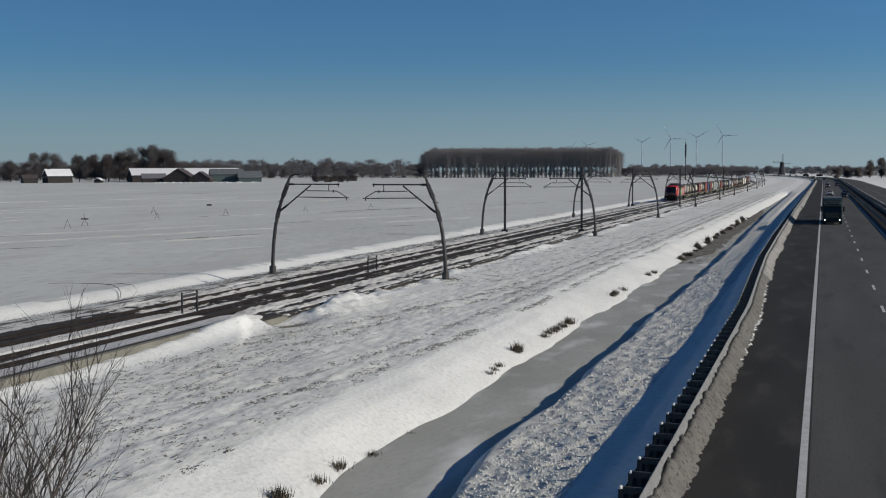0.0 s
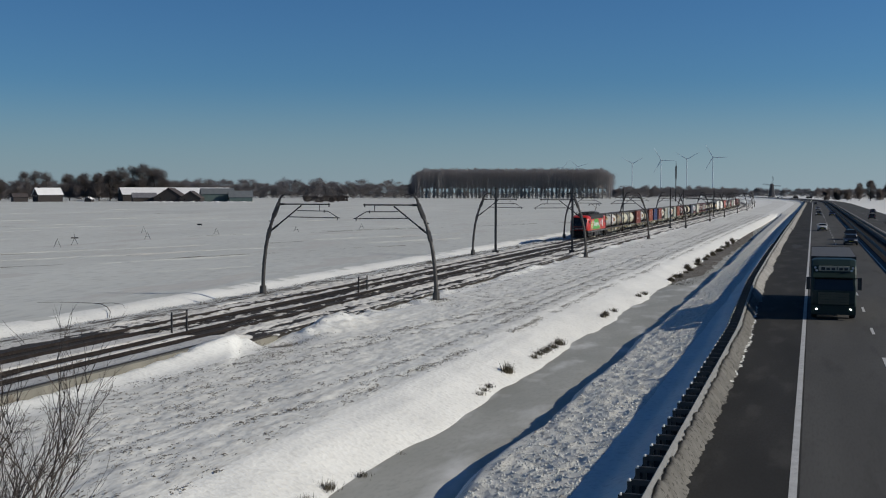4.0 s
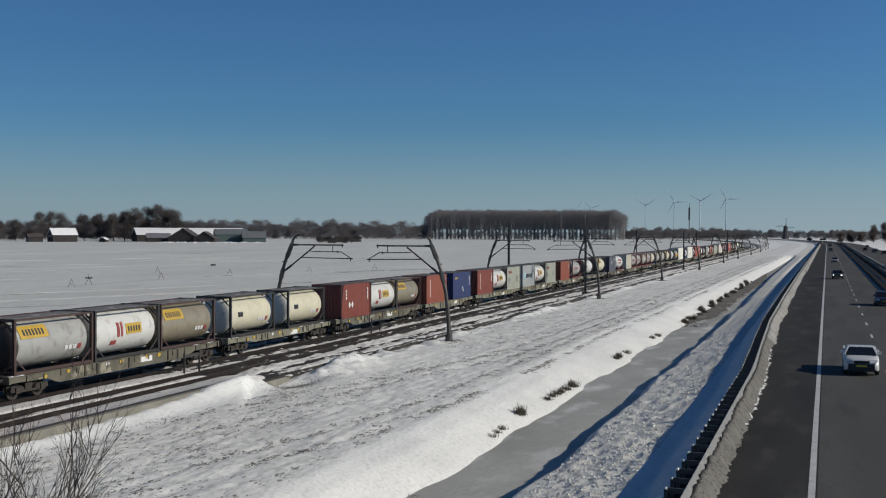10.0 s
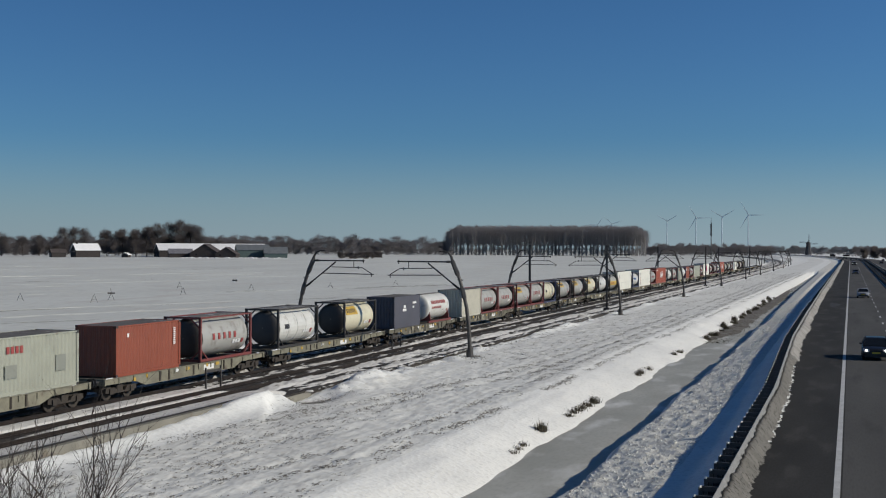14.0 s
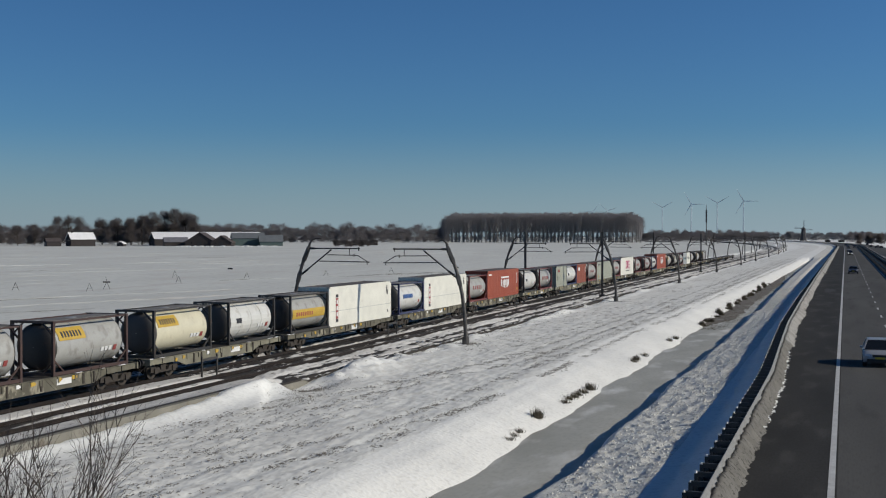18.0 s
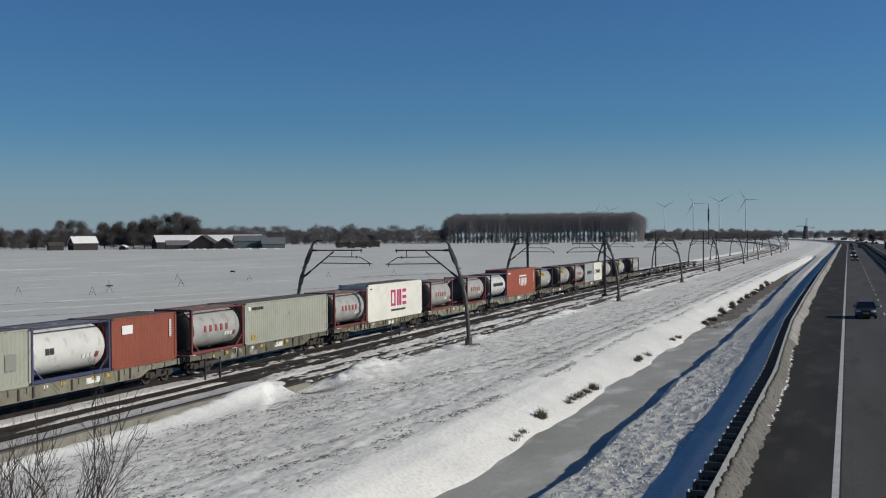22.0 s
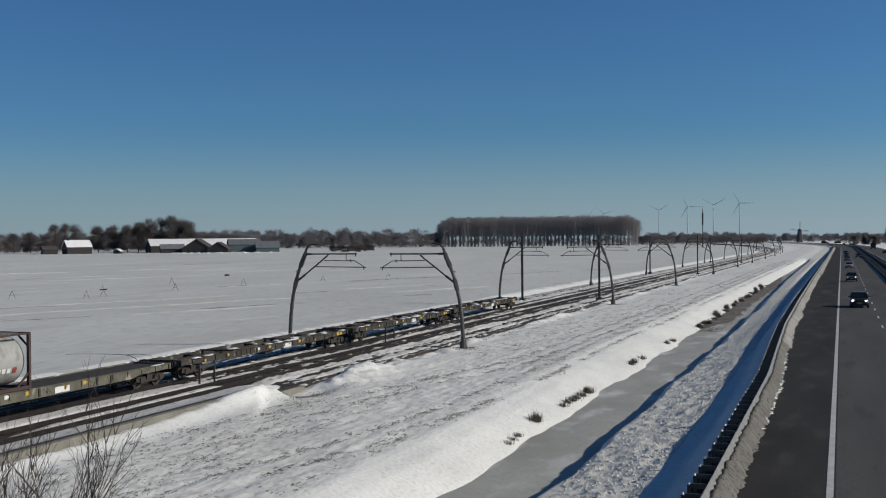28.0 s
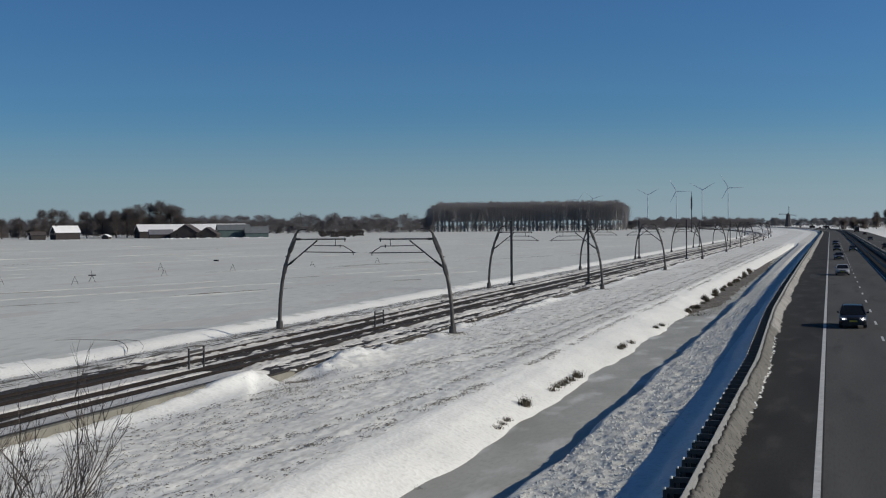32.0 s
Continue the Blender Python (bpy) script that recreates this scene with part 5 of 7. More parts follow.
    for y0 in (4.2, 6.9, 8.3, 10.5, 12.2, 13.2):
        cab.box(-0.95, -0.2, y0, y0 + 0.45, 3.94, 4.12)
        cab.box(0.25, 0.95, y0 + 0.25, y0 + 0.6, 3.94, 4.18)
    part("roof_cabinet", cab, BLACK, t)
    wires = Shape()
    for i in range(9):
        y0 = 3.4 + i * 1.15
        wires.tube([(-0.95, y0, 4.0), (-0.4, y0 + 0.25, 4.32), (0.5, y0 + 0.1, 4.3), (0.95, y0 + 0.4, 4.02)], 0.022, 5)
    part("roof_cable", wires, BLACK, t)
    rail_bar = Shape()
    for y in (4.6, 5.4, 6.9, 8.3, 8.7, 10.6, 10.9, 12.4):
        for x in (-0.75, 0.8):
            rail_bar.tube([(x, y, 3.92), (x, y, 4.28)], [0.07, 0.045], 8)
    part("insulator", rail_bar, BLACK, t)
    part("bus_bar", Shape().tube([(0.8, 4.4, 4.3), (0.8, 12.6, 4.3)], 0.03, 6).tube([(-0.75, 4.4, 4.3), (-0.75, 12.6, 4.3)], 0.03, 6), BLACK, t)
    for y, up, k in ((3.0, False, 1), (end - 3.0, True, -1)):
        pan = Shape()
        for x in (-0.45, 0.45):
            pan.beam((x, y - 0.6, 4.08), (x, y + 0.9, 4.08), 0.06, 0.06)
            for dy in (-0.5, 0.8):
                pan.tube([(x, y + dy, 3.88), (x, y + dy, 4.08)], 0.07, 8)
        pan.beam((-0.45, y - 0.5, 4.08), (0.45, y - 0.5, 4.08), 0.06, 0.06)
        pan.beam((-0.45, y + 0.8, 4.08), (0.45, y + 0.8, 4.08), 0.06, 0.06)
        p = part("pantograph", pan, BLACK, t, "raised black pantograph" if up else "folded black pantograph")
        knee, head = ((0, y + 1.5, 5.0), (0, y - 0.45, 5.52)) if up else ((0, y + 1.7, 4.22), (0, y - 0.6, 4.34))
        part("lower_arm", Shape().beam((0, y - 0.3, 4.1), knee, 0.1, 0.1), BLACK, p)
        part("upper_arm", Shape().beam((-0.12, knee[1], knee[2]), (-0.35, head[1], head[2]), 0.05, 0.05).beam((0.12, knee[1], knee[2]), (0.35, head[1], head[2]), 0.05, 0.05), BLACK, p)
        hd = Shape()
        for dy in (-0.2, 0.2):
            hd.tube([(-0.97, head[1] + dy, head[2] - 0.2), (-0.7, head[1] + dy, head[2] + 0.05), (0.7, head[1] + dy, head[2] + 0.05), (0.97, head[1] + dy, head[2] - 0.2)], 0.03, 6)
        hd.beam((-0.4, head[1] - 0.2, head[2]), (-0.4, head[1] + 0.2, head[2]), 0.04, 0.04).beam((0.4, head[1] - 0.2, head[2]), (0.4, head[1] + 0.2, head[2]), 0.04, 0.04)
        part("collector_head", hd, BLACK, p)
    part("horn", Shape().tube([(0.3, 1.6, 3.9), (0.3, 1.3, 3.92)], [0.03, 0.08], 8), ZINC, t)
    return t


mover(engine(), 0.0)

# ---- line masts: bowed pairs with their brackets, straight masts between ----
def bow_mast(left):
    """A bowed mast leaning over the track; its foot at the origin, its bracket towards +x (left row) or -x (right row)."""
    k = 1 if left else -1
    t = thing("catenary_mast", "dark bowed steel mast carrying a bracket over the track", "catenary mast", "catenary masts along the railway")
    pts = [(0, 0, 0.2), (0.02 * k, 0, 1.0), (0.10 * k, 0, 2.2), (0.28 * k, 0, 3.6), (0.58 * k, 0, 4.9), (0.95 * k, 0, 6.0), (1.38 * k, 0, 7.0), (1.55 * k, 0, 7.45)]
    part("mast", Shape().tube(pts, [0.15, 0.15, 0.145, 0.14, 0.13, 0.125, 0.11, 0.08], 10), MASTS, t)
    part("cap_arm", Shape().tube([(1.42 * k, 0, 7.25), (1.7 * k, 0, 7.62), (2.05 * k, 0, 7.74), (2.45 * k, 0, 7.72)], [0.09, 0.07, 0.05, 0.04], 8), MASTS, t)
    part("foot", Shape().tube([(0, 0, -0.5), (0, 0, 0.45)], [0.30, 0.26], 12), MASTS, t, "thick steel foot")
    part("head_plate", Shape().tube([(0.90 * k, 0, 5.85), (1.02 * k, 0, 6.1), (1.36 * k, 0, 6.9), (1.46 * k, 0, 7.2)], [0.13, 0.19, 0.17, 0.10], 6), MASTS, t, "thickened head of the mast")
    part("bracket_plate", Shape().tube([(0.40 * k, 0, 4.15), (0.46 * k, 0, 4.35), (0.60 * k, 0, 4.9), (0.68 * k, 0, 5.15)], [0.13, 0.18, 0.18, 0.13], 6), MASTS, t)
    b = part("bracket", Shape().tube([(0.62 * k, 0, 4.75), (3.35 * k, 0, 6.85)], 0.06, 8).tube([(1.2 * k, 0, 6.95), (5.8 * k, 0, 6.95)], 0.055, 8), MASTS, t, "slanting tube bracket")
    part("registration_tube", Shape().tube([(2.1 * k, 0, 5.95), (6.6 * k, 0, 5.9)], 0.042, 6), MASTS, b)
    part("steady_arm", Shape().tube([(3.0 * k, 0, 6.45), (5.6 * k, 0, 6.42), (6.4 * k, 0, 5.95)], 0.038, 6).tube([(6.4 * k, 0, 5.95), (6.4 * k, 0, 5.7)], 0.035, 6).tube([(4.9 * k, 0, 6.95), (4.9 * k, 0, 6.4)], 0.03, 6).tube([(5.7 * k, 0, 7.05), (5.7 * k, 0, 6.75)], 0.04, 6).tube([(5.3 * k, 0, 6.52), (5.3 * k, 0, 6.3)], 0.04, 6), MASTS, b)
    part("insulator", Shape().tube([(1.25 * k, 0, 6.95), (1.9 * k, 0, 6.95)], 0.085, 8), BLACK, b)
    part("insulator", Shape().tube([(0.85 * k, 0, 4.93), (1.35 * k, 0, 5.31)], 0.085, 8), BLACK, b)
    part("side_arm", Shape().tube([(0.55 * k, 0, 5.6), (1.0 * k, 0, 5.65)], 0.04, 6), MASTS, t)
    return t


MAST_LEFT, MAST_RIGHT = bow_mast(True), bow_mast(False)
FOOT = -0.62
SECTIONS = [84.6, 145.5, 204.0, 266.0, 330.0, 385.0, 452.0, 520.0, 585.0, 650.0, 715.0, 780.0]
for i, y in enumerate(SECTIONS):
    for ob, x, dy in ((MAST_LEFT, -41.75, 0.8), (MAST_RIGHT, -26.75, -0.8)):
        m = pose(*beside_rail(x, y + dy, FOOT))
        if i == 0:
            ob.matrix_basis = m
        else:
            copy_thing(ob, m)


def straight_mast(high):
    t = thing("straight_mast", "straight dark steel tension mast beside the track", "mast", "straight masts along the railway")
    part("mast", Shape().box(-0.12, 0.12, -0.15, -0.11, 0, high).box(-0.12, 0.12, 0.11, 0.15, 0, high).box(-0.03, 0.03, -0.11, 0.11, 0, high), MASTS, t)
    part("foot", Shape().box(-0.35, 0.35, -0.35, 0.35, -0.4, 0.3), MASTS, t)
    part("stay_plate", Shape().box(-0.14, 0.14, -0.17, 0.17, high - 1.2, high - 0.8).tube([(0.0, 0, high), (0.0, 0, high + 0.4)], 0.03, 6), MASTS, t)
    return t


straight = straight_mast(8.4)
straight.matrix_basis = pose(*beside_rail(-39.3, 148.5, -0.6))
for x, y in ((-30.0, 152.5), (-41.4, 270.0), (-29.6, 260.0), (-40.5, 392.0), (-29.6, 378.0)):
    copy_thing(straight, pose(*beside_rail(x, y, -0.6)))

# ---- verge: gritty snow strip, crash barriers, median ----
def ragged(name, x0, x1, y0, y1, base, high, seed, material, label, rough=0.16, step=0.3, swing=verge_bend):
    """A heaped strip with a frayed edge towards +x."""
    s = Shape()
    n = int((y1 - y0) / step)
    ys = np.linspace(y0, y1, n + 1)
    jag = np.random.RandomState(seed).uniform(-1, 1, n + 1) * rough * 0.6
    fray = jag + smooth_noise(ys * 0.13, ys * 0 + seed, seed) * rough * 1.2 + smooth_noise(ys * 1.3, ys * 0 + seed, seed + 1) * rough * 0.7 + smooth_noise(ys * 2.9, ys * 0, seed + 2) * rough * 0.45
    tops = high * (0.95 + 0.12 * smooth_noise(ys * 0.8, ys * 0 + 2, seed + 3))
    for y, f, h in zip(ys, fray, tops):
        b = swing(float(y))
        e = x1 + f
        w = e - x0
        for k, z in ((0.0, 0.0), (0.03, h), (0.28, h * 0.88), (0.58, h * 0.5), (0.86, h * 0.14), (1.0, 0.0)):
            s.v.append((x0 + w * k + b, float(y), base + max(0.0, z) * (1 if k in (0, 1) else 1 + 0.2 * float(smooth_noise(np.array(y * 3.1 + k * 7), np.array(k * 9.0), seed)))))
    for i in range(n):
        for k in range(5):
            a = i * 6 + k
            s.f.append((a, a + 1, a + 7, a + 6))
    s.f += [tuple(range(5, -1, -1)), tuple(n * 6 + k for k in range(6))]
    s.smooth = True
    return solid(name, s, material, label, "snow", kind="structure")


PALEGRIT = surface("pale_gritty_snow", (0.24, 0.23, 0.21), (0.34, 0.33, 0.305), 0.6, 0.9, 0, 0.6, 5.0, spots=(0.14, 0.13, 0.115), spot_scale=2.0, spot_cut=0.58)
ragged("verge_snow", -3.38, -2.88, 20, 82, -0.005, 0.56, 31, DIRTY, "grey gritty ridge of ploughed snow along the asphalt", 0.09, 0.14)
ragged("verge_snow_middle", -3.38, -2.72, 81.6, 240, -0.005, 0.56, 33, PALEGRIT, "pale gritty ridge of ploughed snow along the asphalt", 0.09, 0.3)
ragged("verge_snow_far", -3.38, -2.62, 239, 900, -0.005, 0.56, 37, PALEGRIT, "pale gritty ridge of ploughed snow along the asphalt far off", 0.14, 2.0)
ragged("verge_fringe", -3.1, -2.93, 46, 78, 0.0, 0.03, 41, SNOW, "thin fringe of clean snow on the asphalt edge", 0.13, 0.14)
# dark soil, taken nearly to black: the barriers' shade is in its colour
SHADESOIL = surface("shade_dark_verge_soil", (0.018, 0.016, 0.014), (0.035, 0.031, 0.027), 2.0, 0.95, 0, 0.5, 20.0, gloss=0.1)
BARRIER = surface("weathered_zinc", (0.26, 0.26, 0.25), (0.19, 0.19, 0.18), 1.5, 0.7, 0, 0.05, 20.0)
solid("barrier_strip", ribbon(-4.3, -3.4, 0.0, 10, 900, 8, 0.12, verge_bend), SHADESOIL, "bare soil under the crash barrier, darkened for its shade", "soil", kind="structure")


def crash_barrier(x, y0, y1, pitch, post_side, label, far=False, steel=None, swing=bend):
    """A steel guard rail: a folded beam on deep spacers and posts, in bays."""
    t = thing("crash_barrier", label, "crash barrier")
    s = Shape()
    prof = [(0.0, 0.26), (0.02, 0.28), (0.05, 0.47), (0.0, 0.53), (0.0, 0.59), (0.05, 0.65), (0.0, 0.72), (-0.03, 0.75), (-0.06, 0.72), (-0.03, 0.6), (-0.06, 0.47), (-0.02, 0.26)]
    n = max(2, int((y1 - y0) / (4.0 if not far else 20.0)))
    rings = []
    for i in range(n + 1):
        y = y0 + (y1 - y0) * i / n
        b = swing(y)
        rings.append([(x - post_side * px + b, y, pz) for px, pz in prof])
    s.rings(rings)
    part("beam", s, steel or BARRIER, t, "folded steel beam")
    if not far:
        post = Shape().box(-0.05, 0.05, -0.04, 0.04, -0.3, 0.66).mesh("post", MASTS)
        arm = Shape().box(*sorted((0.0, -post_side * 0.56)), -0.035, 0.035, 0.56, 0.70).mesh("spacer", MASTS)
        cap = Shape()
        cap.rings([[(0.055 * math.cos(a) * k, 0.075 * math.sin(a) * k, z) for a in [j * math.tau / 8 for j in range(8)]] for k, z in ((1, 0.66), (0.9, 0.69), (0.5, 0.715))])
        cap.smooth = True
        cap = cap.mesh("snow_cap", SNOW)
        m = int((y1 - y0) / pitch)
        r = random.Random(5)
        for i in range(m):
            y = y0 + pitch * i
            p = part("post", post, None, t)
            p.location = (x + post_side * 0.56 + swing(y), y, 0)
            part("spacer", arm, None, t).location = (x + post_side * 0.56 + swing(y), y, 0)
            q = part("snow_cap", cap, None, t)
            q.matrix_basis = pose(*(x + post_side * 0.56 + swing(y), y, 0)) @ Matrix.Diagonal((r.uniform(0.7, 1.1), r.uniform(0.6, 1.5), 1, 1))
    return t


crash_barrier(-3.42, 22.0, 160.0, 1.33, -1, "zinc-grey crash barrier on posts with snow caps beside the hard shoulder", swing=verge_bend)
crash_barrier(-3.42, 160.0, 900.0, 1.33, -1, "zinc-grey crash barrier running on beside the hard shoulder", True, swing=verge_bend)
# median beams: shade on their left faces is painted as darker steel
crash_barrier(7.75, 100.0, 900.0, 4.0, 1, "crash barrier along the motorway median, shade put into its dark colour", True, BLACK)
crash_barrier(10.9, 100.0, 900.0, 4.0, -1, "crash barrier along the far side of the median, coloured dark for shade", True, MASTS)
solid("median_strip", ribbon(7.26, 11.58, 0.03, 60, 1200, 10, 0.2), SHADESOIL, "dark soil strip with the median barrier's shade in its colour", "soil", kind="structure")
ragged("median_snow", 9.9, 11.5, 60, 1200, 0.02, 0.40, 51, DIRTY, "gritty snow ridge on the motorway median", 0.25, 2.0, bend)

# a patch of old repair and skid marks on the hard shoulder, a drain grid
stain = Shape()
ring = [(1 + 0.18 * math.sin(3 * a + 1) + 0.1 * math.sin(7 * a)) for a in [k * math.tau / 28 for k in range(28)]]
stain.rings([[(-2.0 + 0.7 * q * math.cos(k * math.tau / 28), 167 + 5.5 * q * math.sin(k * math.tau / 28), z) for k, q in enumerate(ring)] for z in (0.002, 0.006)])
solid("asphalt_patch", stain, surface("oil_stained_asphalt", (0.022, 0.021, 0.02), (0.03, 0.029, 0.027), 1.0, 0.85, 0, 0.2, 40.0), "darker repaired patch in the hard shoulder", "road patch", kind="structure")

# ---- snow lying on the track bed, the concrete edge, stands beside the track ----
BED = HEAD - 0.22
tx = spread((-39.4, -28.5, 0.10))
ty = spread((22, 64, 0.25), (64, 120, 0.35), (120, 220, 0.8), (220, 420, 2.5), (420, 1100, 12))
ax, ay = np.meshgrid(tx, ty)
NEARBAND = np.array([(-39.4, 0.03), (-38.6, 0.0), (-38.0, -0.03), (-37.75, -0.10), (-35.35, -0.12), (-35.15, 0.08), (-34.8, 0.16), (-33.75, 0.16), (-33.55, -0.10), (-32.75, -0.10), (-32.6, 0.13), (-32.2, 0.13), (-32.05, -0.10), (-31.25, -0.10), (-31.05, 0.16), (-29.6, 0.30), (-29.04, 0.385), (-28.98, 0.36), (-28.9, -0.1), (-28.5, -0.1)])
FARBAND = np.array([(-39.4, 0.03), (-38.4, 0.0), (-37.8, -0.05), (-37.2, -0.06), (-36.9, 0.03), (-35.9, 0.03), (-35.6, -0.08), (-34.7, -0.08), (-34.4, 0.02), (-33.7, 0.02), (-33.4, -0.08), (-31.7, -0.08), (-31.4, 0.03), (-30.6, 0.05), (-30.3, -0.06), (-29.8, -0.06), (-29.6, 0.03), (-29.1, 0.03), (-28.9, -0.08), (-28.5, -0.08)])
hn, hf = np.interp(ax, NEARBAND[:, 0], NEARBAND[:, 1]), np.interp(ax, FARBAND[:, 0], FARBAND[:, 1])
blend = np.clip((ay - 56.5 - 1.5 * smooth_noise(ax * 0.7, ay * 0.2, 63)) / 2.5, 0, 1)
plate_gap = np.exp(-((ay - 59.0) / 1.5) ** 2) * np.clip((ax + 34.4) / 1, 0, 1)
wig = 0.045 * smooth_noise(ax * 1.3, ay * 0.16, 61) + 0.045 * smooth_noise(ax * 3.2, ay * 0.7, 62) + 0.03 * smooth_noise(ax * 5.0, ay * 1.9, 65) + 0.03 * smooth_noise(ax * 0.4, ay * 0.12, 64)
h = hn * (1 - blend) + hf * blend + wig * (0.35 + 0.75 * blend) - 0.12 * plate_gap
worn = np.clip((43.5 - ay) / 4, 0, 1)
h = h - worn * 0.24 * np.exp(-((ax + 32.4) / 0.5) ** 2) * (0.8 + 0.35 * smooth_noise(ax * 4.0, ay * 0.35, 67))
h = h + 0.05 * smooth_noise(ax * 6.5, ay * 0.9, 66) * (0.25 + 0.75 * blend)
h = h + blend * (0.022 + 0.075 * smooth_noise(ax * 8.5, ay * 2.6, 68))
h = h + np.interp(ay, (150, 260, 500), (0, 0.02, 0.045))
ab = np.array([rail_bend(float(v)) for v in ty])[:, None]
n1, n2 = len(tx), len(ty)
idx = np.arange(n1 * n2).reshape(n2, n1)
quads = np.stack([idx[:-1, :-1], idx[:-1, 1:], idx[1:, 1:], idx[1:, :-1]], -1).reshape(-1, 4)
ts = Shape()
ts.v = [tuple(p) for p in np.stack([ax + ab, ay, BED + h], -1).reshape(-1, 3)]
hmax = h.ravel()[quads].max(1)
ts.f = [tuple(int(i) for i in q) for q in quads[hmax > -0.02]]
ts.smooth = True
TRACKSNOW = surface("sooty_track_snow", (0.70, 0.695, 0.665), (0.54, 0.53, 0.505), 0.7, 0.85, 0, 0.6, 7.0, spots=(0.22, 0.205, 0.18), spot_scale=2.6, spot_cut=0.61, stretch=(1.3, 0.35, 1), bump_far=0.05)
solid("track_snow", ts, TRACKSNOW, "ragged sooty snow strips lying between and beside the rails", "snow", kind="structure")

edge = thing("concrete_edge", "low beige concrete edge wall along the track", "wall", kind="structure")
for i in range(9):
    y = 19 + 4.0 * i
    part("edge_block", Shape().box(-28.98, -28.62, y, y + 3.985, -1.2, -0.27), CONCRETE, edge)
# thin dark strip along the top of the wall
part("dark_top_strip", Shape().box(-29.02, -28.9, 19, 55, -0.27, -0.22), BLACK, edge)
part("end_block", Shape().box(-28.98, -28.62, 56.5, 60.4, -1.2, -0.72), CONCRETE, edge)


def stand(y, wide=0.85):
    t = thing("trackside_stand", "low dark two-post stand between the tracks", "trackside stand", "stands between the tracks")
    for yy in (0, wide):
        part("post", Shape().box(-0.045, 0.045, yy - 0.04, yy + 0.04, 0, 1.25), MASTS, t)
    part("cross_bar", Shape().box(-0.03, 0.03, 0.05, wide - 0.05, 0.95, 1.1), MASTS, t)
    t.matrix_basis = pose(-33.9, y, -0.62)


stand(57.9, 1.65)
stand(86.2, 1.85)

# ---- traffic ----
TRAFFIC = []  # (vehicle, lane, passing points (seconds, y))


def on_road(lane, points, t):
    (t0, y0), (t1, y1) = points[0], points[-1]
    if t <= t0:
        (ta, ya), (tb, yb) = points[0], points[1]
    elif t >= t1:
        (ta, ya), (tb, yb) = points[-2], points[-1]
    else:
        i = max(k for k in range(len(points) - 1) if points[k][0] <= t)
        (ta, ya), (tb, yb) = points[i], points[i + 1]
    y = ya + (yb - ya) * (t - ta) / (tb - ta)
    slope = (bend(y + 3) - bend(y - 3)) / 6
    away = yb > ya
    return pose(lane + bend(y), y, 0.012, 0, 0, -math.degrees(math.atan(slope)) + (180 if away else 0))


def car_paint(name, c, rough=0.34):
    m = surface(name, c, tuple(v * 0.92 for v in c), 1.0, rough, 0.1, 0, 60.0)
    m.node_tree.nodes["Principled BSDF"].inputs["Coat Weight"].default_value = 0.15
    return m


C_BLACK, C_WHITE, C_SILVER = car_paint("black_car_paint", (0.014, 0.014, 0.017)), car_paint("white_car_paint", (0.72, 0.72, 0.70)), car_paint("silver_car_paint", (0.33, 0.34, 0.36))
C_NAVY, C_GREY, C_GREEN = car_paint("navy_car_paint", (0.02, 0.025, 0.05)), car_paint("grey_car_paint", (0.09, 0.09, 0.10)), car_paint("green_lorry_paint", (0.005, 0.022, 0.017), 0.6)
HEADGLASS = glassy("lamp_glass", (0.55, 0.56, 0.58), 0.08)
TAIL = glassy("tail_lamp_glass", (0.35, 0.01, 0.01), 0.15)
RIM = surface("wheel_rim", (0.28, 0.28, 0.29), (0.36, 0.36, 0.37), 6.0, 0.35, 0.8)
PLATE = surface("number_plate", (0.65, 0.48, 0.05), (0.6, 0.44, 0.05), 5.0, 0.5)


def wheel(parent, x, y, r=0.33, w=0.22):
    s = 1 if x > 0 else -1
    tyre = Shape()
    tyre.rings([[(x + dx, y + rr * math.cos(a), r + rr * math.sin(a)) for a in [k * math.tau / 20 for k in range(20)]] for dx, rr in ((-w / 2, r * 0.72), (-w / 2, r * 0.95), (-w / 3, r), (w / 3, r), (w / 2, r * 0.95), (w / 2, r * 0.72))], caps=False)
    o = part("wheel", tyre, RUBBER, parent)
    rim = Shape().tube([(x + s * w * 0.30, y, r), (x + s * w * 0.44, y, r)], r * 0.72, 14)
    part("rim", rim, RIM, o)


def across(outline, slices):
    """Rings of a long-section outline (y, z), drawn in at the flanks: slices of (x, inset, drop, from height)."""
    ys = [p[0] for p in outline]
    mid, zmax = (min(ys) + max(ys)) / 2, max(p[1] for p in outline)
    return [[(x, y + (inset if y < mid else -inset) * (abs(y - mid) / (mid - min(ys))), z - drop * max(0.0, (z - z0) / (zmax - z0 + 1e-6))) for y, z in outline] for x, inset, drop, z0 in slices]


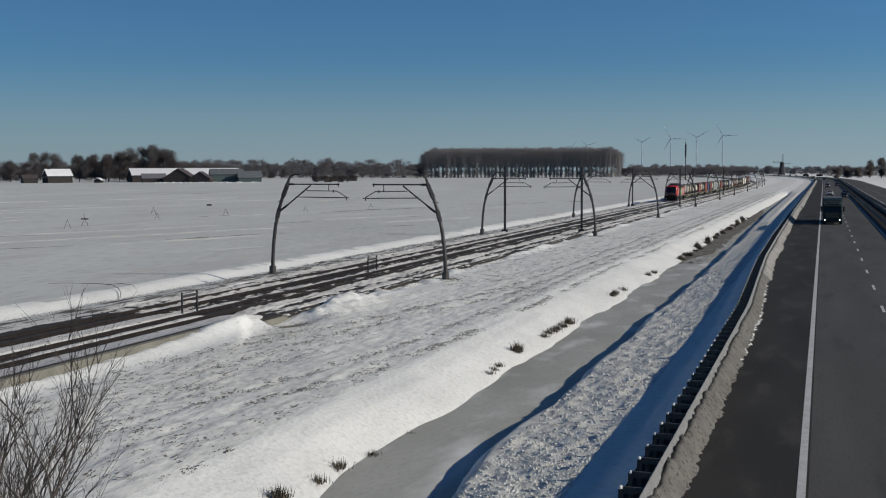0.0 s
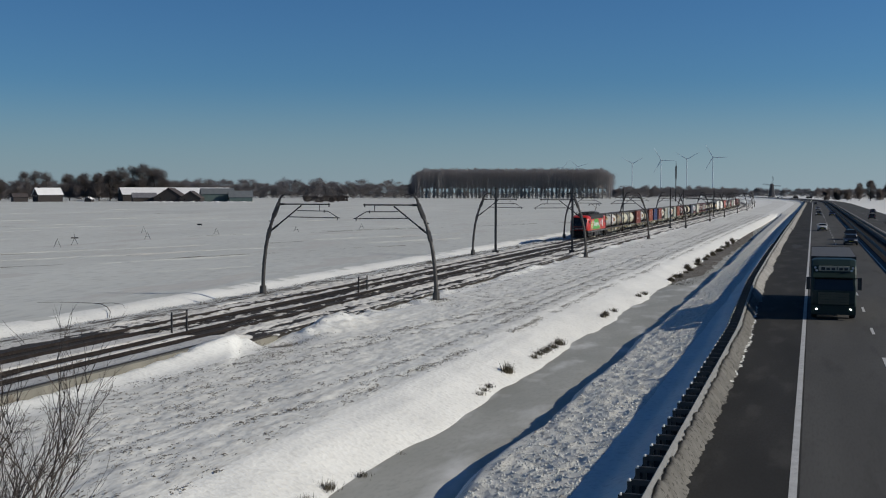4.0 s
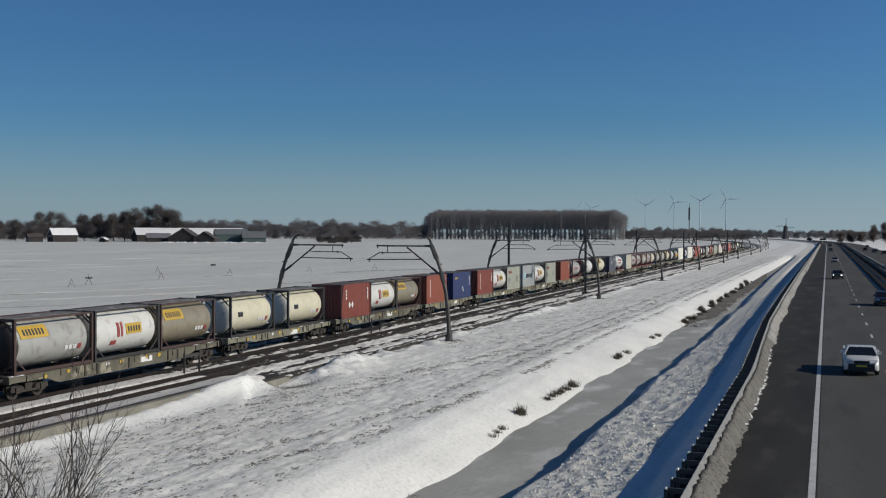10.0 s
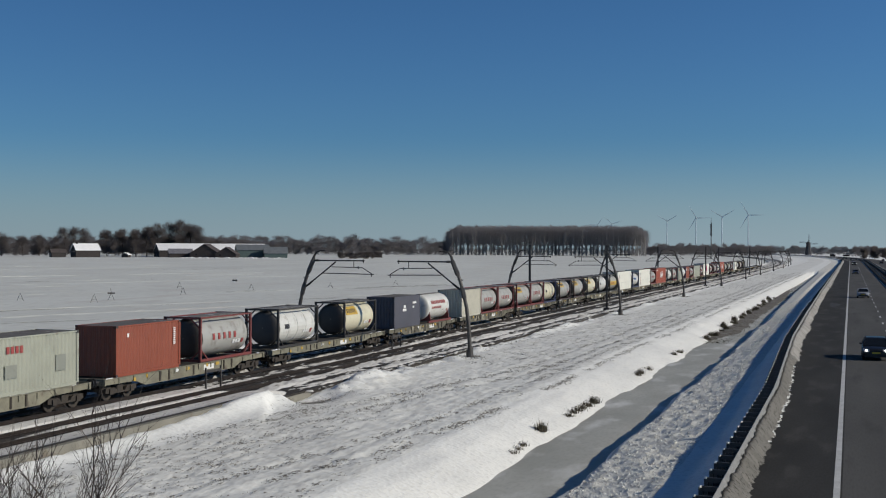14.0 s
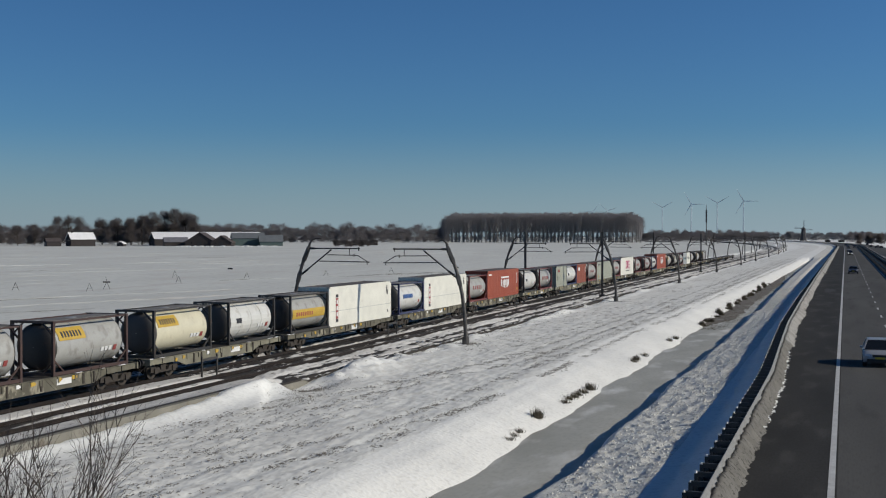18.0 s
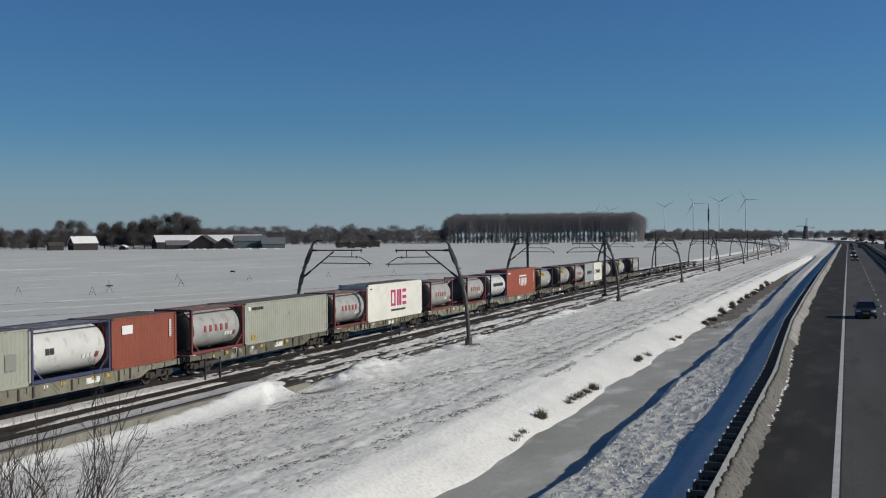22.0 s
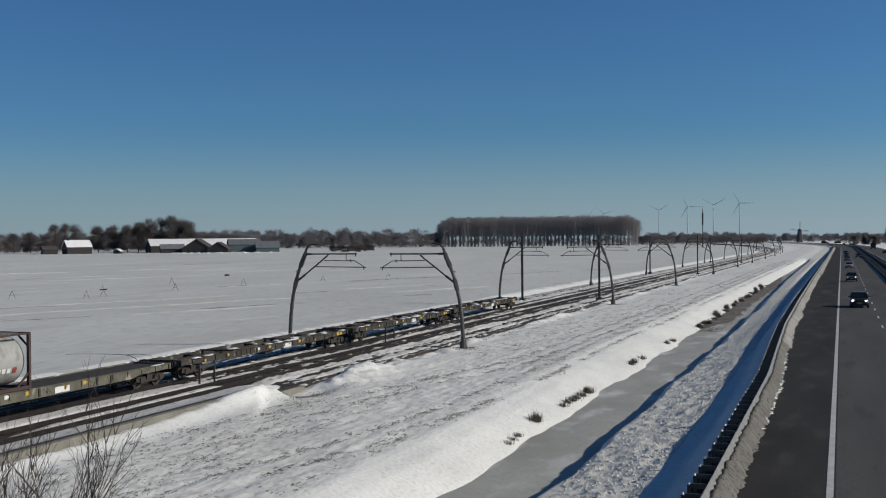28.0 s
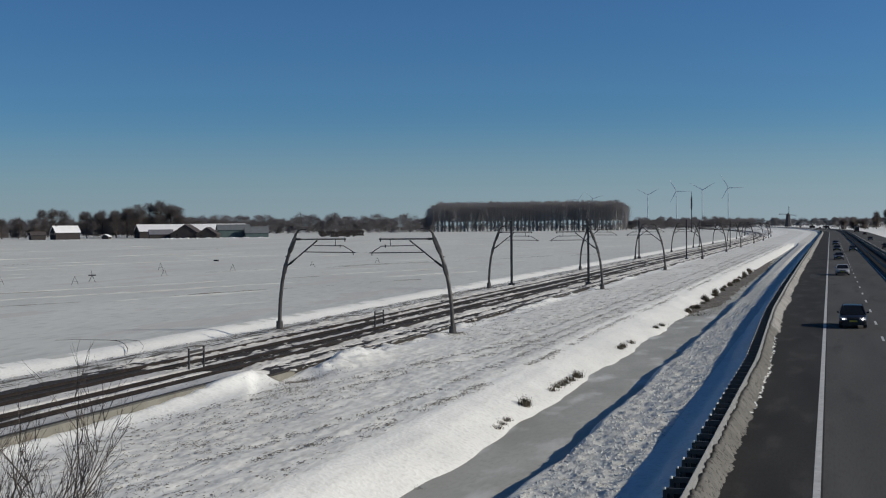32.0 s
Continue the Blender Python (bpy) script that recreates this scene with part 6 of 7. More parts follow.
def car(skin, label, length=4.3, wide=1.78, high=1.42, lit=False, style="hatch", category="car"):
    t = thing("van" if style == "van" else "pickup_truck" if style == "pickup" else "car", label, category, "vehicles on the motorway")
    hw = wide / 2
    hood = 0.98 if style in ("suv", "van", "pickup") else 0.90
    belt = hood + 0.06
    out = [(0.10, 0.26), (0.0, 0.40), (0.0, 0.56), (0.07, 0.68), (0.22, hood - 0.15), (0.5, hood - 0.06), (1.05, hood), (length - 0.5, belt), (length - 0.08, belt - 0.08), (length, 0.62), (length - 0.05, 0.28)]
    b = Shape().rings(across(out, [(-hw, 0.34, 0.10, 0.6), (-hw + 0.05, 0.20, 0.05, 0.6), (-hw + 0.16, 0.10, 0.02, 0.6), (-hw + 0.4, 0.02, 0, 0.6), (hw - 0.4, 0.02, 0, 0.6), (hw - 0.16, 0.10, 0.02, 0.6), (hw - 0.05, 0.20, 0.05, 0.6), (hw, 0.34, 0.10, 0.6)]))
    shell = b.mesh("body", skin)
    shell.polygons.foreach_set("use_smooth", [True] * len(shell.polygons))
    shell.set_sharp_from_angle(angle=radians(40))
    part("body", shell, None, t)
    # glasshouse
    a0, a1, r0, r1 = 1.02, length - 0.3, 1.92, length - 0.9
    if style == "suv":
        a1, r1 = length - 0.12, length - 0.45
    if style == "van":
        a0, r0, a1, r1 = 0.75, 1.45, length - 0.06, length - 0.12
    if style == "pickup":
        a1, r1 = 3.1, 2.85
    hx0, hx1 = hw - 0.06, hw - 0.26
    g = Shape().rings([[(-hx0, a0, belt - 0.04), (hx0, a0, belt - 0.04), (hx0, a1, belt - 0.04), (-hx0, a1, belt - 0.04)], [(-hx1, r0, high - 0.04), (hx1, r0, high - 0.04), (hx1, r1, high - 0.04), (-hx1, r1, high - 0.04)]])
    part("window_glass", g, GLASS, t, "dark tinted windows")
    roof = Shape().rings([[(-hx1 - 0.01, r0 - 0.02, high - 0.045), (hx1 + 0.01, r0 - 0.02, high - 0.045), (hx1 + 0.01, r1 + 0.02, high - 0.045), (-hx1 - 0.01, r1 + 0.02, high - 0.045)], [(-hx1 + 0.12, r0 + 0.18, high), (hx1 - 0.12, r0 + 0.18, high), (hx1 - 0.12, r1 - 0.2, high), (-hx1 + 0.12, r1 - 0.2, high)]])
    part("roof", roof, skin, t)
    for sx in (-1, 1):
        for (ya, yb) in ((a0, r0), (a1, r1), ((a0 + a1) / 2 + 0.1, (r0 + r1) / 2)):
            part("pillar", Shape().beam((sx * (hx0 + 0.004), ya, belt - 0.05), (sx * (hx1 + 0.004), yb, high - 0.04), 0.07, 0.06), skin if style != "van" else skin, t)
        part("mirror", Shape().rings([[(sx * (hw + dx), 1.35 + dy, belt + dz) for dx, dz in ((0, 0), (0.17, 0.02), (0.17, 0.13), (0.0, 0.12))] for dy in (0, 0.09)]), skin, t)
        lamp = Shape().rings([[(sx * (hw - 0.10), 0.10, hood - 0.30), (sx * (hw - 0.48), 0.03, hood - 0.30), (sx * (hw - 0.46), 0.12, hood - 0.16), (sx * (hw - 0.08), 0.24, hood - 0.14)][::sx], [(sx * (hw - 0.10), 0.30, hood - 0.30), (sx * (hw - 0.48), 0.25, hood - 0.30), (sx * (hw - 0.46), 0.3, hood - 0.16), (sx * (hw - 0.08), 0.4, hood - 0.14)][::sx]])
        hl = part("headlight", lamp, HEADGLASS, t, "lit headlight" if lit else "")
        if lit:
            part("bulb", Shape().tube([(sx * (hw - 0.27), 0.0, hood - 0.24), (sx * (hw - 0.27), 0.12, hood - 0.24)], 0.058, 10), LAMP, hl, "glowing bulb")
        part("tail_light", Shape().box(*sorted((sx * (hw - 0.05), sx * (hw - 0.32))), length - 0.14, length - 0.005, belt - 0.26, belt - 0.10), TAIL, t)
        for y in (0.82, length - 0.82):
            wheel(t, sx * (hw - 0.10), y, 0.33 if style == "hatch" else 0.37)
    part("grille", Shape().box(-hw + 0.5, hw - 0.5, -0.005, 0.1, hood - 0.34, hood - 0.2).box(-hw + 0.22, hw - 0.22, -0.012, 0.12, 0.28, 0.62 if style == "pickup" else 0.46), BLACK, t)
    part("number_plate", Shape().box(-0.26, 0.26, -0.02, 0.05, 0.46, 0.57), PLATE, t)
    part("bumper", Shape().box(-hw + 0.12, hw - 0.12, -0.004, 0.12, 0.24, 0.31), BLACK, t)
    if style == "pickup":
        part("load_bed", Shape().box(-hw + 0.12, hw - 0.12, 3.2, length - 0.15, belt - 0.02, belt + 0.012), BLACK, t)
        for sx in (-1, 1):
            part("bed_side", Shape().box(*sorted((sx * (hw - 0.12), sx * (hw - 0.02))), 3.15, length - 0.1, belt - 0.1, belt + 0.09), skin, t)
    return t


L_PANEL = surface("dull_yellow_panel", (0.11, 0.10, 0.06), (0.08, 0.072, 0.045), 2.0, 0.6)


def lorry(skin, load, label, lit=True):
    t = thing("articulated_lorry", label, "lorry", "vehicles on the motorway")
    cab = [(0.12, 0.55), (0.0, 1.1), (0.02, 1.9), (0.22, 2.95), (0.55, 3.5), (1.3, 3.85), (2.2, 3.9), (2.2, 0.55)]
    part("cab", Shape().rings(across(cab, [(-1.24, 0.14, 0.12, 2.0), (-1.16, 0.03, 0.05, 2.0), (-0.9, 0, 0, 2.0), (0.9, 0, 0, 2.0), (1.16, 0.03, 0.05, 2.0), (1.24, 0.14, 0.12, 2.0)])), skin, t)
    part("windscreen", Shape().add([(-1.08, -0.012, 1.92), (1.08, -0.012, 1.92), (1.03, 0.185, 2.85), (-1.03, 0.185, 2.85), (-1.08, 0.06, 1.92), (1.08, 0.06, 1.92), (1.03, 0.28, 2.85), (-1.03, 0.28, 2.85)],
                                   [(0, 1, 2, 3), (7, 6, 5, 4), (0, 4, 5, 1), (1, 5, 6, 2), (2, 6, 7, 3), (3, 7, 4, 0)]), GLASS, t, "dark windscreen")
    part("sun_visor", Shape().rings([[(-1.15, -0.12, 2.72), (1.15, -0.12, 2.72), (1.15, 0.22, 2.98), (-1.15, 0.22, 2.98)], [(-1.15, -0.14, 2.78), (1.15, -0.14, 2.78), (1.15, 0.2, 3.04), (-1.15, 0.2, 3.04)]]), skin, t)
    sign = part("roof_sign", Shape().box(-0.85, 0.85, 0.30, 0.6, 3.14, 3.46), surface("cream_sign_face", (0.34, 0.33, 0.26), (0.28, 0.27, 0.21), 2.0, 0.5), t, "cream roof sign with dark letter bars")
    for x0, x1, z1 in ((-0.7, -0.5, 3.4), (-0.42, -0.22, 3.36), (-0.14, 0.06, 3.36), (0.14, 0.2, 3.4), (0.28, 0.5, 3.36), (0.56, 0.76, 3.36)):
        part("letter_bar", Shape().box(x0, x1, 0.285, 0.31, 3.2, z1), BLACK, sign)
    for i in range(5):
        part("grille_bar", Shape().box(-0.85, 0.85, -0.03, 0.05, 1.0 + i * 0.16, 1.14 + i * 0.16), L_PANEL, t)
    part("bumper", Shape().box(-1.22, 1.22, -0.08, 0.3, 0.35, 0.92), skin, t)
    for sx in (-1, 1):
        part("headlight", Shape().tube([(sx * 0.94, -0.11, 0.69), (sx * 0.94, -0.05, 0.69)], 0.06, 12), LAMP if lit else HEADGLASS, t, "lit headlight" if lit else "")
        part("roof_lamp", Shape().tube([(sx * 1.04, 0.2, 3.36), (sx * 1.04, 0.34, 3.36)], 0.07, 12).tube([(sx * 0.96, 0.2, 3.18), (sx * 0.96, 0.3, 3.18)], 0.07, 12), HEADGLASS, t)
        m = part("mirror", Shape().box(*sorted((sx * 1.3, sx * 1.52)), 0.02, 0.14, 1.95, 2.75), BLACK, t)
        part("mirror_arm", Shape().beam((sx * 1.2, 0.25, 2.7), (sx * 1.4, 0.08, 2.7), 0.05, 0.05), BLACK, m)
        for y, r in ((1.35, 0.5), (4.9, 0.5), (12.0, 0.48), (13.3, 0.48), (14.6, 0.48)):
            wheel(t, sx * 1.06, y, r, 0.32)
        part("side_skirt", Shape().box(*sorted((sx * 1.2, sx * 1.24)), 6.2, 11.2, 0.45, 1.1), BLACK, t)
        part("tail_light", Shape().box(*sorted((sx * 0.85, sx * 1.2)), 16.3, 16.36, 0.75, 0.92), TAIL, t)
    part("chassis", Shape().box(-0.45, 0.45, 1.0, 16.0, 0.75, 1.05), BLACK, t)
    part("fuel_tank", Shape().tube([(0.95, 2.6, 0.75), (0.95, 4.2, 0.75)], 0.33, 12), ZINC, t)
    part("trailer_box", Shape().box(-1.27, 1.27, 2.75, 16.3, 1.1, 3.92), load, t, "dark box trailer")
    part("trailer_edge", Shape().box(-1.29, 1.29, 2.72, 2.8, 1.1, 3.96).box(-1.29, 1.29, 16.24, 16.32, 1.1, 3.96), BLACK, t)
    for ob in t.children_recursive:
        if not ob.name.startswith(("wheel", "rim")):
            ob.data.transform(Matrix.Diagonal((1, 1, 0.89, 1)))
    return t


def drive(ob, lane, *points):
    back = -2.0 if points[0][1] > points[-1][1] else 0.0
    TRAFFIC.append((ob, lane, [(t, y + back) for t, y in points]))


drive(lorry(C_GREEN, paint("grey_tarpaulin", (0.11, 0.112, 0.115), 0.7), "dark green articulated lorry with a dark grey box trailer"), 1.22, (0, 168.4), (2, 121.0), (5.5, 38.0))
drive(car(C_WHITE, "white pickup truck driving on the motorway", 4.9, 1.75, 1.38, style="pickup", category="pickup"), 1.75, (5.5, 193.4), (11, 38.9))
drive(car(C_BLACK, "black car overtaking on the motorway", 4.5), 5.1, (0, 321), (5.5, 119.9), (6, 100.5))
drive(car(C_BLACK, "black estate car overtaking close behind another", 4.6, high=1.52, style="suv"), 5.65, (0, 341), (5.5, 138.1), (6, 118.5))
drive(car(C_BLACK, "black car with lit headlights on the motorway", 4.4, lit=True), 1.65, (5.5, 338), (9, 233.5), (14.5, 71))
drive(car(C_NAVY, "dark blue car overtaking on the motorway", 4.5), 5.6, (5.5, 316), (9, 170), (9.5, 150))
drive(car(C_SILVER, "silver grey car driving on the motorway", 4.3, high=1.43), 1.85, (13, 224.3), (17, 102.8), (19, 41.6))
drive(car(C_NAVY, "dark blue car driving on the motorway", 4.4), 1.45, (17, 276), (21, 142.1), (23.5, 60.6))
drive(car(C_BLACK, "black off-road car with lit headlights", 4.6, 1.86, 1.56, True, "suv"), 1.7, (23, 296), (25, 229.5), (27.5, 146), (30, 75), (30.5, 60.8))
drive(car(C_BLACK, "black car with one lit headlight pair", 4.4, high=1.48, lit=True), 1.5, (28, 206.2), (32, 87.4))
drive(car(C_SILVER, "silver car driving in a row of cars", 4.3), 1.6, (28, 290.4), (32, 170.3))
drive(car(C_GREY, "grey car driving in a row of cars", 4.3), 1.6, (28, 375), (32, 237))
drive(car(C_BLACK, "black car driving in a row of cars", 4.4), 1.6, (28, 450), (32, 305))
drive(car(C_NAVY, "dark blue car driving in a row of cars", 4.4), 1.6, (28, 520), (32, 380))
drive(car(C_BLACK, "black car overtaking far off", 4.4), 5.3, (30, 366), (32, 302.8))
drive(car(C_GREY, "grey car driving away on the opposite carriageway", 4.4), 17.0, (8, 417.7), (11, 511.4))
drive(car(C_BLACK, "black car driving away on the opposite carriageway", 4.4), 19.4, (8, 387), (11, 488))
drive(car(C_NAVY, "dark blue car driving away on the opposite carriageway", 4.4), 20.0, (8, 590), (11, 700))
drive(lorry(C_GREY, C_GREY, "dark grey articulated lorry driving away on the opposite carriageway", False), 17.25, (27.5, 728), (30, 790), (32, 835))
drive(car(C_BLACK, "black car driving away far off", 4.4), 13.9, (30.5, 288), (32, 333))
drive(car(C_GREY, "grey car driving away on the opposite carriageway", 4.4), 14.4, (30, 412), (32, 474))
drive(car(C_BLACK, "black car driving away on the opposite carriageway", 4.4), 17.0, (30, 590), (32, 650))
drive(car(C_BLACK, "black car driving away far off", 4.4), 15.3, (17, 760), (18.5, 808))
drive(car(C_NAVY, "dark blue car driving away on the opposite carriageway", 4.4), 18.7, (17, 735), (18.5, 783))

# ---- the far land: trees, farm, poplars, mill, wind turbines ----
def at(bearing, far):
    """A place by its bearing in degrees to the left of the road, and its distance."""
    return (-far * math.sin(radians(bearing)), far * math.cos(radians(bearing)))


def twig_cloud(s, r, cx, cy, z0, z1, wide, n, blade=0.12, up=0.5):
    """Crown of bare twigs: thin blades that fan out of several round lobes."""
    hz = (z1 - z0) / 2
    lobes = []
    for _ in range(7):
        a, q = r.uniform(0, math.tau), r.random() ** 0.5
        lz = r.uniform(-0.45, 0.5)
        lobes.append((math.cos(a) * q * wide * 0.5 * (1 - abs(lz) * 0.5), math.sin(a) * q * wide * 0.5, lz * hz, r.uniform(0.34, 0.52)))
    lobes.append((0, 0, 0.5 * hz, 0.45))
    for _ in range(n):
        lx, ly, lz, lr = r.choice(lobes)
        d = Vector((r.gauss(0, 1), r.gauss(0, 1), r.gauss(0, 1) + 0.25)).normalized()
        q = r.random() ** 0.45 * lr
        x, y, z = cx + lx + d.x * q * wide, cy + ly + d.y * q * wide, (z0 + z1) / 2 + lz + d.z * q * hz
        if z > z1 or z < z0:
            continue
        ln = r.uniform(0.6, 1.3) * min(2.2, wide * 0.28)
        th = r.uniform(0, math.pi)
        wx, wy = math.cos(th) * blade, math.sin(th) * blade
        e = (x + d.x * ln + r.gauss(0, 0.2), y + d.y * ln, z + (d.z * 0.6 + up) * ln)
        s.add([(x - wx, y - wy, z), (x + wx, y + wy, z), e], [(0, 1, 2)])


def limbs(s, r, cx, cy, z0, z1, wide, thick, n=7):
    s.tube([(cx, cy, z0 - 1), (cx + r.uniform(-0.3, 0.3), cy, z0 + (z1 - z0) * 0.45), (cx + r.uniform(-0.6, 0.6), cy, z1 - (z1 - z0) * 0.1)], [thick, thick * 0.65, thick * 0.15], 6)
    for _ in range(n):
        zz = z0 + (z1 - z0) * r.uniform(0.2, 0.7)
        a, l = r.uniform(0, math.tau), wide * r.uniform(0.5, 0.95)
        p, q = Vector((cx, cy, zz)), Vector((cx + math.cos(a) * l, cy + math.sin(a) * l, zz + l * r.uniform(0.5, 1.1)))
        s.tube([p, (p + q) / 2 + Vector((0, 0, -0.1 * l)), q], [thick * 0.4, thick * 0.25, thick * 0.06], 5)


def bare_tree(bearing, far, high, wide, seed, n=420, ground=-1.0, dense=0.10, label="leafless dark brown tree on the snowy plain"):
    r = random.Random(seed)
    x, y = at(bearing, far)
    t = thing("bare_tree", label, "tree", "bare trees round the farm", pose(x, y, ground))
    trunk = Shape()
    limbs(trunk, r, 0, 0, 0, high * 0.92, wide * 0.9, high * 0.022)
    part("trunk", trunk, BARK, t)
    crown = Shape()
    twig_cloud(crown, r, 0, 0, high * 0.12, high, wide, int(n * 11), dense * 0.75)
    twig_cloud(crown, r, 0, 0, -0.5, high * 0.4, wide, n * 3, dense)
    part("crown", crown, TWIG, t, "crown of bare twigs")


k = 0
for bearing, far, high, wide, n in ((39.5, 800, 15, 6, 300), (38.6, 790, 13, 6, 300), (37.9, 800, 14, 6, 340), (37.2, 790, 13, 5, 280), (36.8, 800, 19, 6, 340), (36.4, 810, 20, 6.5, 340), (35.9, 800, 19, 6, 300),
                                    (34.9, 790, 17, 7, 520), (34.2, 790, 18, 7, 520), (33.6, 780, 18, 7.5, 620), (33.1, 790, 20, 7.5, 640), (32.6, 780, 22, 8, 720), (32.1, 790, 23, 8, 760), (31.6, 785, 24, 8.5, 820), (31.1, 790, 22, 8, 760), (30.7, 785, 20, 7, 640)):
    k += 1
    bare_tree(bearing, far * 1.22, high * 1.2, wide * 1.2, 100 + k, n)
for bearing, far, high, wide, n in ((-1.05, 1150, 11, 6, 420), (-1.5, 1150, 10, 6, 420), (-2.0, 1180, 17, 6, 460), (-2.5, 1170, 19, 6.5, 500), (-3.3, 1170, 19, 7, 500), (-3.9, 1180, 18, 7, 460), (-0.6, 1160, 10, 5, 380), (-2.9, 1155, 11, 6, 400), (-4.6, 1170, 17, 7, 460)):
    k += 1
    bare_tree(bearing, far, high, wide, 140 + k, n, label="leafless dark tree beside the motorway")


def tree_belt(name, b0, b1, far, low, tall, step, n, seed, label, material, dense=0.22):
    r = random.Random(seed)
    s = Shape()
    b = b0
    while b > b1:
        d = far * r.uniform(0.94, 1.08)
        x, y = at(b, d)
        h = r.uniform(low, tall)
        if r.random() > 0.02:
            twig_cloud(s, r, x, y, h * 0.15, h - 1, h * 0.5, int(n * 6), dense * 0.6)
            twig_cloud(s, r, x, y, -4, h * 0.6, h * 0.5, int(n * 4), dense * 0.7)
        b -= math.degrees(step / far) * r.uniform(0.6, 1.4)
    return solid(name, s, material, label, "trees", kind="stuff")


# horizon belt: bluish distance haze is mixed into the twig colour
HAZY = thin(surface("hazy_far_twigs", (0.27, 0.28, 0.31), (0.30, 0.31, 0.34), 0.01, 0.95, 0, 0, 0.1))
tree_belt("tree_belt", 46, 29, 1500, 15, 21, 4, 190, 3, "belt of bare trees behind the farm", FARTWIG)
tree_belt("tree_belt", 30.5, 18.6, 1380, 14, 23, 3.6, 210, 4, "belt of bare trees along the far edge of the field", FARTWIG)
tree_belt("tree_belt", 35.4, 28.6, 1040, 12, 18, 3, 260, 15, "thick bare grove behind the farm", TWIG, 0.16)
tree_belt("tree_belt", 42, 36.4, 1090, 7, 12, 3.5, 200, 16, "low bare grove beside the farm", TWIG, 0.16)
tree_belt("tree_belt", 24.05, 22.0, 905, 3.6, 4.8, 1.4, 330, 5, "low dark hedge before the tree belt", TWIG, 0.15)
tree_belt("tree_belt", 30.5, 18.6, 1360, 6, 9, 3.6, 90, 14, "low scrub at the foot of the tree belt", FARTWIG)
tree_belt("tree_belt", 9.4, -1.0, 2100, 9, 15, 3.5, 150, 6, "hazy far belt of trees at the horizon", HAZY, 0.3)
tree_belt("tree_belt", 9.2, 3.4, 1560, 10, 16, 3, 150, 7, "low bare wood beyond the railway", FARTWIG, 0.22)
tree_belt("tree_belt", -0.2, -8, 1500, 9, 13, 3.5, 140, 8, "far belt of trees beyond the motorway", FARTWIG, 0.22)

# the poplar wood: straight bare stems in rows, crowns joined into one flat-topped block
r = random.Random(21)
stems, crowns = Shape(), Shape()
for row in range(5):
    for i in range(52):
        b = 18.75 - 9.4 * i / 51 + r.uniform(-0.05, 0.05)
        d = 1330 + row * 11 + r.uniform(-3, 3)
        x, y = at(b, d)
        h = r.uniform(31.5, 34.5) * {0: 0.80, 1: 0.90, 2: 0.96, 51: 0.84, 50: 0.94}.get(i, 1)
        stems.tube([(x, y, -1), (x + r.uniform(-0.4, 0.4), y, h * 0.55), (x, y, h * 0.96)], [0.42, 0.30, 0.06], 5)
        for _ in range(560):
            z = h * (0.36 + 0.64 * r.random() ** 0.8)
            w = 4.6 * (1 - ((z / h - 0.68) / 0.45) ** 2 * 0.7)
            px, py = x + r.gauss(0, 0.5) * w, y + r.gauss(0, 0.5) * w
            ln = r.uniform(1.5, 3.5)
            th = r.uniform(0, math.pi)
            wx, wy = math.cos(th) * 0.085, math.sin(th) * 0.085
            crowns.add([(px - wx, py - wy, z - ln), (px + wx, py + wy, z - ln), (px + (px - x) * 0.2, py + (py - y) * 0.2, min(z + 0.3, h))], [(0, 1, 2)])
        if r.random() < 0.95:
            twig_cloud(crowns, r, x, y, -4, h * r.uniform(0.2, 0.42), 3.4, 260, 0.16)
POPLAR = surface("poplar_bark", (0.30, 0.29, 0.275), (0.40, 0.385, 0.365), 0.5, 0.9)
wood = thing("poplar_wood", "flat-topped block of tall bare poplars behind the field", "wood", kind="stuff")
part("stems", stems, POPLAR, wood, "pale straight poplar stems")
part("crowns", crowns, thin(surface("poplar_twigs", (0.29, 0.275, 0.28), (0.33, 0.315, 0.32), 0.02, 0.95, 0, 0, 0.2)), wood, "grey-brown bare crowns")

# ---- farm ----
ROOFSNOW = surface("roof_snow", (0.84, 0.84, 0.84), (0.76, 0.76, 0.76), 0.2, 0.8)
TILE = surface("dark_roof_tiles", (0.055, 0.045, 0.045), (0.085, 0.07, 0.065), 0.6, 0.8)
BRICKWALL = surface("dark_brick", (0.030, 0.025, 0.025), (0.042, 0.036, 0.035), 0.8, 0.9)
SHEET = surface("teal_sheet_wall", (0.06, 0.095, 0.09), (0.08, 0.115, 0.11), 0.4, 0.6)
SLATEROOF = surface("grey_slate_roof", (0.13, 0.13, 0.15), (0.19, 0.19, 0.21), 0.5, 0.7)
SHEETROOF = surface("grey_sheet_roof", (0.12, 0.135, 0.145), (0.16, 0.175, 0.185), 0.4, 0.6)


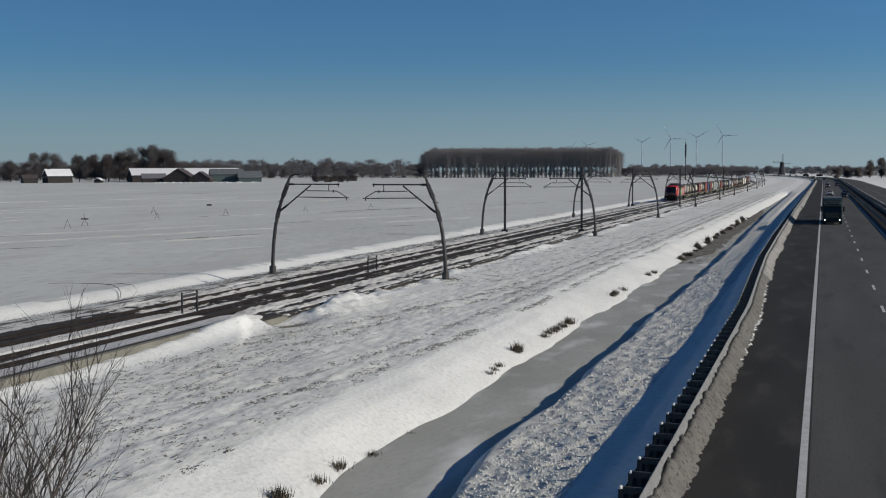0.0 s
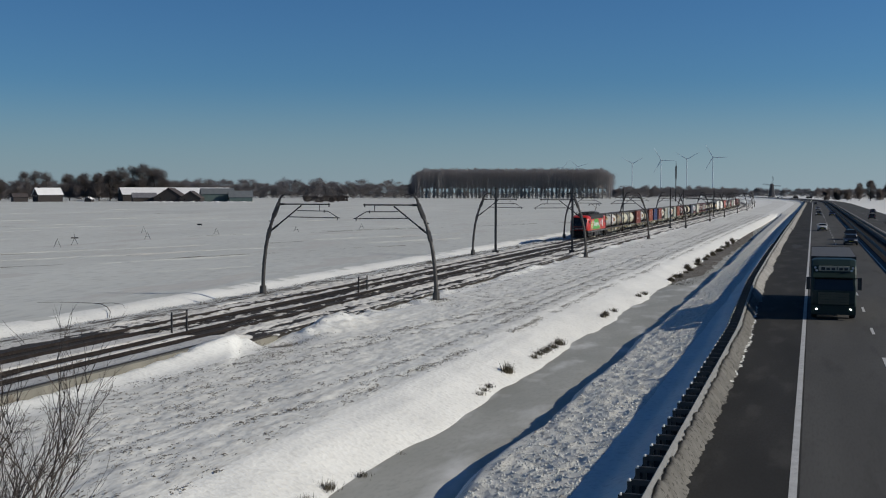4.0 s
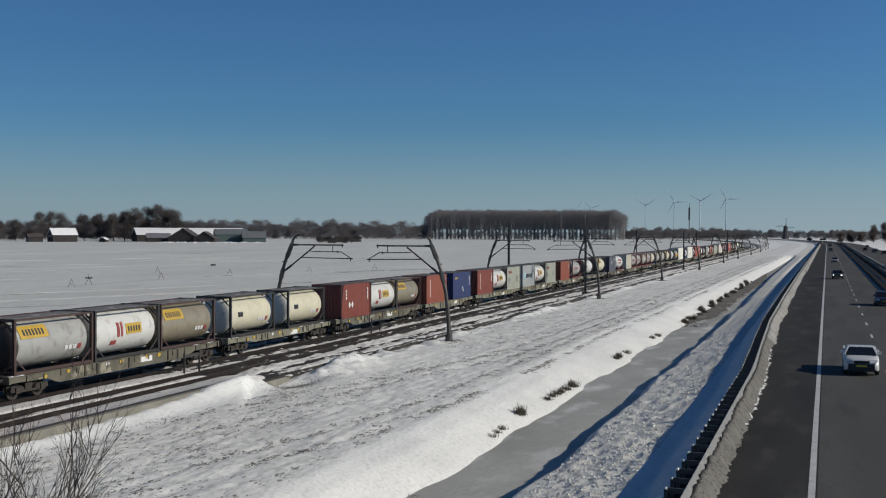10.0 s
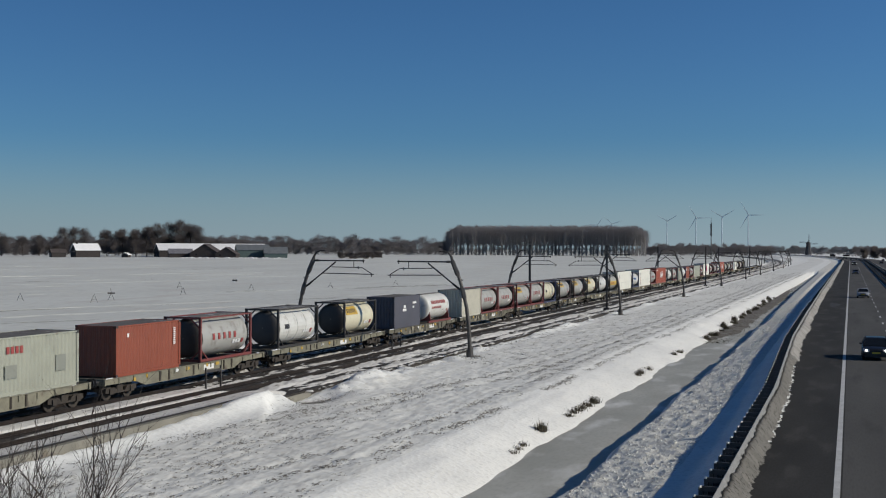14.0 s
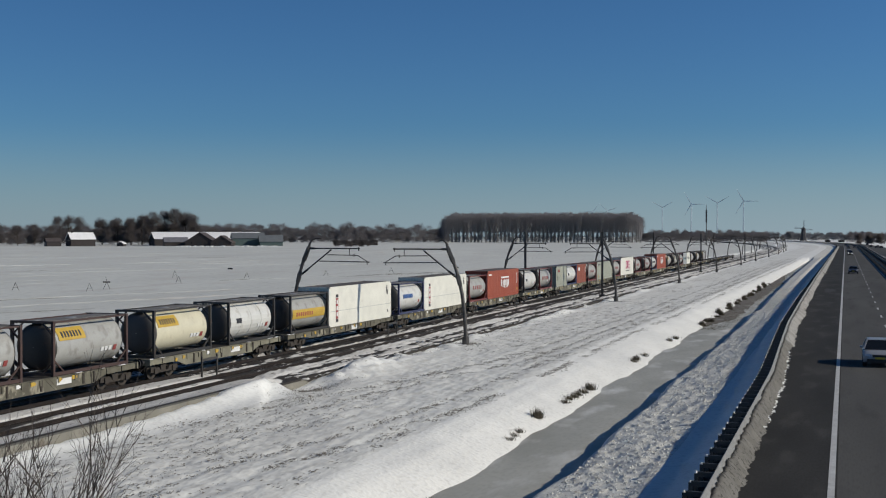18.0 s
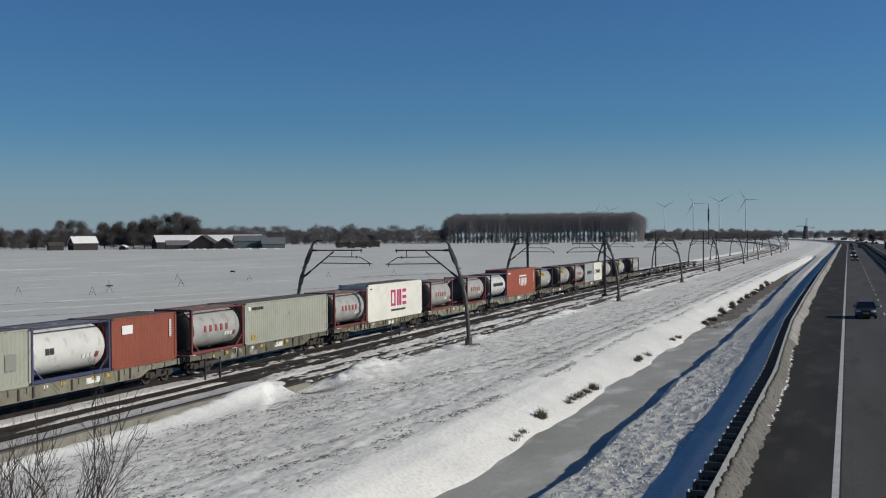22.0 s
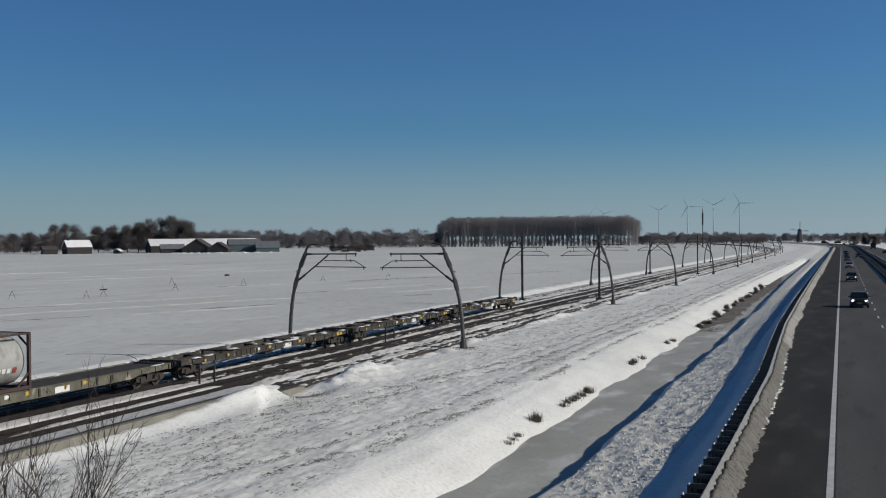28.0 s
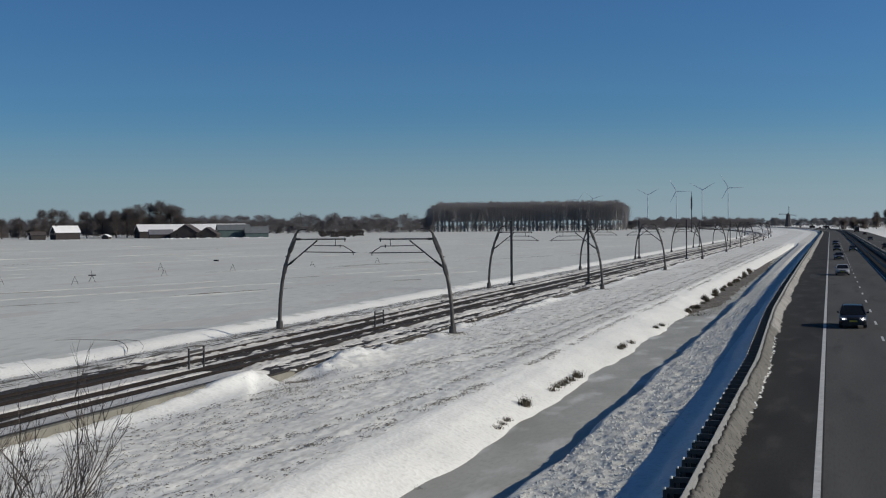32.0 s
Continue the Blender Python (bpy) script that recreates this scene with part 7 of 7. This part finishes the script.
def barn(name, bearing, far, wide, deep, eave, ridge, turn, wall, roof, label, windows=3, door=True):
    """Gable house: its gable faces -y before the turn."""
    x, y = at(bearing, far)
    t = thing(name, label, "farm building", "buildings of the farm", pose(x, y, -1.05, 0, 0, turn))
    w = wide / 2
    part("wall", Shape().rings([[(-w, 0, 0), (w, 0, 0), (w, 0, eave), (0, 0, ridge - 0.15), (-w, 0, eave)], [(-w, deep, 0), (w, deep, 0), (w, deep, eave), (0, deep, ridge - 0.15), (-w, deep, eave)]]), wall, t)
    for sx in (-1, 1):
        part("roof", Shape().rings([[(0, yy, ridge), (sx * (w + 0.5), yy, eave - 0.25), (sx * (w + 0.5), yy, eave - 0.02), (0, yy, ridge + 0.25)][::sx] for yy in (-0.5, deep + 0.5)]), roof, t)
    if door:
        part("door", Shape().box(-1.6, 1.6, -0.08, 0.02, 0, 3.2), BLACK, t)
    for i in range(windows):
        q = part("window", Shape().box(-w - 0.06, -w + 0.02, deep * (i + 0.6) / (windows + 0.4), deep * (i + 0.6) / (windows + 0.4) + 1.6, 1.2, 2.3), GLASS, t)
        q2 = part("window", Shape().box(-w * 0.62 + i * w * 0.55, -w * 0.62 + i * w * 0.55 + 1.1, -0.07, 0.02, eave - 1.4, eave - 0.3), GLASS, t)
    return t


b = barn("farmhouse", 36.4, 895, 11, 18, 5.2, 9.9, -33.6, BRICKWALL, ROOFSNOW, "brick farmhouse with a snow-covered roof", door=False)
part("chimney", Shape().box(-0.5, 0.5, 2, 3, 9, 11.2), BRICKWALL, b)
barn("farm_shed", 37.4, 890, 8, 10, 3.6, 5.8, -40, BRICKWALL, TILE, "low dark brick shed beside the farmhouse", 2)
barn("barn", 32.65, 935, 24, 84, 5.4, 10.4, -48, BRICKWALL, ROOFSNOW, "very long dark barn with a snow-white roof", 6)
barn("farm_shed", 32.1, 900, 9, 17, 3.2, 6.4, -52, BRICKWALL, SLATEROOF, "low shed with a bare grey slate roof before the long barn", 2)
barn("barn", 30.45, 885, 21, 24, 3.2, 10.1, 20, BRICKWALL, TILE, "dark tiled barn with a broad gable", 2)
barn("barn", 29.45, 880, 15, 18, 2.8, 7.8, 20, BRICKWALL, TILE, "smaller dark tiled barn", 2)
barn("sheet_shed", 28.95, 905, 16, 24, 6.0, 9.8, -56, SHEET, SHEETROOF, "teal sheet-metal shed with a grey roof", 4)
barn("sheet_shed", 27.65, 895, 12, 17, 3.5, 8.0, -58, SHEET, SHEETROOF, "low grey-roofed shed at the end of the farm")
barn("garden_shed", 34.1, 890, 5, 5, 2.0, 3.4, 10, BRICKWALL, ROOFSNOW, "little shed with a snowy roof under trees", 1)
barn("road_shed", 0.78, 1530, 6.5, 5, 2.2, 2.9, 0, BRICKWALL, TILE, "low dark shed beyond the motorway's bend", 1, False)
barn("road_shed", 0.18, 1530, 7.5, 5, 2.0, 2.6, 0, BRICKWALL, TILE, "low dark shed beyond the motorway's bend", 1, False)
heap = Shape()
r = random.Random(9)
for i in range(60):
    bx, by = at(31.6 - i * 0.085, 866 + r.uniform(-5, 5))
    rr, hh = r.uniform(0.9, 2.2), r.uniform(0.2, 0.8)
    heap.rings([[(bx + rr * q * math.cos(a), by + rr * q * math.sin(a), -1.05 + hh * z) for a in [j * math.tau / 7 for j in range(7)]] for q, z in ((1, 0), (0.75, 0.6), (0.3, 1.0))])
solid("snow_heaps", heap, SNOW, "ploughed snow heaps before the farm", "snow", kind="stuff")

# ---- windmill, telecom mast, turbines ----
mx, my = at(1.85, 1900)
mill = thing("windmill", "old dark octagonal windmill with its four sails set", "windmill", m=pose(mx, my, -1))
MILLDARK = surface("tarred_boards", (0.045, 0.046, 0.052), (0.062, 0.062, 0.068), 0.3, 0.85)
part("tower", Shape().tube([(0, 0, 0), (0, 0, 5), (0, 0, 17)], [5.4, 4.6, 3.0], 8), MILLDARK, mill)
part("cap", Shape().rings([[(q * math.cos(a) * 3.3, q * math.sin(a) * 4.0, z) for a in [j * math.tau / 10 for j in range(10)]] for q, z in ((1, 16.8), (1, 18.2), (0.6, 20.2), (0.1, 20.8))]), MILLDARK, mill)
for i in range(4):
    a = math.radians(3 + 90 * i)
    d, e = Vector((math.sin(a), 0, math.cos(a))), Vector((math.cos(a), 0, -math.sin(a)))
    c = Vector((0, -4.6, 18.4))
    s = Shape().beam(c, c + d * 13.5, 0.45, 0.4)
    for q in range(9):
        p = c + d * (2.5 + q * 1.3)
        s.beam(p, p + e * 1.9, 0.16, 0.12)
    s.beam(c + d * 2.5 + e * 1.9, c + d * 13 + e * 1.9, 0.14, 0.12)
    part("sail", s, MILLDARK, mill)
tx0, ty0 = at(6.25, 1000)
mast = thing("telecom_mast", "slender grey telecom mast with aerials", "mast", m=pose(tx0, ty0, -1))
part("pole", Shape().tube([(0, 0, 0), (0, 0, 30), (0, 0, 34)], [0.45, 0.28, 0.06], 8), MASTS, mast)
part("aerial", Shape().box(-0.6, 0.6, -0.6, 0.6, 19, 29).tube([(0.5, 0, 22), (0.5, 0, 29.5)], 0.16, 6), MASTS, mast)

# white turbines with the distance haze put into their grey-blue colour
TURBINE = surface("turbine_haze_blue", (0.40, 0.50, 0.56), (0.42, 0.52, 0.58), 0.1, 0.6)
ROTORS = []


def turbine(bearing, far, hub, blade, phase):
    x, y = at(bearing, far)
    t = thing("wind_turbine", "pale three-bladed wind turbine far off in haze", "wind turbine", "wind turbines at the horizon", pose(x, y, -1, 0, 0, bearing))
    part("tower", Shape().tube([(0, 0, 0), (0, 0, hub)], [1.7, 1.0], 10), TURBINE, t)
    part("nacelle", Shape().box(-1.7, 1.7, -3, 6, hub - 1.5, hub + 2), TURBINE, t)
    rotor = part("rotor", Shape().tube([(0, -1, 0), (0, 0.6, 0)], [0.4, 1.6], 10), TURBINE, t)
    for i in range(3):
        a = math.tau * i / 3
        d, e = Vector((math.sin(a), 0, math.cos(a))), Vector((math.cos(a), 0, -math.sin(a)))
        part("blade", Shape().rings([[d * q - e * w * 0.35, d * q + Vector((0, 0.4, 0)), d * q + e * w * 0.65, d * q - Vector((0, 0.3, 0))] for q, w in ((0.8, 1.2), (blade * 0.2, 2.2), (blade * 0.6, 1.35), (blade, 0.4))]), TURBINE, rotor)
    ROTORS.append((rotor, hub, phase))


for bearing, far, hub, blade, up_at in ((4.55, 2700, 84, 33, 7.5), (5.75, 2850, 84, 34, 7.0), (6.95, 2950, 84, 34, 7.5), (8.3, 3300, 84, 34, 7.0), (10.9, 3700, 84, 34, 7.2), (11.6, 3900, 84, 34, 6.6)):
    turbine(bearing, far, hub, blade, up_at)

# ---- irrigation stands and a hose line on the field ----
def field_stand(x, y, high=1.5, turn=0):
    high = high * 0.78
    t = thing("irrigation_stand", "thin A-shaped irrigation stand in the snowy field", "irrigation stand", "irrigation stands in the field", pose(x, y, -1.02, 0, 0, turn))
    for sx in (-1, 1):
        part("leg", Shape().tube([(sx * 0.5, 0, 0), (0, 0, high)], 0.028, 5), MASTS, t)
    part("cross_bar", Shape().tube([(-0.4, 0, high * 0.4), (0.4, 0, high * 0.4)], 0.02, 5), MASTS, t)


for x, y, h2 in ((-105.3, 147.8, 1.7), (-108.4, 177.4, 1.7), (-109.4, 203.7, 1.5), (-123.2, 200.3, 1.9), (-101.0, 222.0, 1.4), (-96.0, 246.0, 1.4), (-118, 120, 1.6), (-117.8, 147.0, 1.6)):
    field_stand(x, y, h2, rnd.uniform(20, 50))
t = thing("field_pump", "dark pump on a stand in the snowy field", "pump", m=pose(-108.1, 156.1, -1.02, 0, 0, 30))
part("leg", Shape().tube([(-0.5, 0, 0), (0, 0, 1.1)], 0.035, 5).tube([(0.5, 0, 0), (0, 0, 1.1)], 0.035, 5), MASTS, t)
part("pump_body", Shape().tube([(-0.55, 0, 1.1), (0.55, 0, 1.1)], 0.10, 8).tube([(0, 0, 1.1), (-0.1, 0, 1.9)], 0.03, 5), MASTS, t)
t = thing("drinking_trough", "small dark box in the snowy field", "trough", m=pose(-137.5, 247.9, -1.02))
part("box", Shape().box(-0.5, 0.5, -0.3, 0.3, 0.25, 0.6), BLACK, t)
part("post", Shape().tube([(0.45, 0, 0), (0.45, 0, 0.3)], 0.04, 5), MASTS, t)

# ---- furrows and drains across the far field, a fallen branch ----
FIELD_TURN = radians(20.5)  # the furrows run aslant to the railway


def in_field(across_p, along_q):
    c, s_ = math.cos(FIELD_TURN), math.sin(FIELD_TURN)
    return (across_p * c + along_q * s_, -across_p * s_ + along_q * c)


def furrow(s, p, q0, q1, wide, high, seed, gap):
    """A low ridge with breaks, as one strip of a joined mesh."""
    r = random.Random(seed)
    q1 = min(q1, (-60 - p * math.cos(FIELD_TURN)) / math.sin(FIELD_TURN))  # the field ends before the railway
    if q1 < q0 + 10:
        return
    n = int((q1 - q0) / 1.6)
    base = len(s.v)
    for i in range(n + 1):
        q = q0 + (q1 - q0) * i / n
        w = wide * (0.7 + 0.5 * r.random())
        k = float(smooth_noise(np.array(q * 0.06), np.array(p * 0.3), seed))
        h = high * max(0.0, 0.6 + 0.9 * k - gap) * (0.6 + 0.6 * r.random())
        off = 0.9 * float(smooth_noise(np.array(q * 0.02), np.array(p), seed + 1))
        for dp, z in ((-w, 0.0), (-w * 0.15, h), (w, 0.0)):
            x, y = in_field(p + dp + off, q)
            s.v.append((x, y, -1.04 + z))
    for i in range(n):
        a = base + i * 3
        s.f += [(a, a + 1, a + 4, a + 3), (a + 1, a + 2, a + 5, a + 4)]


white, dark = Shape(), Shape()
r = random.Random(31)
k = 0
for p in (-96, -112, -126, -141, -153, -167, -180, -196, -214, -231, -248, -268, -290, -315, -344, -380, -420, -470):
    k += 1
    furrow(white, p + r.uniform(-2, 2), -60 if p > -300 else -20, 420 if p > -300 else 560, 0.45 + abs(p) * 0.002, 0.08 + abs(p) * 0.0003, 400 + k, 0.0)
for p in (-118, -140, -168, -171, -249, -346):
    k += 1
    furrow(dark, p + 1.5, -60, 420, 0.12 + abs(p) * 0.0005, 0.09, 400 + k, 0.25)
solid("field_furrows", white, FARFIELD, "low snow ridges across the field", "snow", kind="stuff")
solid("field_drains", dark, REED, "broken brown lines of stubble across the field", "stubble", kind="stuff")
br = thing("fallen_branch", "thin bent dark branch lying on the snow beside the railway", "branch")
part("limb", Shape().tube([(-54, 73.3, -0.82), (-52.6, 73.5, -0.76), (-51, 73.5, -0.74), (-49.4, 73.2, -0.70), (-48.2, 72.7, -0.70), (-47.2, 71.9, -0.8), (-46.3, 70.9, -1.0), (-45.6, 69.7, -1.25)], [0.008, 0.012, 0.017, 0.022, 0.024, 0.026, 0.026, 0.024], 5), BARK, br)
part("side_limb", Shape().tube([(-48.9, 73.0, -0.70), (-47.9, 73.4, -0.66), (-46.9, 73.3, -0.72), (-46.0, 72.4, -0.95)], [0.02, 0.018, 0.014, 0.008], 5), BARK, br)

# ---- stubble, clods, reeds, the bare shrub ----
r = random.Random(77)
st = Shape()


def tuft(s, r, x, y, z, n, high, wide, lean=0.6, broad=0.10):
    for _ in range(n):
        a = r.uniform(0, math.tau)
        bx, by = x + r.gauss(0, wide), y + r.gauss(0, wide)
        h = high * r.uniform(0.5, 1.2)
        w = h * broad + 0.006
        ex, ey = bx + math.cos(a) * h * lean * r.random(), by + math.sin(a) * h * lean * r.random()
        c, d = math.cos(a + 1.57) * w, math.sin(a + 1.57) * w
        s.add([(bx - c, by - d, z - 0.02), (bx + c, by + d, z - 0.02), (ex, ey, z + h)], [(0, 1, 2)])


def flecks(s, r, x, y, z, n, size):
    """Bits of withered stubble and soil lying flat on the snow."""
    for _ in range(n):
        bx, by = x + r.gauss(0, size * 1.3), y + r.gauss(0, size * 1.3)
        a, l = r.gauss(1.2, 0.6), size * r.uniform(0.4, 1.3)
        w = l * r.uniform(0.18, 0.4)
        c, d = math.cos(a) * l, math.sin(a) * l
        s.add([(bx, by, z + 0.012), (bx + c, by + d, z + r.uniform(0.015, 0.04)), (bx + c * 0.6 - d * w / l, by + d * 0.6 + c * w / l, z + 0.03), (bx + c * 0.1 - d * w / l, by + d * 0.1 + c * w / l, z + 0.012)], [(0, 1, 2, 3)])


spots = []
for i in range(17):
    x0 = -27.2 + i * 0.70
    y = 27.0
    while y < 430:
        y += r.expovariate(1) * (0.26 + y * 0.004 + max(0, y - 70) * 0.012)
        if x0 > -16.6 - float(np.interp(y, WIDER[0], WIDER[1])):
            continue
        clump = float(smooth_noise(np.array(x0 * 0.25), np.array(y * 0.08), 71)) + 0.25 * float(smooth_noise(np.array(x0 * 2.0), np.array(y * 0.5), 72))
        edge = 0.5 if x0 > -17.0 else 0.0
        if clump > -0.3 + edge and r.random() < 0.8:
            spots.append((x0 + r.gauss(0, 0.12), y))
# ruts and the upper edge of the bank, where the stubble stands thickest
for ys, xs, thick in RUTS:
    y = ys[0]
    while y < min(430, ys[-1]):
        y += r.expovariate(1) * (0.06 + y * 0.0011) / thick
        if float(smooth_noise(np.array(y * 0.35), np.array(xs[0]), 73)) > -0.45:
            spots.append((float(np.interp(y, ys, xs)) + r.gauss(0, 0.10), y))
zs = ground_z(np.array([p[0] for p in spots]), np.array([p[1] for p in spots]))
for (x, y), z in zip(spots, zs):
    tuft(st, r, x, y, float(z), r.randint(2, 5), r.uniform(0.02, 0.06), r.uniform(0.07, 0.2), 2.0)
    flecks(st, r, x, y, float(z), r.randint(2, 6), r.uniform(0.08, 0.17) * (1 + y / 320))
STUBBLE = surface("stubble", (0.10, 0.09, 0.075), (0.24, 0.22, 0.19), 1.0, 0.95, 0, 0, 9.0)
solid("stubble", st, STUBBLE, "short dark stubble in rows poking through snow", "stubble", kind="stuff")

# brown grass along the railway's edges
gr = Shape()
spots = [(-43.3 + r.gauss(0, 0.22), r.uniform(45, 220)) for _ in range(1500)] + [(-28.0 + r.gauss(0, 0.4), r.uniform(58, 150)) for _ in range(500)] + [(-41.3 + r.gauss(0, 0.35) + 0.5 * math.sin(i * 0.013), 42 + i * 0.11) for i in range(1100)] + [(-42.4 + r.gauss(0, 0.2) + 0.3 * math.sin(i * 0.02), 42 + i * 0.12) for i in range(900)] + [(-39.7 + r.gauss(0, 0.15), r.uniform(44, 140)) for _ in range(400)] + [(-27.0 + r.gauss(0, 0.7), 57.3 + r.gauss(0, 1.6)) for _ in range(330)] + [(-25.6 + r.gauss(0, 0.4), 52.6 + r.gauss(0, 1.4)) for _ in range(120)] + [(fx + r.gauss(0, 0.45), fy + r.gauss(0, 0.7)) for fx, fy in ((-26.75, 83.8), (-41.75, 85.4), (-26.75, 144.7), (-26.75, 203.2)) for _ in range(130)]
zs = ground_z(np.array([p[0] for p in spots]), np.array([p[1] for p in spots]))
for (x, y), z in zip(spots, zs):
    tuft(gr, r, x, y, float(z), r.randint(4, 8), r.uniform(0.03, 0.09), 0.2, 1.9)
solid("edge_grass", gr, STUBBLE, "withered grass along the railway's edges", "grass", kind="stuff")

# snow clods thrown up by the plough
cl = Shape()
spots = []
for _ in range(20000):
    y = 26 + 170 * r.random() ** 2.2
    lit = float(np.interp(y, (60, 87, 103, 163), (-5.95, -6.7, -7.2, -7.9)))
    spots.append((r.uniform(-9.25, lit), y))
zs = ground_z(np.array([p[0] for p in spots]), np.array([p[1] for p in spots]))
for (x, y), z in zip(spots, zs):
    q = 0.016 + 0.045 * r.random() ** 2 * (1 + y / 160)
    a = r.uniform(0, 1.57)
    c, d = math.cos(a) * q, math.sin(a) * q
    z = float(z)
    cl.add([(x + c, y + d, z), (x - d, y + c, z), (x - c, y - d, z), (x + d, y - c, z), (x + r.gauss(0, 0.4) * q, y + r.gauss(0, 0.4) * q, z + q * r.uniform(0.5, 0.9))], [(0, 1, 4), (1, 2, 4), (2, 3, 4), (3, 0, 4)])
solid("snow_clods", cl, CLOD, "ploughed snow clods on the verge slope", "snow", kind="stuff")


def reed_clump(x, y, high, n, seed):
    rr = random.Random(seed)
    s = Shape()
    tuft(s, rr, 0, 0, 0, int(n * 4), high * 0.55, 0.15, 0.7, 0.03)
    tuft(s, rr, 0, 0, 0, int(n * 0.7), high * 0.75, 0.10, 0.5, 0.02)
    z = float(ground_z(np.array(x), np.array(y)))
    t = thing("reed_clump", "dark withered reed clump on the snowy ditch bank", "reeds", "reed clumps along the ditch", pose(*along(x, y, z)))
    tagged(part("stalk_clump", s, REED, t), kind="stuff")


k = 0
for x, y, h, n in ((-13.55, 28.9, 0.55, 60), (-13.45, 31.4, 0.4, 26), (-13.6, 33.2, 0.45, 26), (-13.35, 35.4, 0.4, 22), (-13.25, 38.9, 0.25, 12), (-13.6, 50.4, 0.3, 18), (-13.65, 51.4, 0.3, 20), (-13.7, 52.4, 0.35, 22), (-13.8, 56.4, 0.75, 60),
                   (-13.75, 62.0, 0.4, 26), (-13.75, 63.2, 0.45, 30), (-13.7, 64.3, 0.45, 30), (-13.7, 65.3, 0.45, 30), (-13.7, 66.6, 0.5, 34), (-13.65, 68.2, 0.7, 50), (-13.7, 83.5, 0.5, 26), (-13.7, 84.8, 0.6, 40), (-13.7, 88.5, 0.5, 30), (-13.6, 101, 0.5, 30), (-13.6, 104.5, 0.5, 40)):
    k += 1
    reed_clump(x - 0.5, y, h, n, 300 + k)
for i in range(26):
    k += 1
    reed_clump(-13.75 + 0.25 * math.sin(i * 2.1), 122 + i * 4.2 + 2.6 * math.sin(i * 2.3), 0.75 + 0.35 * math.sin(i * 1.7), 80 + 40 * (i % 3 == 0), 300 + k)
bd = Shape()
mat = Shape()
ys = np.linspace(119, 300, 240)
for y in ys:
    w = 2.1 * min(1, (y - 118) / 14) * min(1, (301 - y) / 60) + 0.35 * float(smooth_noise(np.array(y * 0.2), np.array(2.0), 81)) + r.uniform(-0.15, 0.15)
    mat.v += [(-14.2, y, -1.9), (-14.2, y, -1.84), (-13.7 + max(0.1, w) * 0.6, y, -1.82), (-13.7 + max(0.15, w), y, -1.855)]
for i in range(len(ys) - 1):
    mat.f += [(i * 4 + k, i * 4 + k + 1, i * 4 + k + 5, i * 4 + k + 4) for k in range(3)]
solid("reed_mat", mat, surface("flattened_reeds", (0.11, 0.10, 0.085), (0.19, 0.175, 0.15), 0.5, 0.95, 0, 0.4, 8.0, spots=(0.34, 0.335, 0.31), spot_scale=0.7, spot_cut=0.62), "brown mat of flattened reeds on the ice", "reeds", kind="structure")
for _ in range(1500):
    y = 118 + 190 * r.random() ** 1.4
    tuft(bd, r, -13.5 + 2.3 * r.random() ** 1.3, y, -1.86, 3, r.uniform(0.05, 0.2), 0.25, 1.4)
solid("reed_bed", bd, REED, "flattened brown reed bed in the frozen ditch", "reeds", kind="stuff")


def shrub(x, y, z, high, seed):
    """Many-stemmed bare shrub: curved stems that fork again and again."""
    rr = random.Random(seed)
    t = thing("bare_shrub", "tall leafless shrub with thin dark branches", "shrub", m=pose(x, y, -1.05))
    fine = Shape()
    drop = z + 1.05

    def grow(s, p, d, length, thick, depth):
        pts, rad = [p], [thick]
        for i in range(4):
            d = (d + Vector((rr.gauss(0, 0.10), rr.gauss(0, 0.10), 0.05))).normalized()
            p = p + d * (length / 4)
            pts.append(p)
            rad.append(thick * (1 - 0.2 * (i + 1)))
            if depth > 0 and i >= 1 - (depth < 3):
                for _ in range(2 if depth > 1 else 1):
                    side = Vector((rr.gauss(0, 1), rr.gauss(0, 1), rr.uniform(0.1, 0.7))).normalized()
                    grow(fine, p, (d * 1.1 + side * 0.75).normalized(), length * rr.uniform(0.34, 0.52), thick * 0.5, depth - 1)
        s.tube(pts, rad, 5 if thick > 0.008 else 3, caps=False)

    for i in range(9):
        s = Shape()
        a = math.tau * i / 9 + rr.uniform(-0.3, 0.3)
        d = Vector((math.cos(a) * rr.uniform(0.10, 0.34), math.sin(a) * rr.uniform(0.10, 0.34), 1)).normalized()
        foot = Vector((math.cos(a) * 0.2, math.sin(a) * 0.2, drop))
        s.tube([(foot.x * 0.6, foot.y * 0.6, 0), (foot.x * 0.8, foot.y * 0.8, drop * 0.5), tuple(foot)], [0.04, 0.034, 0.027], 6)
        grow(s, foot, d, high * rr.uniform(0.75, 1.0), 0.026, 3)
        part("stem", s, BARK, t)
    tagged(part("branchwork", fine, BARK, t), kind="stuff")


shrub(-9.25, 11.2, 0.9, 3.15, 5)
shrub(-9.95, 11.7, 1.0, 3.1, 8)


# ---- what moves ----
def motions():
    for ob, u, z in MOVERS:
        walk(ob, [(t, on_track(u, t, z)) for t in (0, 2, 4, 6, 8, 12, 16, 20, 24, 28, 32)])
    for ob, lane, points in TRAFFIC:
        walk(ob, [(t, on_road(lane, points, t)) for t in (0, 2, 4, 6, 8, 11, 14, 17, 20, 23, 25, 27.5, 30, 32)])

    for ob, hub, up_at in ROTORS:
        walk(ob, [(t, pose(0, -4, hub, 0, -60 * (t - up_at), 0)) for t in range(33)])


motions()
